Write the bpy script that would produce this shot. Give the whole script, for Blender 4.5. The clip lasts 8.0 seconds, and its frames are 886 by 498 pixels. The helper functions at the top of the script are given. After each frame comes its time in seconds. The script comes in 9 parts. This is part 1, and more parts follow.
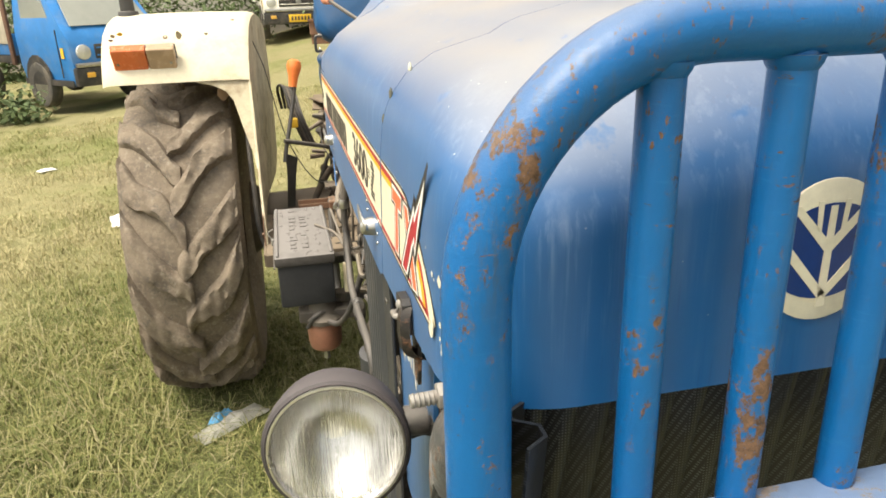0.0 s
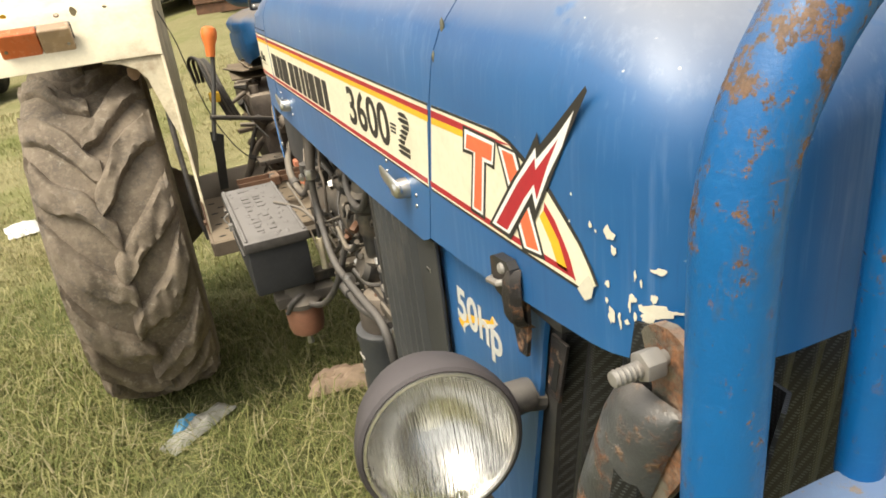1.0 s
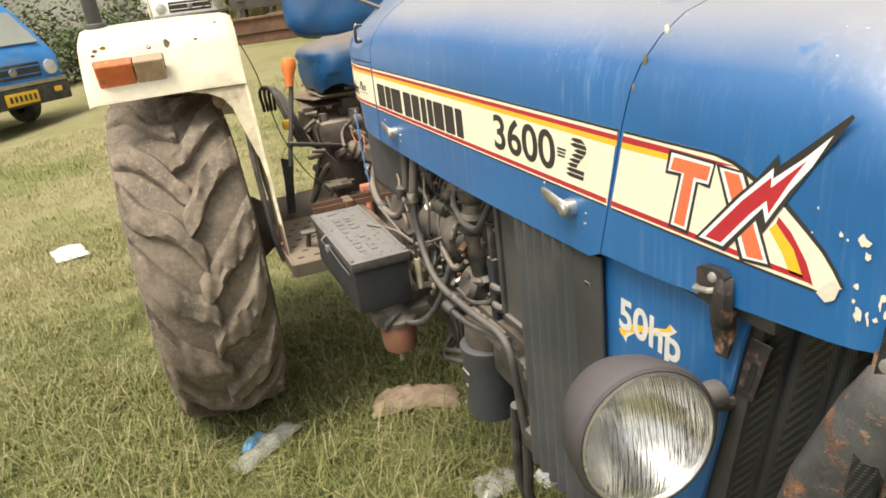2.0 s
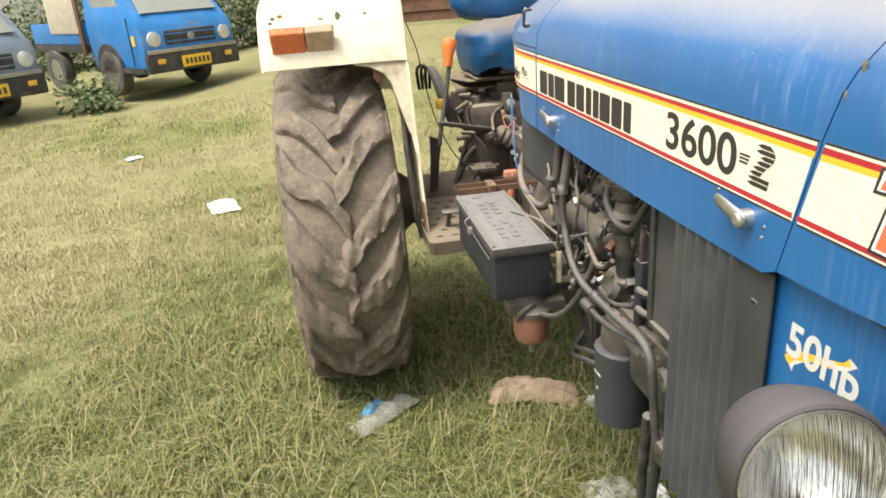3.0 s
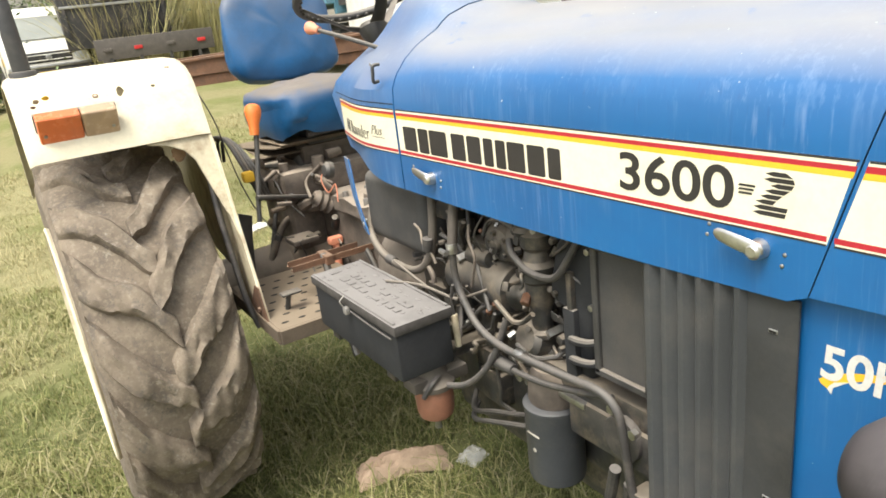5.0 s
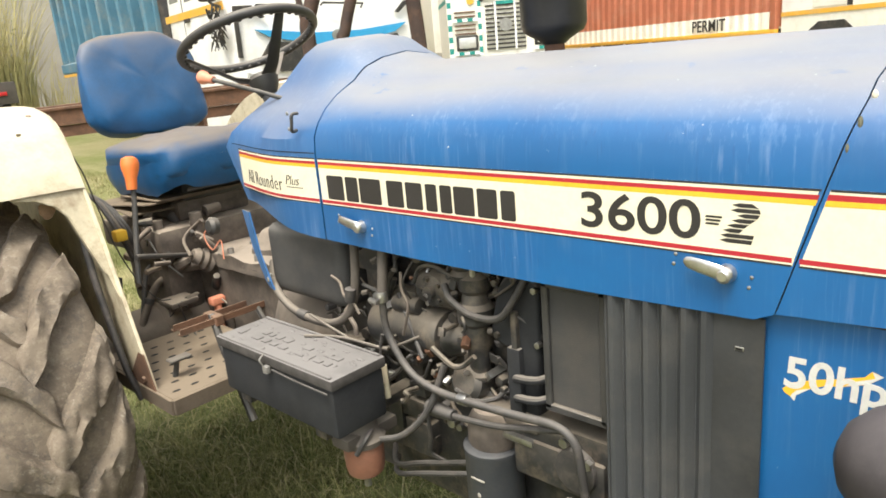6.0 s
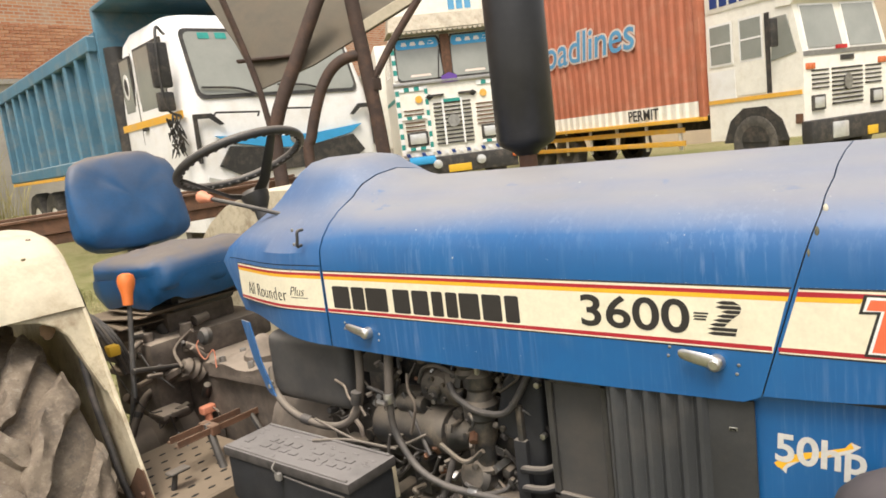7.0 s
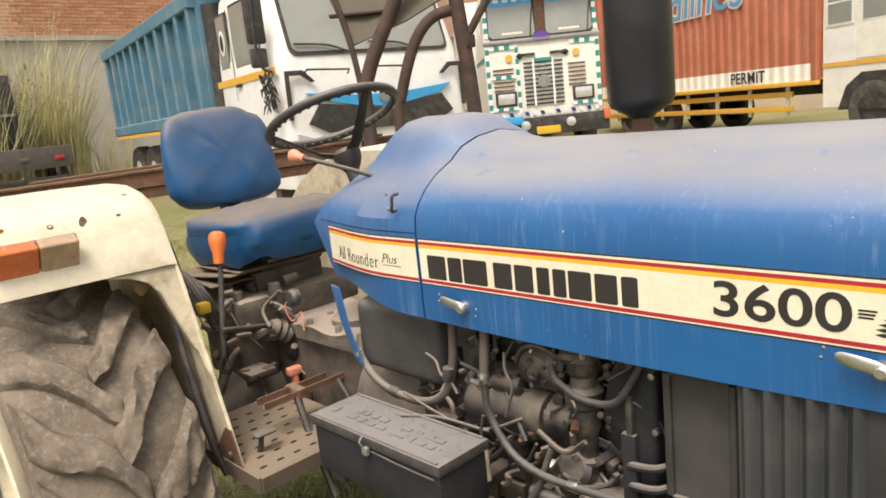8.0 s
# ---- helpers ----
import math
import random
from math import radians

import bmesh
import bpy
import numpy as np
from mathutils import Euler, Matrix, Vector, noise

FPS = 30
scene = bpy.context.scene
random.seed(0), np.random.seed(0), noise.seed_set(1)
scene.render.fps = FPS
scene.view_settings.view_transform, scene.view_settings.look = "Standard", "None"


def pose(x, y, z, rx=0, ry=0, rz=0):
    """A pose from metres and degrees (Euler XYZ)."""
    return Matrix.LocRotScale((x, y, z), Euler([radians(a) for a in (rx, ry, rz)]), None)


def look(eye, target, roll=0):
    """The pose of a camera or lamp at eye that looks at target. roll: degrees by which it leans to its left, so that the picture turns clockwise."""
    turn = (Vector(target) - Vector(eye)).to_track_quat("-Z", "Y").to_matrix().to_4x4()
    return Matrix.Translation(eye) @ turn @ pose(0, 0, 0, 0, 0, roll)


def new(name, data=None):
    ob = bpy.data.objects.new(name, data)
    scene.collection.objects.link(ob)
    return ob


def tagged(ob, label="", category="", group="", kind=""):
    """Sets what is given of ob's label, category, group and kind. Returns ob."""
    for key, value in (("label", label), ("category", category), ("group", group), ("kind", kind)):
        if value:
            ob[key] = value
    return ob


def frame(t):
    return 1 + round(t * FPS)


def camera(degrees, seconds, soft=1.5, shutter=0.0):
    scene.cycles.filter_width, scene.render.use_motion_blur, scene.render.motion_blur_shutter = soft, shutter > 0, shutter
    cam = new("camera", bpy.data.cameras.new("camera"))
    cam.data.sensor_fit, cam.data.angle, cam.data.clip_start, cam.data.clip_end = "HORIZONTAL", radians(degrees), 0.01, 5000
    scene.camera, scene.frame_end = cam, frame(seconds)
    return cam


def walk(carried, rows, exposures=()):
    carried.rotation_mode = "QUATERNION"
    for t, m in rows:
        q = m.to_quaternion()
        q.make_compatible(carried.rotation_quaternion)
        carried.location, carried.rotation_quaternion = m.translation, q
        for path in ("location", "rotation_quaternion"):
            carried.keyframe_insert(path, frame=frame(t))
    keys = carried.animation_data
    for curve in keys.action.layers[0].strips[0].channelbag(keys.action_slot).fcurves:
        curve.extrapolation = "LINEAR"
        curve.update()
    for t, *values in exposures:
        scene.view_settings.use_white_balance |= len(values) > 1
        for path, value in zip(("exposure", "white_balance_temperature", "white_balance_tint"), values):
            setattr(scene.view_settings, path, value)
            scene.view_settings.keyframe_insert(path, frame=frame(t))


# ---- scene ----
cam = camera(64.5, 8.0, soft=1.7)
PATH = [
    (0, (0.066, 0.031, 1.539), (0.468, 1.869, 0.861), -1.8),
    (0.3, (0.023, 0.075, 1.515), (0.474, 1.894, 0.818), -1.8),
    (0.5, (-0.002, 0.115, 1.483), (0.563, 1.902, 0.786), -2.0),
    (0.8, (-0.055, 0.165, 1.488), (0.577, 1.906, 0.692), -5.6),
    (1, (-0.083, 0.188, 1.51), (0.545, 1.909, 0.708), -7.1),
    (1.2, (-0.130, 0.174, 1.521), (0.541, 1.904, 0.790), -6.2),
    (1.5, (-0.191, 0.172, 1.534), (0.56, 1.89, 0.838), -5.4),
    (2, (-0.309, 0.201, 1.547), (0.32, 1.955, 0.82), -6.9),
    (2.2, (-0.325, 0.213, 1.542), (0.25, 1.984, 0.812), -6.9),
    (3.05, (-0.346, 0.227, 1.547), (-0.067, 2.058, 0.822), -4.0),
    (3.3, (-0.358, 0.231, 1.548), (-0.02, 2.065, 0.825), -3.3),
    (3.4, (-0.377, 0.236, 1.545), (0.028, 2.055, 0.821), -3.1),
    (3.5, (-0.395, 0.24, 1.542), (0.07, 2.045, 0.817), -3.0),
    (4, (-0.538, 0.245, 1.541), (0.226, 1.96, 0.852), -1.0),
    (4.2, (-0.562, 0.264, 1.559), (0.293, 1.961, 0.937), 0.5),
    (5.3, (-0.598, 0.611, 1.556), (0.381, 2.219, 0.882), -8.4),
    (5.5, (-0.627, 0.652, 1.546), (0.372, 2.238, 0.85), -6.5),
    (5.8, (-0.700, 0.650, 1.549), (0.503, 2.122, 0.930), -5.2),
    (6, (-0.755, 0.644, 1.553), (0.624, 1.989, 1.016), -5.0),
    (6.2, (-0.808, 0.652, 1.566), (0.659, 1.933, 1.113), -2.7),
    (6.5, (-0.875, 0.662, 1.588), (0.628, 1.915, 1.177), -1.5),
    (6.8, (-0.897, 0.650, 1.611), (0.610, 1.918, 1.261), -5.5),
    (7, (-0.904, 0.644, 1.624), (0.618, 1.905, 1.317), -6.9),
    (7.5, (-0.906, 0.669, 1.62), (0.596, 1.948, 1.292), -4.5),
    (7.8, (-0.873, 0.722, 1.624), (0.540, 2.085, 1.243), -5.0),
    (8, (-0.84, 0.761, 1.626), (0.507, 2.187, 1.238), -6.0),
]
# stops, white balance
EXPOSURES = [(0.0, 1.14, 7030, 7), (0.5, 1.03, 7030, 7), (1.5, 0.88, 6930, 7), (2.0, 0.92, 6780, 8), (3.3, 1.15, 6470, 7), (4.0, 1.19, 6470, 7), (5.5, 1.18, 6420, 7), (6.0, 1.08, 6470, 7), (6.5, 0.81, 6670, 11), (7.0, 0.68, 6700, 12), (8.0, 0.66, 6800, 13)]
walk(cam, [(t, look(eye, target, roll)) for t, eye, target, roll in PATH], EXPOSURES)

# ---- world, sun, exposure ----
SUN_TO = Vector((-0.44, -0.22, 1.0)).normalized()
world = bpy.data.worlds.new("hazy_sky")
scene.world = world
world.use_nodes = True
_wn = world.node_tree.nodes
_bg = _wn["Background"]
_sky = _wn.new("ShaderNodeTexSky")
_sky.sky_type = "NISHITA"
_sky.sun_disc = False
_sky.sun_elevation = math.asin(SUN_TO.z)
_sky.sun_rotation = math.atan2(SUN_TO.x, SUN_TO.y)
_sky.dust_density = 4.0
_sky.air_density = 1.0
_sky.ozone_density = 1.0
_hsv = _wn.new("ShaderNodeHueSaturation")
_hsv.inputs["Saturation"].default_value = 0.12
_hsv.inputs["Value"].default_value = 1.0
world.node_tree.links.new(_sky.outputs[0], _hsv.inputs["Color"])
world.node_tree.links.new(_hsv.outputs[0], _bg.inputs["Color"])
_bg.inputs["Strength"].default_value = 0.15
sun_data = bpy.data.lights.new("sun", "SUN")
sun_data.energy = 1.9
sun_data.angle = radians(24)
sun_data.color = (1.0, 0.91, 0.78)
sun = new("sun", sun_data)
sun.matrix_basis = look(SUN_TO * 30, (0, 0, 0))

# ---- helpers of this scene ----
UP = Vector((0, 0, 1))


def thing(name, at, label, category, group="", kind=""):
    ob = new(name)
    ob.empty_display_size = 0.05
    ob.matrix_basis = Matrix.Translation(at)
    return tagged(ob, label, category, group, kind)


def finish(bm, smooth=35):
    bmesh.ops.recalc_face_normals(bm, faces=bm.faces)
    for f in bm.faces:
        f.smooth = True
    lim = radians(smooth)
    for e in bm.edges:
        if len(e.link_faces) == 2 and e.calc_face_angle(0) > lim:
            e.smooth = False


def part(name, bm, mat, parent=None, label="", m=None, smooth=35, recalc=True):
    """One mesh object from bm, whose vertices are in world space (or are brought there by m)."""
    if m is not None:
        bmesh.ops.transform(bm, matrix=m, verts=bm.verts)
    if recalc:
        finish(bm, smooth)
    me = bpy.data.meshes.new(name)
    bm.to_mesh(me)
    bm.free()
    me.materials.append(mat)
    ob = new(name, me)
    if parent is not None:
        ob.parent = parent
        if parent.type == "EMPTY":
            ob.matrix_parent_inverse = parent.matrix_basis.inverted()
    if label:
        ob["label"] = label
    return ob


def raw(name, verts, faces, mat, parent=None, label="", smooth=False):
    me = bpy.data.meshes.new(name)
    me.from_pydata(verts, [], faces)
    me.materials.append(mat)
    if smooth:
        for p in me.polygons:
            p.use_smooth = True
    ob = new(name, me)
    if parent is not None:
        ob.parent = parent
        if parent.type == "EMPTY":
            ob.matrix_parent_inverse = parent.matrix_basis.inverted()
    if label:
        ob["label"] = label
    return ob


def add(bm, other, m=None):
    """Join bmesh other into bm."""
    if m is not None:
        bmesh.ops.transform(other, matrix=m, verts=other.verts)
    idx = {}
    for v in other.verts:
        idx[v] = bm.verts.new(v.co)
    for f in other.faces:
        try:
            bm.faces.new([idx[v] for v in f.verts])
        except ValueError:
            pass
    other.free()
    return bm


def box(lo, hi, bev=0.0, seg=2, m=None):
    bm = bmesh.new()
    lo, hi = Vector(lo), Vector(hi)
    bmesh.ops.create_cube(bm, size=1.0, matrix=Matrix.Translation((lo + hi) / 2) @ Matrix.Diagonal((*(hi - lo), 1)))
    if bev > 0:
        bmesh.ops.bevel(bm, geom=bm.edges[:], offset=bev, segments=seg, affect="EDGES", profile=0.6)
    if m is not None:
        bmesh.ops.transform(bm, matrix=m, verts=bm.verts)
    return bm


def axis_m(a, b):
    a, b = Vector(a), Vector(b)
    return Matrix.Translation((a + b) / 2) @ (b - a).to_track_quat("Z", "Y").to_matrix().to_4x4()


def cyl(a, b, r, r2=None, seg=20, bev=0.0):
    bm = bmesh.new()
    a, b = Vector(a), Vector(b)
    bmesh.ops.create_cone(bm, cap_ends=True, segments=seg, radius1=r, radius2=r if r2 is None else r2, depth=(b - a).length)
    if bev > 0:
        es = [e for e in bm.edges if len(e.link_faces) == 2 and e.calc_face_angle(0) > 0.9]
        bmesh.ops.bevel(bm, geom=es, offset=bev, segments=2, affect="EDGES", profile=0.6)
    bmesh.ops.transform(bm, matrix=axis_m(a, b), verts=bm.verts)
    return bm


def lathe(profile, m, seg=28, cap=True):
    """Revolve (r, z) pairs round the local z axis, then place by m."""
    bm = bmesh.new()
    rings = []
    for r, z in profile:
        rings.append([bm.verts.new((r * math.cos(2 * math.pi * i / seg), r * math.sin(2 * math.pi * i / seg), z)) for i in range(seg)])
    for a, b in zip(rings, rings[1:]):
        for i in range(seg):
            bm.faces.new((a[i], a[(i + 1) % seg], b[(i + 1) % seg], b[i]))
    if cap:
        bm.faces.new(rings[0][::-1])
        bm.faces.new(rings[-1])
    bmesh.ops.remove_doubles(bm, verts=bm.verts, dist=1e-5)
    bmesh.ops.transform(bm, matrix=m, verts=bm.verts)
    return bm


def spline(pts, n=6):
    pts = [Vector(p) for p in pts]
    if len(pts) < 3:
        return pts
    out = []
    ext = [2 * pts[0] - pts[1]] + pts + [2 * pts[-1] - pts[-2]]
    for i in range(1, len(ext) - 2):
        p0, p1, p2, p3 = ext[i - 1 : i + 3]
        for k in range(n):
            t = k / n
            out.append(0.5 * ((2 * p1) + (p2 - p0) * t + (2 * p0 - 5 * p1 + 4 * p2 - p3) * t * t + (3 * p1 - p0 - 3 * p2 + p3) * t**3))
    out.append(pts[-1])
    return out


def tube(pts, r, seg=10, n=6, smooth_path=True, closed=False, r_end=None):
    """A tube along the points."""
    path = spline(pts, n) if smooth_path else [Vector(p) for p in pts]
    bm = bmesh.new()
    rings = []
    N = len(path)
    d0 = (path[1] - path[0]).normalized()
    ref = UP if abs(d0.z) < 0.9 else Vector((1, 0, 0))
    side = d0.cross(ref).normalized()
    for i, p in enumerate(path):
        if closed:
            d = (path[(i + 1) % N] - path[i - 1]).normalized()
        else:
            d = (path[min(i + 1, N - 1)] - path[max(i - 1, 0)]).normalized()
        side = (side - d * side.dot(d)).normalized()
        up = d.cross(side)
        rr = r if r_end is None else r + (r_end - r) * i / (N - 1)
        rings.append([bm.verts.new(p + rr * (math.cos(2 * math.pi * k / seg) * side + math.sin(2 * math.pi * k / seg) * up)) for k in range(seg)])
    pairs = list(zip(rings, rings[1:] + rings[:1])) if closed else list(zip(rings, rings[1:]))
    for a, b in pairs:
        for k in range(seg):
            bm.faces.new((a[k], a[(k + 1) % seg], b[(k + 1) % seg], b[k]))
    if not closed:
        bm.faces.new(rings[0][::-1])
        bm.faces.new(rings[-1])
    return bm


def prism(poly, depth, m):
    """A flat polygon (x, y) drawn out along its local z by depth, placed by m."""
    bm = bmesh.new()
    a = [bm.verts.new((x, y, 0)) for x, y in poly]
    b = [bm.verts.new((x, y, depth)) for x, y in poly]
    bm.faces.new(a[::-1])
    bm.faces.new(b)
    for i in range(len(poly)):
        bm.faces.new((a[i], a[(i + 1) % len(poly)], b[(i + 1) % len(poly)], b[i]))
    bmesh.ops.transform(bm, matrix=m, verts=bm.verts)
    return bm


def loft(rows, close_u=False, caps=False):
    """A skin over rows of points, all of one length."""
    bm = bmesh.new()
    rings = [[bm.verts.new(p) for p in row] for row in rows]
    for a, b in zip(rings, rings[1:]):
        n = len(a)
        for k in range(n if close_u else n - 1):
            bm.faces.new((a[k], a[(k + 1) % n], b[(k + 1) % n], b[k]))
    if caps:
        bm.faces.new(rings[0][::-1])
        bm.faces.new(rings[-1])
    return bm


def thicken(bm, t):
    """Give a skin thickness t against its normals."""
    bmesh.ops.recalc_face_normals(bm, faces=bm.faces)
    bmesh.ops.solidify(bm, geom=bm.faces[:], thickness=t)
    return bm


def pad_blob(c, sx, sy, sz):
    bm = bmesh.new()
    bmesh.ops.create_icosphere(bm, subdivisions=3, radius=1.0)
    for v in bm.verts:
        k = 1 + 0.35 * noise.noise(v.co * 2.2)
        v.co = Vector((c[0] + v.co.x * sx * k, c[1] + v.co.y * sy, c[2] + v.co.z * sz * k))
    return bm


def lettering(name, body, size, m, mat, parent, label="", shear=0.0, bold=0.0, xscale=1.0, depth=0.0006):
    cu = bpy.data.curves.new(name, "FONT")
    cu.body = body
    cu.size = size
    cu.shear = shear
    cu.extrude = depth
    cu.offset = bold
    cu.resolution_u = 5
    cu.materials.append(mat)
    ob = new(name, cu)
    if parent is not None:
        ob.parent = parent
        if parent.type == "EMPTY":
            ob.matrix_parent_inverse = parent.matrix_basis.inverted()
    ob.matrix_basis = m @ Matrix.Diagonal((xscale, 1, 1, 1))
    if label:
        ob["label"] = label
    return ob


def rise(x, y):
    """Height of the ground: level round the tractor, a little higher towards the parked lorries and the wall."""
    r = math.hypot(x - 0.3, y - 2.2)
    t = min(max((r - 3.5) / 4.5, 0), 1)
    k = min(max((x + 3.6) / 4.6, 0.12), 1)
    z = 0.45 * t * t * (3 - 2 * t) * k
    if y < 2.2:
        z *= max(0.0, 1 - (2.2 - y) / 6)
    near = max(0.0, 1 - max(0.0, r - 1.5) / 2.5)
    d = min(max((x + 0.9) / 0.55, 0), 1)
    z -= 0.045 * d * d * (3 - 2 * d) * near
    s = min(max((x + 3) / 5, 0), 1)
    z += 0.05 * min(max(y - 9, 0), 30) * s * s * (3 - 2 * s)
    return z


# ---- materials ----
def nodes_of(name):
    m = bpy.data.materials.new(name)
    m.use_nodes = True
    nt = m.node_tree
    return m, nt, nt.nodes["Principled BSDF"]


def tex(nt, scale=5.0, detail=4.0, stretch=(1, 1, 1), rough=0.6):
    co = nt.nodes.new("ShaderNodeTexCoord")
    mp = nt.nodes.new("ShaderNodeMapping")
    mp.inputs["Scale"].default_value = stretch
    nt.links.new(co.outputs["Object"], mp.inputs["Vector"])
    t = nt.nodes.new("ShaderNodeTexNoise")
    t.inputs["Scale"].default_value = scale
    t.inputs["Detail"].default_value = detail
    t.inputs["Roughness"].default_value = rough
    nt.links.new(mp.outputs["Vector"], t.inputs["Vector"])
    return t.outputs["Fac"]


def ramp(nt, fac, lo, hi, a=(0, 0, 0, 1), b=(1, 1, 1, 1)):
    r = nt.nodes.new("ShaderNodeValToRGB")
    r.color_ramp.elements[0].position = lo
    r.color_ramp.elements[1].position = hi
    r.color_ramp.elements[0].color = a
    r.color_ramp.elements[1].color = b
    nt.links.new(fac, r.inputs["Fac"])
    return r.outputs["Color"]


def mixc(nt, fac, a, b, mode="MIX"):
    mx = nt.nodes.new("ShaderNodeMix")
    mx.data_type = "RGBA"
    mx.blend_type = mode
    for sock, v in ((mx.inputs[0], fac), (mx.inputs[6], a), (mx.inputs[7], b)):
        if isinstance(v, (int, float)):
            sock.default_value = v
        elif isinstance(v, tuple):
            sock.default_value = v if len(v) == 4 else (*v, 1)
        else:
            nt.links.new(v, sock)
    return mx.outputs[2]


def mul(nt, a, b, op="MULTIPLY"):
    n = nt.nodes.new("ShaderNodeMath")
    n.operation = op
    n.use_clamp = True
    for sock, v in zip(n.inputs, (a, b)):
        if isinstance(v, (int, float)):
            sock.default_value = v
        else:
            nt.links.new(v, sock)
    return n.outputs[0]


def fade(nt, fac, amount):
    """1 where fac is 0, less by amount where fac is 1."""
    r = nt.nodes.new("ShaderNodeMapRange")
    r.inputs["To Min"].default_value = 1.0
    r.inputs["To Max"].default_value = 1.0 - amount
    nt.links.new(fac, r.inputs["Value"])
    return r.outputs[0]


def bump(nt, bsdf, height, strength=0.3, dist=0.002):
    b = nt.nodes.new("ShaderNodeBump")
    b.inputs["Strength"].default_value = strength
    b.inputs["Distance"].default_value = dist
    nt.links.new(height, b.inputs["Height"])
    nt.links.new(b.outputs["Normal"], bsdf.inputs["Normal"])


def upness(nt, lo=0.2, hi=0.9):
    """How far a surface faces up, where dust settles."""
    g = nt.nodes.new("ShaderNodeNewGeometry")
    s = nt.nodes.new("ShaderNodeSeparateXYZ")
    nt.links.new(g.outputs["Normal"], s.inputs[0])
    return ramp(nt, s.outputs["Z"], lo, hi)


def surface(name, col, rough=0.5, metal=0.0, var=0.25, scale=12.0, dirt=None, dirt_amt=0.5, dirt_scale=6.0, dust=None, dust_amt=0.7, grain=120.0, relief=0.15, coat=0.0, stretch=(1, 1, 1), dust_lo=0.2, dust_hi=0.9):
    m, nt, b = nodes_of(name)
    n1 = tex(nt, scale, 5, stretch)
    n2 = tex(nt, grain, 3)
    dark = tuple(c * (1 - var) for c in col)
    light = tuple(min(1, c * (1 + var * 0.6)) for c in col)
    base = mixc(nt, ramp(nt, n1, 0.3, 0.7), dark, light)
    base = mixc(nt, mul(nt, ramp(nt, n2, 0.35, 0.75), 0.25), base, tuple(c * 0.6 for c in col))
    rgh = nt.nodes.new("ShaderNodeMapRange")
    rgh.inputs["To Min"].default_value = max(0.02, rough - 0.12)
    rgh.inputs["To Max"].default_value = min(1, rough + 0.15)
    nt.links.new(n1, rgh.inputs["Value"])
    rough_out = rgh.outputs[0]
    if dirt:
        d = mul(nt, ramp(nt, tex(nt, dirt_scale, 6, (1, 1, 1), 0.7), 0.48, 0.68), dirt_amt)
        base = mixc(nt, d, base, dirt)
    if dust:
        d = mul(nt, mul(nt, upness(nt, dust_lo, dust_hi), mul(nt, ramp(nt, tex(nt, 9, 6), 0.2, 0.75), 0.5, "ADD")), dust_amt)
        base = mixc(nt, d, base, dust)
        rough_out = mul(nt, rough_out, mul(nt, d, 0.4), "ADD")
    nt.links.new(base, b.inputs["Base Color"])
    nt.links.new(rough_out, b.inputs["Roughness"])
    b.inputs["Metallic"].default_value = metal
    b.inputs["Coat Weight"].default_value = coat
    bump(nt, b, mul(nt, n2, n1, "ADD"), relief, 0.002)
    return m


DUST = (0.42, 0.36, 0.29)


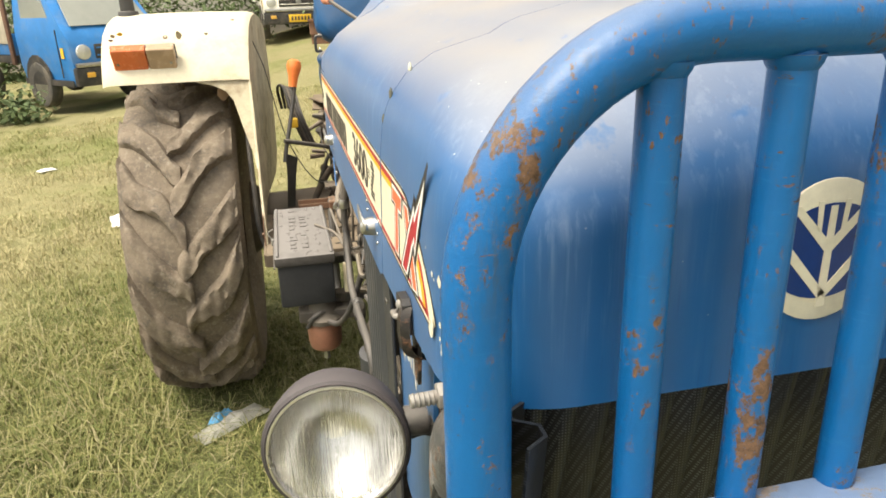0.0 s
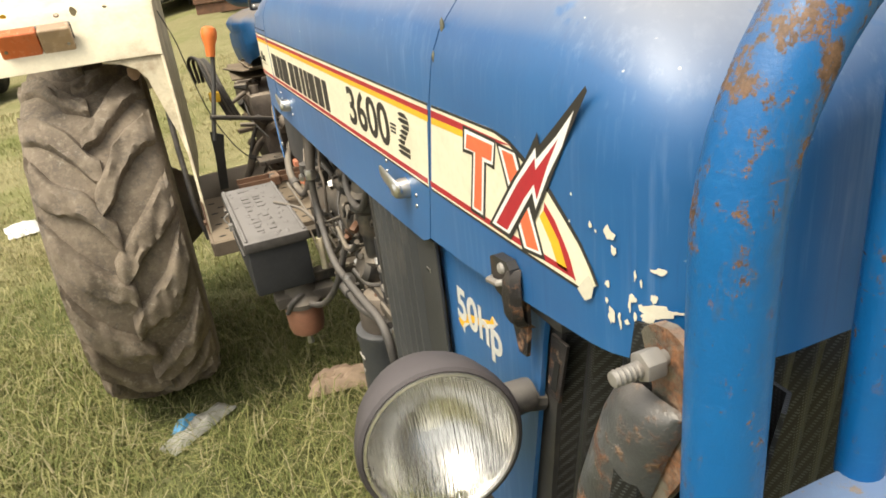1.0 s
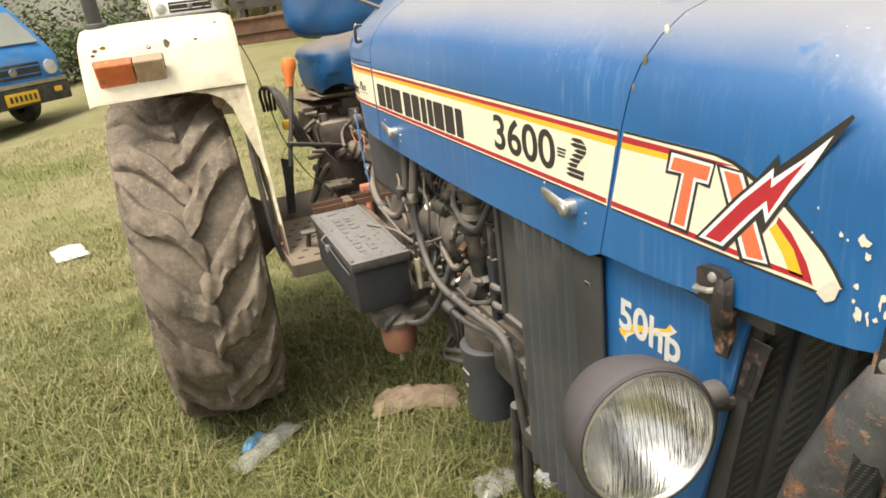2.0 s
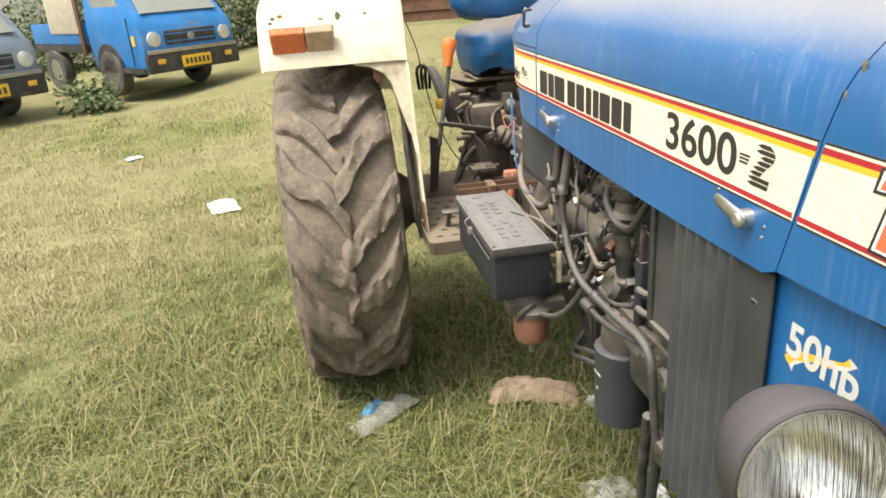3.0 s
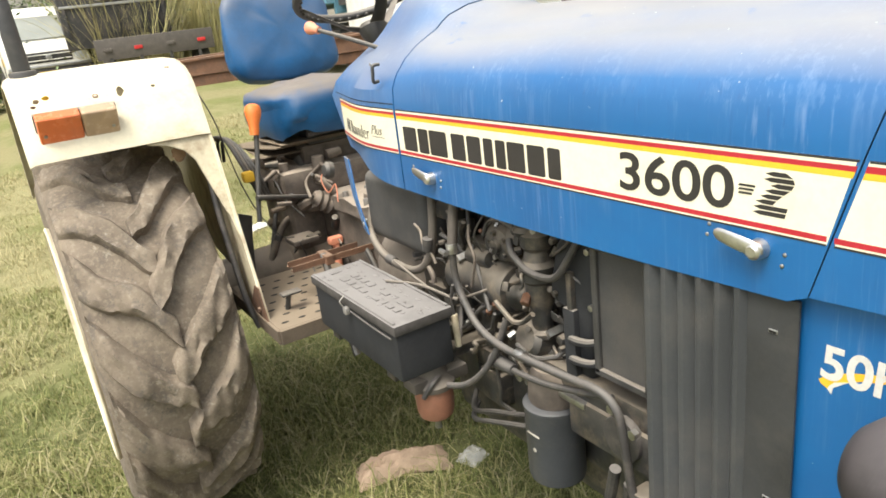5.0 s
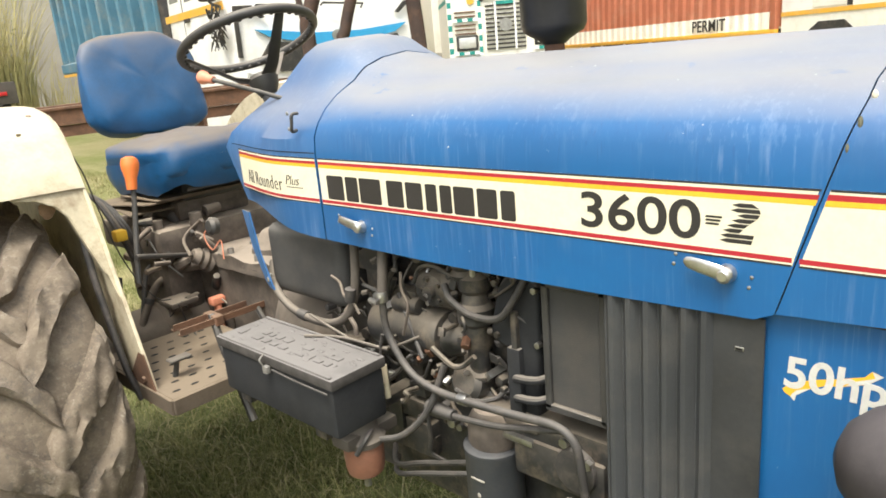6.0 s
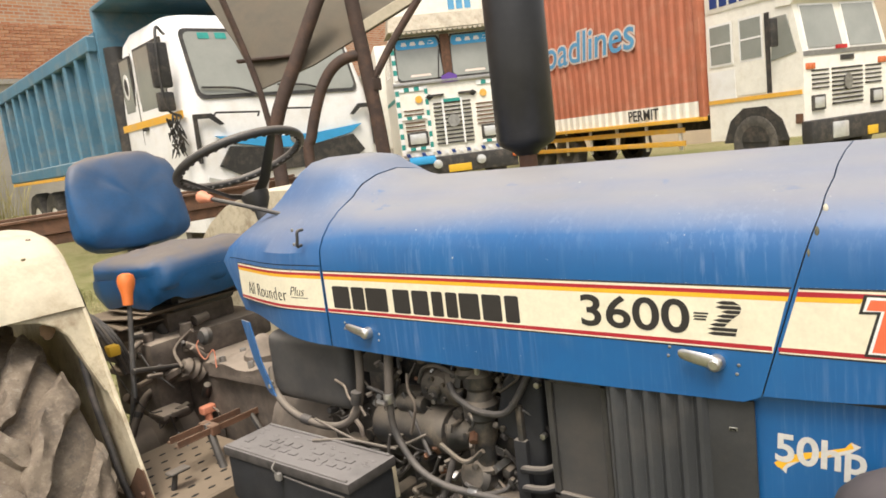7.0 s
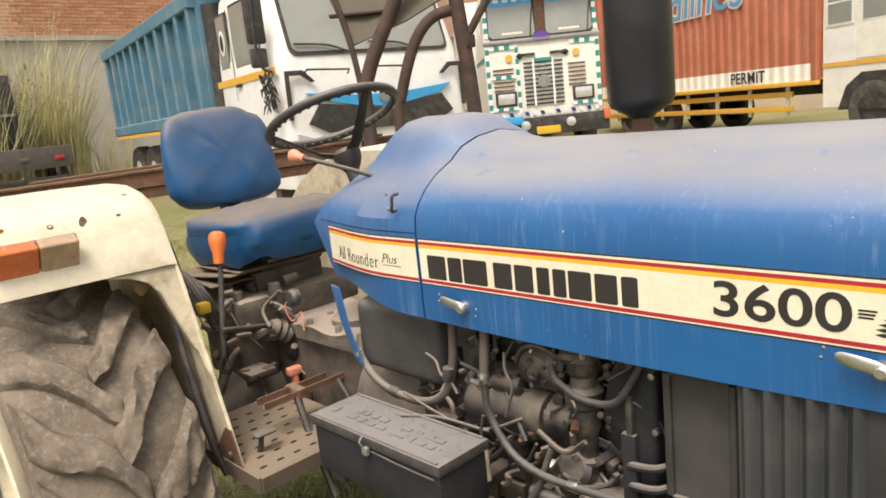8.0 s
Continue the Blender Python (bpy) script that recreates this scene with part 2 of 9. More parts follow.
def hood_paint(name):
    """Blue enamel, dusty on top, with pale run marks, rubbed spots and a painted sky sheen."""
    m, nt, b = nodes_of(name)
    n1 = tex(nt, 4, 5)
    base = mixc(nt, ramp(nt, n1, 0.3, 0.7), (0.001, 0.080, 0.245), (0.001, 0.108, 0.312))
    # dark and pale run marks of dried rain
    for stretch, lo, hi, amt in (((60, 60, 3.2), 0.53, 0.70, 0.50), ((130, 130, 6), 0.55, 0.69, 0.46)):
        runs = tex(nt, 1.0, 5, stretch, 0.6)
        patch = tex(nt, 4.5, 3)
        r = mul(nt, mul(nt, ramp(nt, runs, lo, hi), ramp(nt, patch, 0.40, 0.66)), amt)
        base = mixc(nt, r, base, (0.16, 0.26, 0.45))
    dk = mul(nt, mul(nt, ramp(nt, tex(nt, 1.0, 4, (170, 170, 9), 0.6), 0.58, 0.68), ramp(nt, tex(nt, 6, 3), 0.42, 0.6)), 0.45)
    base = mixc(nt, dk, base, (0.002, 0.055, 0.190))
    film = mul(nt, ramp(nt, tex(nt, 2.2, 6), 0.35, 0.8), 0.02)
    base = mixc(nt, film, base, (0.30, 0.33, 0.36))
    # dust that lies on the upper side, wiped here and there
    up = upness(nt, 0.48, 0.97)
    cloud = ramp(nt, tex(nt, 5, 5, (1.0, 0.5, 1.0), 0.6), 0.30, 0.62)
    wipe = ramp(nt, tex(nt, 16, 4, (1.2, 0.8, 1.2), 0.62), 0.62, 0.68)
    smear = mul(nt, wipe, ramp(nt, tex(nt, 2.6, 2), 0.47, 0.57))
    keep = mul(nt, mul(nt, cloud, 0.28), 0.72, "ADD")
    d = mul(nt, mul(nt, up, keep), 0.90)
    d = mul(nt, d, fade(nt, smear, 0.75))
    # pale sheen of the sky, mixed into the colour where faces tilt up
    sky_sheen = mul(nt, mul(nt, upness(nt, 0.05, 0.55), cloud), 0.16)
    base = mixc(nt, sky_sheen, base, (0.21, 0.235, 0.28))
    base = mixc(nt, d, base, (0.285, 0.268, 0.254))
    spots = tex(nt, 85, 2)
    sp = mul(nt, ramp(nt, spots, 0.74, 0.78), ramp(nt, tex(nt, 7, 2), 0.5, 0.62))
    base = mixc(nt, sp, base, (0.62, 0.62, 0.56))
    nt.links.new(base, b.inputs["Base Color"])
    rr = nt.nodes.new("ShaderNodeMath")
    rr.operation = "MULTIPLY_ADD"
    rr.inputs[1].default_value = 0.30
    rr.inputs[2].default_value = 0.47
    nt.links.new(d, rr.inputs[0])
    nt.links.new(rr.outputs[0], b.inputs["Roughness"])
    b.inputs["Specular IOR Level"].default_value = 0.38
    b.inputs["Coat Weight"].default_value = 0.60
    b.inputs["Coat Roughness"].default_value = 0.40
    b.inputs["Sheen Weight"].default_value = 0.07
    b.inputs["Sheen Roughness"].default_value = 0.40
    b.inputs["Sheen Tint"].default_value = (0.95, 0.96, 1.0, 1)
    bump(nt, b, mul(nt, tex(nt, 160, 3), tex(nt, 6, 2), "ADD"), 0.08, 0.002)
    return m


def guard_paint(name):
    """Blue paint on tube steel, flaking to rust in patches, streaks and pin spots."""
    m, nt, b = nodes_of(name)
    n1 = tex(nt, 6, 5)
    base = mixc(nt, ramp(nt, n1, 0.3, 0.7), (0.001, 0.084, 0.262), (0.002, 0.110, 0.320))
    scr = tex(nt, 1.0, 4, (30, 30, 240), 0.6)
    base = mixc(nt, mul(nt, ramp(nt, scr, 0.60, 0.72), 0.22), base, (0.03, 0.18, 0.40))
    scuff = mul(nt, ramp(nt, tex(nt, 1.0, 5, (50, 50, 14), 0.7), 0.56, 0.66), ramp(nt, tex(nt, 9, 3), 0.42, 0.62))
    base = mixc(nt, mul(nt, scuff, 0.55), base, (0.045, 0.075, 0.12))
    big = tex(nt, 15, 5, (1.2, 1.2, 0.40), 0.65)
    fine = tex(nt, 70, 6, (1, 1, 0.8), 0.78)
    mixed = mul(nt, mul(nt, big, 0.55), mul(nt, fine, 0.45), "ADD")
    f1 = ramp(nt, mixed, 0.562, 0.586)
    pins = mul(nt, ramp(nt, tex(nt, 150, 4, (1, 1, 0.5), 0.65), 0.60, 0.64), ramp(nt, tex(nt, 11, 4, (1, 1, 0.5)), 0.46, 0.60))
    rings = mul(nt, ramp(nt, tex(nt, 1.0, 4, (45, 45, 190), 0.7), 0.64, 0.68), ramp(nt, tex(nt, 14, 3), 0.50, 0.60))
    f = mul(nt, mul(nt, f1, pins, "ADD"), rings, "ADD")
    edge = ramp(nt, mixed, 0.535, 0.570)
    base = mixc(nt, mul(nt, edge, 0.3), base, (0.08, 0.10, 0.13))
    rust = mixc(nt, ramp(nt, tex(nt, 110, 5, (1, 1, 1), 0.75), 0.35, 0.65), (0.058, 0.035, 0.024), (0.185, 0.105, 0.062))
    base = mixc(nt, f, base, rust)
    d = mul(nt, upness(nt, 0.3, 0.95), 0.35)
    base = mixc(nt, d, base, (0.36, 0.35, 0.33))
    nt.links.new(base, b.inputs["Base Color"])
    nt.links.new(mul(nt, mul(nt, f, 0.45), 0.36, "ADD"), b.inputs["Roughness"])
    b.inputs["Coat Weight"].default_value = 0.04
    b.inputs["Specular IOR Level"].default_value = 0.35
    bump(nt, b, mul(nt, mul(nt, f1, -0.6, "ADD"), fine, "ADD"), 0.35, 0.003)
    return m


def rust_scale(name, paint, amount, metal=0.1, rough=0.7):
    """Steel with old paint and flaky rust in brown, ochre and black."""
    m, nt, b = nodes_of(name)
    n1 = tex(nt, 26, 6, (1, 1, 1), 0.7)
    n2 = tex(nt, 120, 5, (1, 1, 1), 0.75)
    n3 = tex(nt, 55, 6, (1, 1, 1), 0.7)
    rust = mixc(nt, ramp(nt, n2, 0.36, 0.64), (0.070, 0.032, 0.020), (0.30, 0.140, 0.068))
    rust = mixc(nt, mul(nt, ramp(nt, n3, 0.52, 0.66), 0.6), rust, (0.33, 0.245, 0.175))
    mask = ramp(nt, mul(nt, mul(nt, n1, 0.6), mul(nt, n3, 0.4), "ADD"), 0.50 - amount, 0.58 - amount)
    old = mixc(nt, ramp(nt, tex(nt, 18, 5), 0.35, 0.7), tuple(c * 0.7 for c in paint), tuple(c * 1.3 for c in paint))
    base = mixc(nt, mask, old, rust)
    d = mul(nt, upness(nt, 0.2, 0.95), 0.35)
    base = mixc(nt, d, base, (0.30, 0.26, 0.22))
    nt.links.new(base, b.inputs["Base Color"])
    b.inputs["Metallic"].default_value = metal
    nt.links.new(mul(nt, mul(nt, mask, 0.4), rough - 0.3, "ADD"), b.inputs["Roughness"])
    bump(nt, b, mul(nt, mul(nt, n2, 0.5), mul(nt, n3, mask), "ADD"), 0.6, 0.004)
    return m


def tyre_rubber(name):
    """Old rubber under dried mud, rubbed dark in places."""
    m, nt, b = nodes_of(name)
    n1 = tex(nt, 7, 6, (1, 1, 1), 0.65)
    n2 = tex(nt, 70, 5, (1, 1, 1), 0.7)
    n3 = tex(nt, 20, 6, (1, 1, 1), 0.72)
    base = mixc(nt, ramp(nt, n1, 0.3, 0.72), (0.100, 0.077, 0.057), (0.218, 0.174, 0.129))
    base = mixc(nt, mul(nt, ramp(nt, n3, 0.52, 0.62), 0.55), base, (0.082, 0.070, 0.060))
    base = mixc(nt, mul(nt, ramp(nt, n2, 0.5, 0.72), 0.55), base, (0.30, 0.25, 0.185))
    base = mixc(nt, mul(nt, ramp(nt, tex(nt, 210, 3), 0.60, 0.70), 0.5), base, (0.045, 0.04, 0.035))
    flake = mul(nt, ramp(nt, tex(nt, 46, 6, (1, 1, 1), 0.8), 0.56, 0.64), ramp(nt, tex(nt, 6, 3), 0.40, 0.62))
    base = mixc(nt, mul(nt, flake, 0.6), base, (0.36, 0.325, 0.265))
    nt.links.new(base, b.inputs["Base Color"])
    b.inputs["Roughness"].default_value = 0.9
    bump(nt, b, mul(nt, mul(nt, n2, n1, "ADD"), n3, "ADD"), 1.0, 0.020)
    return m


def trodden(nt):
    """0 round and under the tractor, where its shade is put into the colour, 1 out on the dry yard."""
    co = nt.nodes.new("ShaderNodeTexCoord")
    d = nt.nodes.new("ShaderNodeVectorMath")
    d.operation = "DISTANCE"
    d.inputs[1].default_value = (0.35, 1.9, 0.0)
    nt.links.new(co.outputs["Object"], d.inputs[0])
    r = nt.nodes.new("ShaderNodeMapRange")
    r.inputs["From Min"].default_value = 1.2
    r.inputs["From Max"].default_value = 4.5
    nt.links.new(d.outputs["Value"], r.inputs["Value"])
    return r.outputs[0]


def grass_ground(name):
    m, nt, b = nodes_of(name)
    big = tex(nt, 0.55, 5, (1, 1, 1), 0.6)
    mid = tex(nt, 5, 6, (1, 1, 1), 0.7)
    fine = tex(nt, 70, 5, (1, 1, 1), 0.7)
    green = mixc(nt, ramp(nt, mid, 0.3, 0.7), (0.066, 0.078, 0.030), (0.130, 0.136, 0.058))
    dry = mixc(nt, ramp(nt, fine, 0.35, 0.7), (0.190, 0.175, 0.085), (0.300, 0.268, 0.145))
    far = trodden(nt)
    # the darker green close to the tractor is painted shade; paler grass farther out
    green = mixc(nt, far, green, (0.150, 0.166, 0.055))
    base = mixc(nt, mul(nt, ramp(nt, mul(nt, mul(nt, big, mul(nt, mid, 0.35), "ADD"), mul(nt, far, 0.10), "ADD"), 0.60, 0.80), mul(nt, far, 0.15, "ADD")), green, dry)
    base = mixc(nt, mul(nt, ramp(nt, fine, 0.52, 0.75), 0.55), base, (0.21, 0.212, 0.100))
    base = mixc(nt, mul(nt, ramp(nt, tex(nt, 130, 3), 0.55, 0.72), 0.6), base, (0.045, 0.05, 0.015))
    nt.links.new(base, b.inputs["Base Color"])
    b.inputs["Roughness"].default_value = 0.95
    b.inputs["Specular IOR Level"].default_value = 0.15
    bump(nt, b, mul(nt, fine, mid, "ADD"), 0.9, 0.02)
    return m


def blade_mat(name):
    m, nt, b = nodes_of(name)
    g = nt.nodes.new("ShaderNodeNewGeometry")
    big = tex(nt, 0.55, 5, (1, 1, 1), 0.6)
    mid = tex(nt, 5, 6, (1, 1, 1), 0.7)
    patch = mul(nt, big, mul(nt, mid, 0.35), "ADD")
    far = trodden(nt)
    # blades near the tractor keep to the dark end of the ramp, as if shaded
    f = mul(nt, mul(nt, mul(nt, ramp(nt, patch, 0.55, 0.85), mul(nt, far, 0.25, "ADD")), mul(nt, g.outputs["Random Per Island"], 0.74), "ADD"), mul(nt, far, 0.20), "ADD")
    r = nt.nodes.new("ShaderNodeValToRGB")
    cr = r.color_ramp
    cr.elements[0].position, cr.elements[0].color = 0.0, (0.098, 0.118, 0.036, 1)
    cr.elements[1].position, cr.elements[1].color = 1.0, (0.38, 0.335, 0.175, 1)
    e = cr.elements.new(0.4)
    e.color = (0.160, 0.176, 0.056, 1)
    e = cr.elements.new(0.68)
    e.color = (0.245, 0.236, 0.092, 1)
    nt.links.new(f, r.inputs["Fac"])
    nt.links.new(r.outputs["Color"], b.inputs["Base Color"])
    b.inputs["Roughness"].default_value = 0.7
    b.inputs["Specular IOR Level"].default_value = 0.25
    return m


def brick_mat(name):
    m, nt, b = nodes_of(name)
    co = nt.nodes.new("ShaderNodeTexCoord")
    mp = nt.nodes.new("ShaderNodeMapping")
    mp.inputs["Rotation"].default_value = (radians(90), 0, 0)
    nt.links.new(co.outputs["Object"], mp.inputs["Vector"])
    br = nt.nodes.new("ShaderNodeTexBrick")
    br.inputs["Scale"].default_value = 1.0
    br.inputs["Brick Width"].default_value = 0.24
    br.inputs["Row Height"].default_value = 0.085
    br.inputs["Mortar Size"].default_value = 0.010
    br.inputs["Color1"].default_value = (0.42, 0.16, 0.075, 1)
    br.inputs["Color2"].default_value = (0.52, 0.25, 0.13, 1)
    br.inputs["Mortar"].default_value = (0.45, 0.40, 0.32, 1)
    nt.links.new(mp.outputs["Vector"], br.inputs["Vector"])
    c = mixc(nt, mul(nt, ramp(nt, tex(nt, 3, 5), 0.45, 0.7), 0.5), br.outputs["Color"], (0.5, 0.42, 0.32))
    nt.links.new(c, b.inputs["Base Color"])
    b.inputs["Roughness"].default_value = 0.9
    return m


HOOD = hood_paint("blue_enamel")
GUARD = guard_paint("blue_flaking_paint")
CREAM = surface("cream_paint", (0.64, 0.57, 0.42), 0.5, var=0.14, dirt=(0.32, 0.235, 0.14), dirt_amt=0.65, dirt_scale=8, dust=(0.66, 0.60, 0.47), dust_amt=0.4, relief=0.08)
RUBBER = tyre_rubber("dusty_tyre_rubber")
BLACK = surface("black_paint", (0.042, 0.041, 0.041), 0.45, var=0.3, dirt=(0.10, 0.09, 0.078), dirt_amt=0.4, dirt_scale=10, dust=DUST, dust_amt=0.35, relief=0.12)
ENGINE = surface("oily_cast_iron", (0.042, 0.041, 0.041), 0.42, 0.2, var=0.55, scale=25, dirt=(0.165, 0.132, 0.098), dirt_amt=0.75, dirt_scale=17, dust=(0.30, 0.25, 0.19), dust_amt=0.62, dust_lo=0.0, grain=90, relief=0.35)
HOSE = surface("dusty_rubber_hose", (0.045, 0.042, 0.041), 0.5, var=0.3, dirt=(0.135, 0.115, 0.098), dirt_amt=0.55, dirt_scale=20, dust=(0.25, 0.225, 0.20), dust_amt=0.42)
GEARDUST = surface("brown_caked_casting", (0.125, 0.100, 0.082), 0.75, 0.05, var=0.5, scale=18, dirt=(0.048, 0.042, 0.038), dirt_amt=0.75, dirt_scale=14, dust=(0.36, 0.30, 0.24), dust_amt=0.85, grain=80, relief=0.55, dust_lo=0.05)
FILTERCAN = surface("dark_filter_can", (0.046, 0.049, 0.056), 0.5, var=0.25, scale=9, dirt=(0.095, 0.088, 0.080), dirt_amt=0.4, dirt_scale=16, dust=(0.16, 0.15, 0.14), dust_amt=0.25)
COPPER = surface("dull_copper", (0.17, 0.085, 0.050), 0.5, 0.6, var=0.3, dirt=(0.12, 0.08, 0.06), dirt_amt=0.5, dirt_scale=30)
HOSE_BROWN = surface("dusty_pipe", (0.095, 0.080, 0.068), 0.6, var=0.3, dirt=(0.07, 0.06, 0.05), dirt_amt=0.5, dirt_scale=14, dust=(0.36, 0.31, 0.25), dust_amt=0.5)
RUST = surface("rusty_steel", (0.165, 0.085, 0.050), 0.85, 0.1, var=0.4, scale=14, dirt=(0.07, 0.045, 0.035), dirt_amt=0.6, dirt_scale=12, dust=(0.34, 0.25, 0.18), dust_amt=0.4, relief=0.4)
STEEL = surface("zinc_steel", (0.45, 0.44, 0.42), 0.35, 0.9, var=0.2, dirt=(0.20, 0.17, 0.14), dirt_amt=0.4, dirt_scale=30)
CHROME = surface("worn_chrome", (0.62, 0.61, 0.59), 0.30, 0.9, var=0.12, dirt=(0.30, 0.27, 0.23), dirt_amt=0.4, dirt_scale=40)
DULLWHITE = surface("grimy_white", (0.42, 0.39, 0.34), 0.5, var=0.3, dirt=(0.2, 0.17, 0.13), dirt_amt=0.7, dirt_scale=30)
PLASTIC = surface("black_moulded_plastic", (0.027, 0.028, 0.031), 0.6, var=0.3, dirt=(0.05, 0.048, 0.048), dirt_amt=0.35, dirt_scale=14, dust=(0.27, 0.24, 0.205), dust_amt=0.75)
LID = surface("dust_covered_lid", (0.075, 0.068, 0.064), 0.7, var=0.5, scale=30, dirt=(0.045, 0.041, 0.040), dirt_amt=0.7, dirt_scale=26, dust=(0.225, 0.210, 0.200), dust_amt=0.9, relief=0.45)
STEP = surface("trodden_step_plate", (0.155, 0.118, 0.088), 0.75, 0.2, var=0.4, dirt=(0.06, 0.05, 0.042), dirt_amt=0.7, dirt_scale=12, dust=(0.32, 0.255, 0.18), dust_amt=0.6, relief=0.5)
SEATBLUE = surface("blue_vinyl", (0.008, 0.078, 0.205), 0.36, var=0.25, scale=8, dirt=(0.06, 0.10, 0.19), dirt_amt=0.2, dirt_scale=7, dust=(0.165, 0.142, 0.125), dust_amt=1.0, dust_lo=0.12, dust_hi=0.9, relief=0.15)
ORANGE = surface("orange_plastic", (0.80, 0.20, 0.045), 0.45, var=0.12, dirt=(0.45, 0.25, 0.15), dirt_amt=0.3)
YELLOW = surface("yellow_plastic", (0.70, 0.42, 0.03), 0.5, var=0.15, dirt=(0.3, 0.22, 0.1), dirt_amt=0.4)
PINK = surface("faded_orange_knob", (0.72, 0.28, 0.17), 0.55, var=0.12)
BOWL = surface("red_brown_bowl", (0.225, 0.098, 0.062), 0.5, var=0.25, dirt=(0.16, 0.09, 0.06), dirt_amt=0.5, dirt_scale=18, dust=(0.34, 0.24, 0.18), dust_amt=0.5)
AMBER = surface("amber_lens", (0.66, 0.165, 0.055), 0.25, var=0.12, scale=30, dirt=(0.30, 0.14, 0.08), dirt_amt=0.4, coat=0.3)
CLEARLENS = surface("smoky_lens", (0.46, 0.32, 0.20), 0.25, var=0.15, scale=30, dirt=(0.24, 0.17, 0.12), dirt_amt=0.4, coat=0.3)
D_CREAM = surface("decal_cream", (0.82, 0.76, 0.58), 0.4, var=0.05, dirt=(0.60, 0.53, 0.40), dirt_amt=0.3, dirt_scale=20, relief=0.03)
D_RED = surface("decal_red", (0.42, 0.022, 0.035), 0.4, var=0.10, relief=0.02)
D_ORANGE = surface("decal_orange", (0.85, 0.16, 0.07), 0.4, var=0.06, relief=0.02)
D_YELLOW = surface("decal_yellow", (0.86, 0.47, 0.035), 0.4, var=0.06, relief=0.02)
D_BLACK = surface("decal_black", (0.030, 0.027, 0.026), 0.45, var=0.15, relief=0.02)
D_WHITE = surface("decal_white", (0.82, 0.82, 0.80), 0.4, var=0.05, relief=0.02)
CHIP = surface("bare_primer_chip", (0.66, 0.62, 0.50), 0.7, var=0.15, relief=0.2)
OCHRERUST = surface("ochre_rust_hollow", (0.19, 0.115, 0.060), 0.9, var=0.5, scale=22, dirt=(0.045, 0.030, 0.022), dirt_amt=0.85, dirt_scale=20, relief=0.6)
STRIPCREAM = surface("scuffed_cream_paint", (0.60, 0.53, 0.39), 0.6, var=0.2, scale=14, dirt=(0.24, 0.17, 0.10), dirt_amt=0.6, dirt_scale=16, relief=0.15)
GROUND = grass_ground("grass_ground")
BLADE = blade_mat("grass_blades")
HOLE = surface("dark_hole", (0.008, 0.008, 0.007), 0.8, var=0.2)
SHELL = surface("dusty_lamp_bowl", (0.048, 0.043, 0.045), 0.5, var=0.2, dirt=(0.10, 0.09, 0.088), dirt_amt=0.4, dirt_scale=12, dust=(0.110, 0.098, 0.102), dust_amt=0.7, dust_lo=0.05, dust_hi=0.9)
MUFFLER = surface("black_stove_enamel", (0.018, 0.018, 0.019), 0.38, var=0.4, scale=7, dirt=(0.050, 0.048, 0.050), dirt_amt=0.16, dirt_scale=30, dust=(0.2, 0.18, 0.16), dust_amt=0.6, relief=0.2)
DARKRUST = surface("dark_rusty_tube", (0.065, 0.042, 0.033), 0.8, 0.1, var=0.4, scale=10, dirt=(0.13, 0.07, 0.045), dirt_amt=0.6, dirt_scale=8, relief=0.3)
BOLT = surface("dusty_zinc_bolt", (0.27, 0.255, 0.235), 0.6, 0.3, var=0.2, dirt=(0.22, 0.17, 0.13), dirt_amt=0.5, dirt_scale=40)
BRACKET = rust_scale("gunmetal_gone_rusty", (0.090, 0.094, 0.098), -0.005, 0.35, 0.66)
RUSTPLATE = rust_scale("flaky_rust_plate", (0.15, 0.135, 0.105), 0.045, 0.1, 0.8)
GRIMY = surface("muddy_cream_paint", (0.56, 0.49, 0.35), 0.65, var=0.25, scale=9, dirt=(0.20, 0.135, 0.075), dirt_amt=0.75, dirt_scale=11, dust=(0.45, 0.38, 0.28), dust_amt=0.4, relief=0.2)
for _m in (PLASTIC, LID, SHELL):
    _m.node_tree.nodes["Principled BSDF"].inputs["Specular IOR Level"].default_value = 0.25

# ---- ground ----
def build_ground():
    xs = [-400, -150, -60, -30, -18, -12] + [-9 + 0.6 * i for i in range(31)] + [11, 14, 18, 24, 40, 80, 200, 400]
    ys = [-400, -150, -60, -25, -12, -7] + [-4 + 0.6 * i for i in range(31)] + [16, 18, 21, 25, 30, 40, 80, 200, 400]
    verts = [(x, y, rise(x, y) + (0.012 * noise.noise((x * 0.9, y * 0.9, 0)) if abs(x) < 12 and abs(y) < 16 else 0)) for y in ys for x in xs]
    nx = len(xs)
    faces = [(j * nx + i, j * nx + i + 1, (j + 1) * nx + i + 1, (j + 1) * nx + i) for j in range(len(ys) - 1) for i in range(nx - 1)]
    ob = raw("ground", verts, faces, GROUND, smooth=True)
    tagged(ob, "worn yard grass, green with dry yellow patches", "ground", kind="structure")


build_ground()

# ---- the tractor: faces -y, its right side at x = 0.178 ----
CX, SIDE = 0.488, 0.178
tractor = thing("tractor", (CX, 2.0, 0), "dusty blue farm tractor with cream striped decals, parked on grass", "tractor")


def step3(a, b, v):
    t = min(max((v - a) / (b - a), 0), 1)
    return t * t * (3 - 2 * t)


PROF_A = ((0, 1.22), (0, 1.26), (0, 1.31), (0, 1.36), (0.003, 1.402), (0.011, 1.428), (0.030, 1.457), (0.060, 1.478), (0.092, 1.488), (0.122, 1.496), (0.138, 1.506), (0.157, 1.514), (0.215, 1.528), (0.287, 1.538))
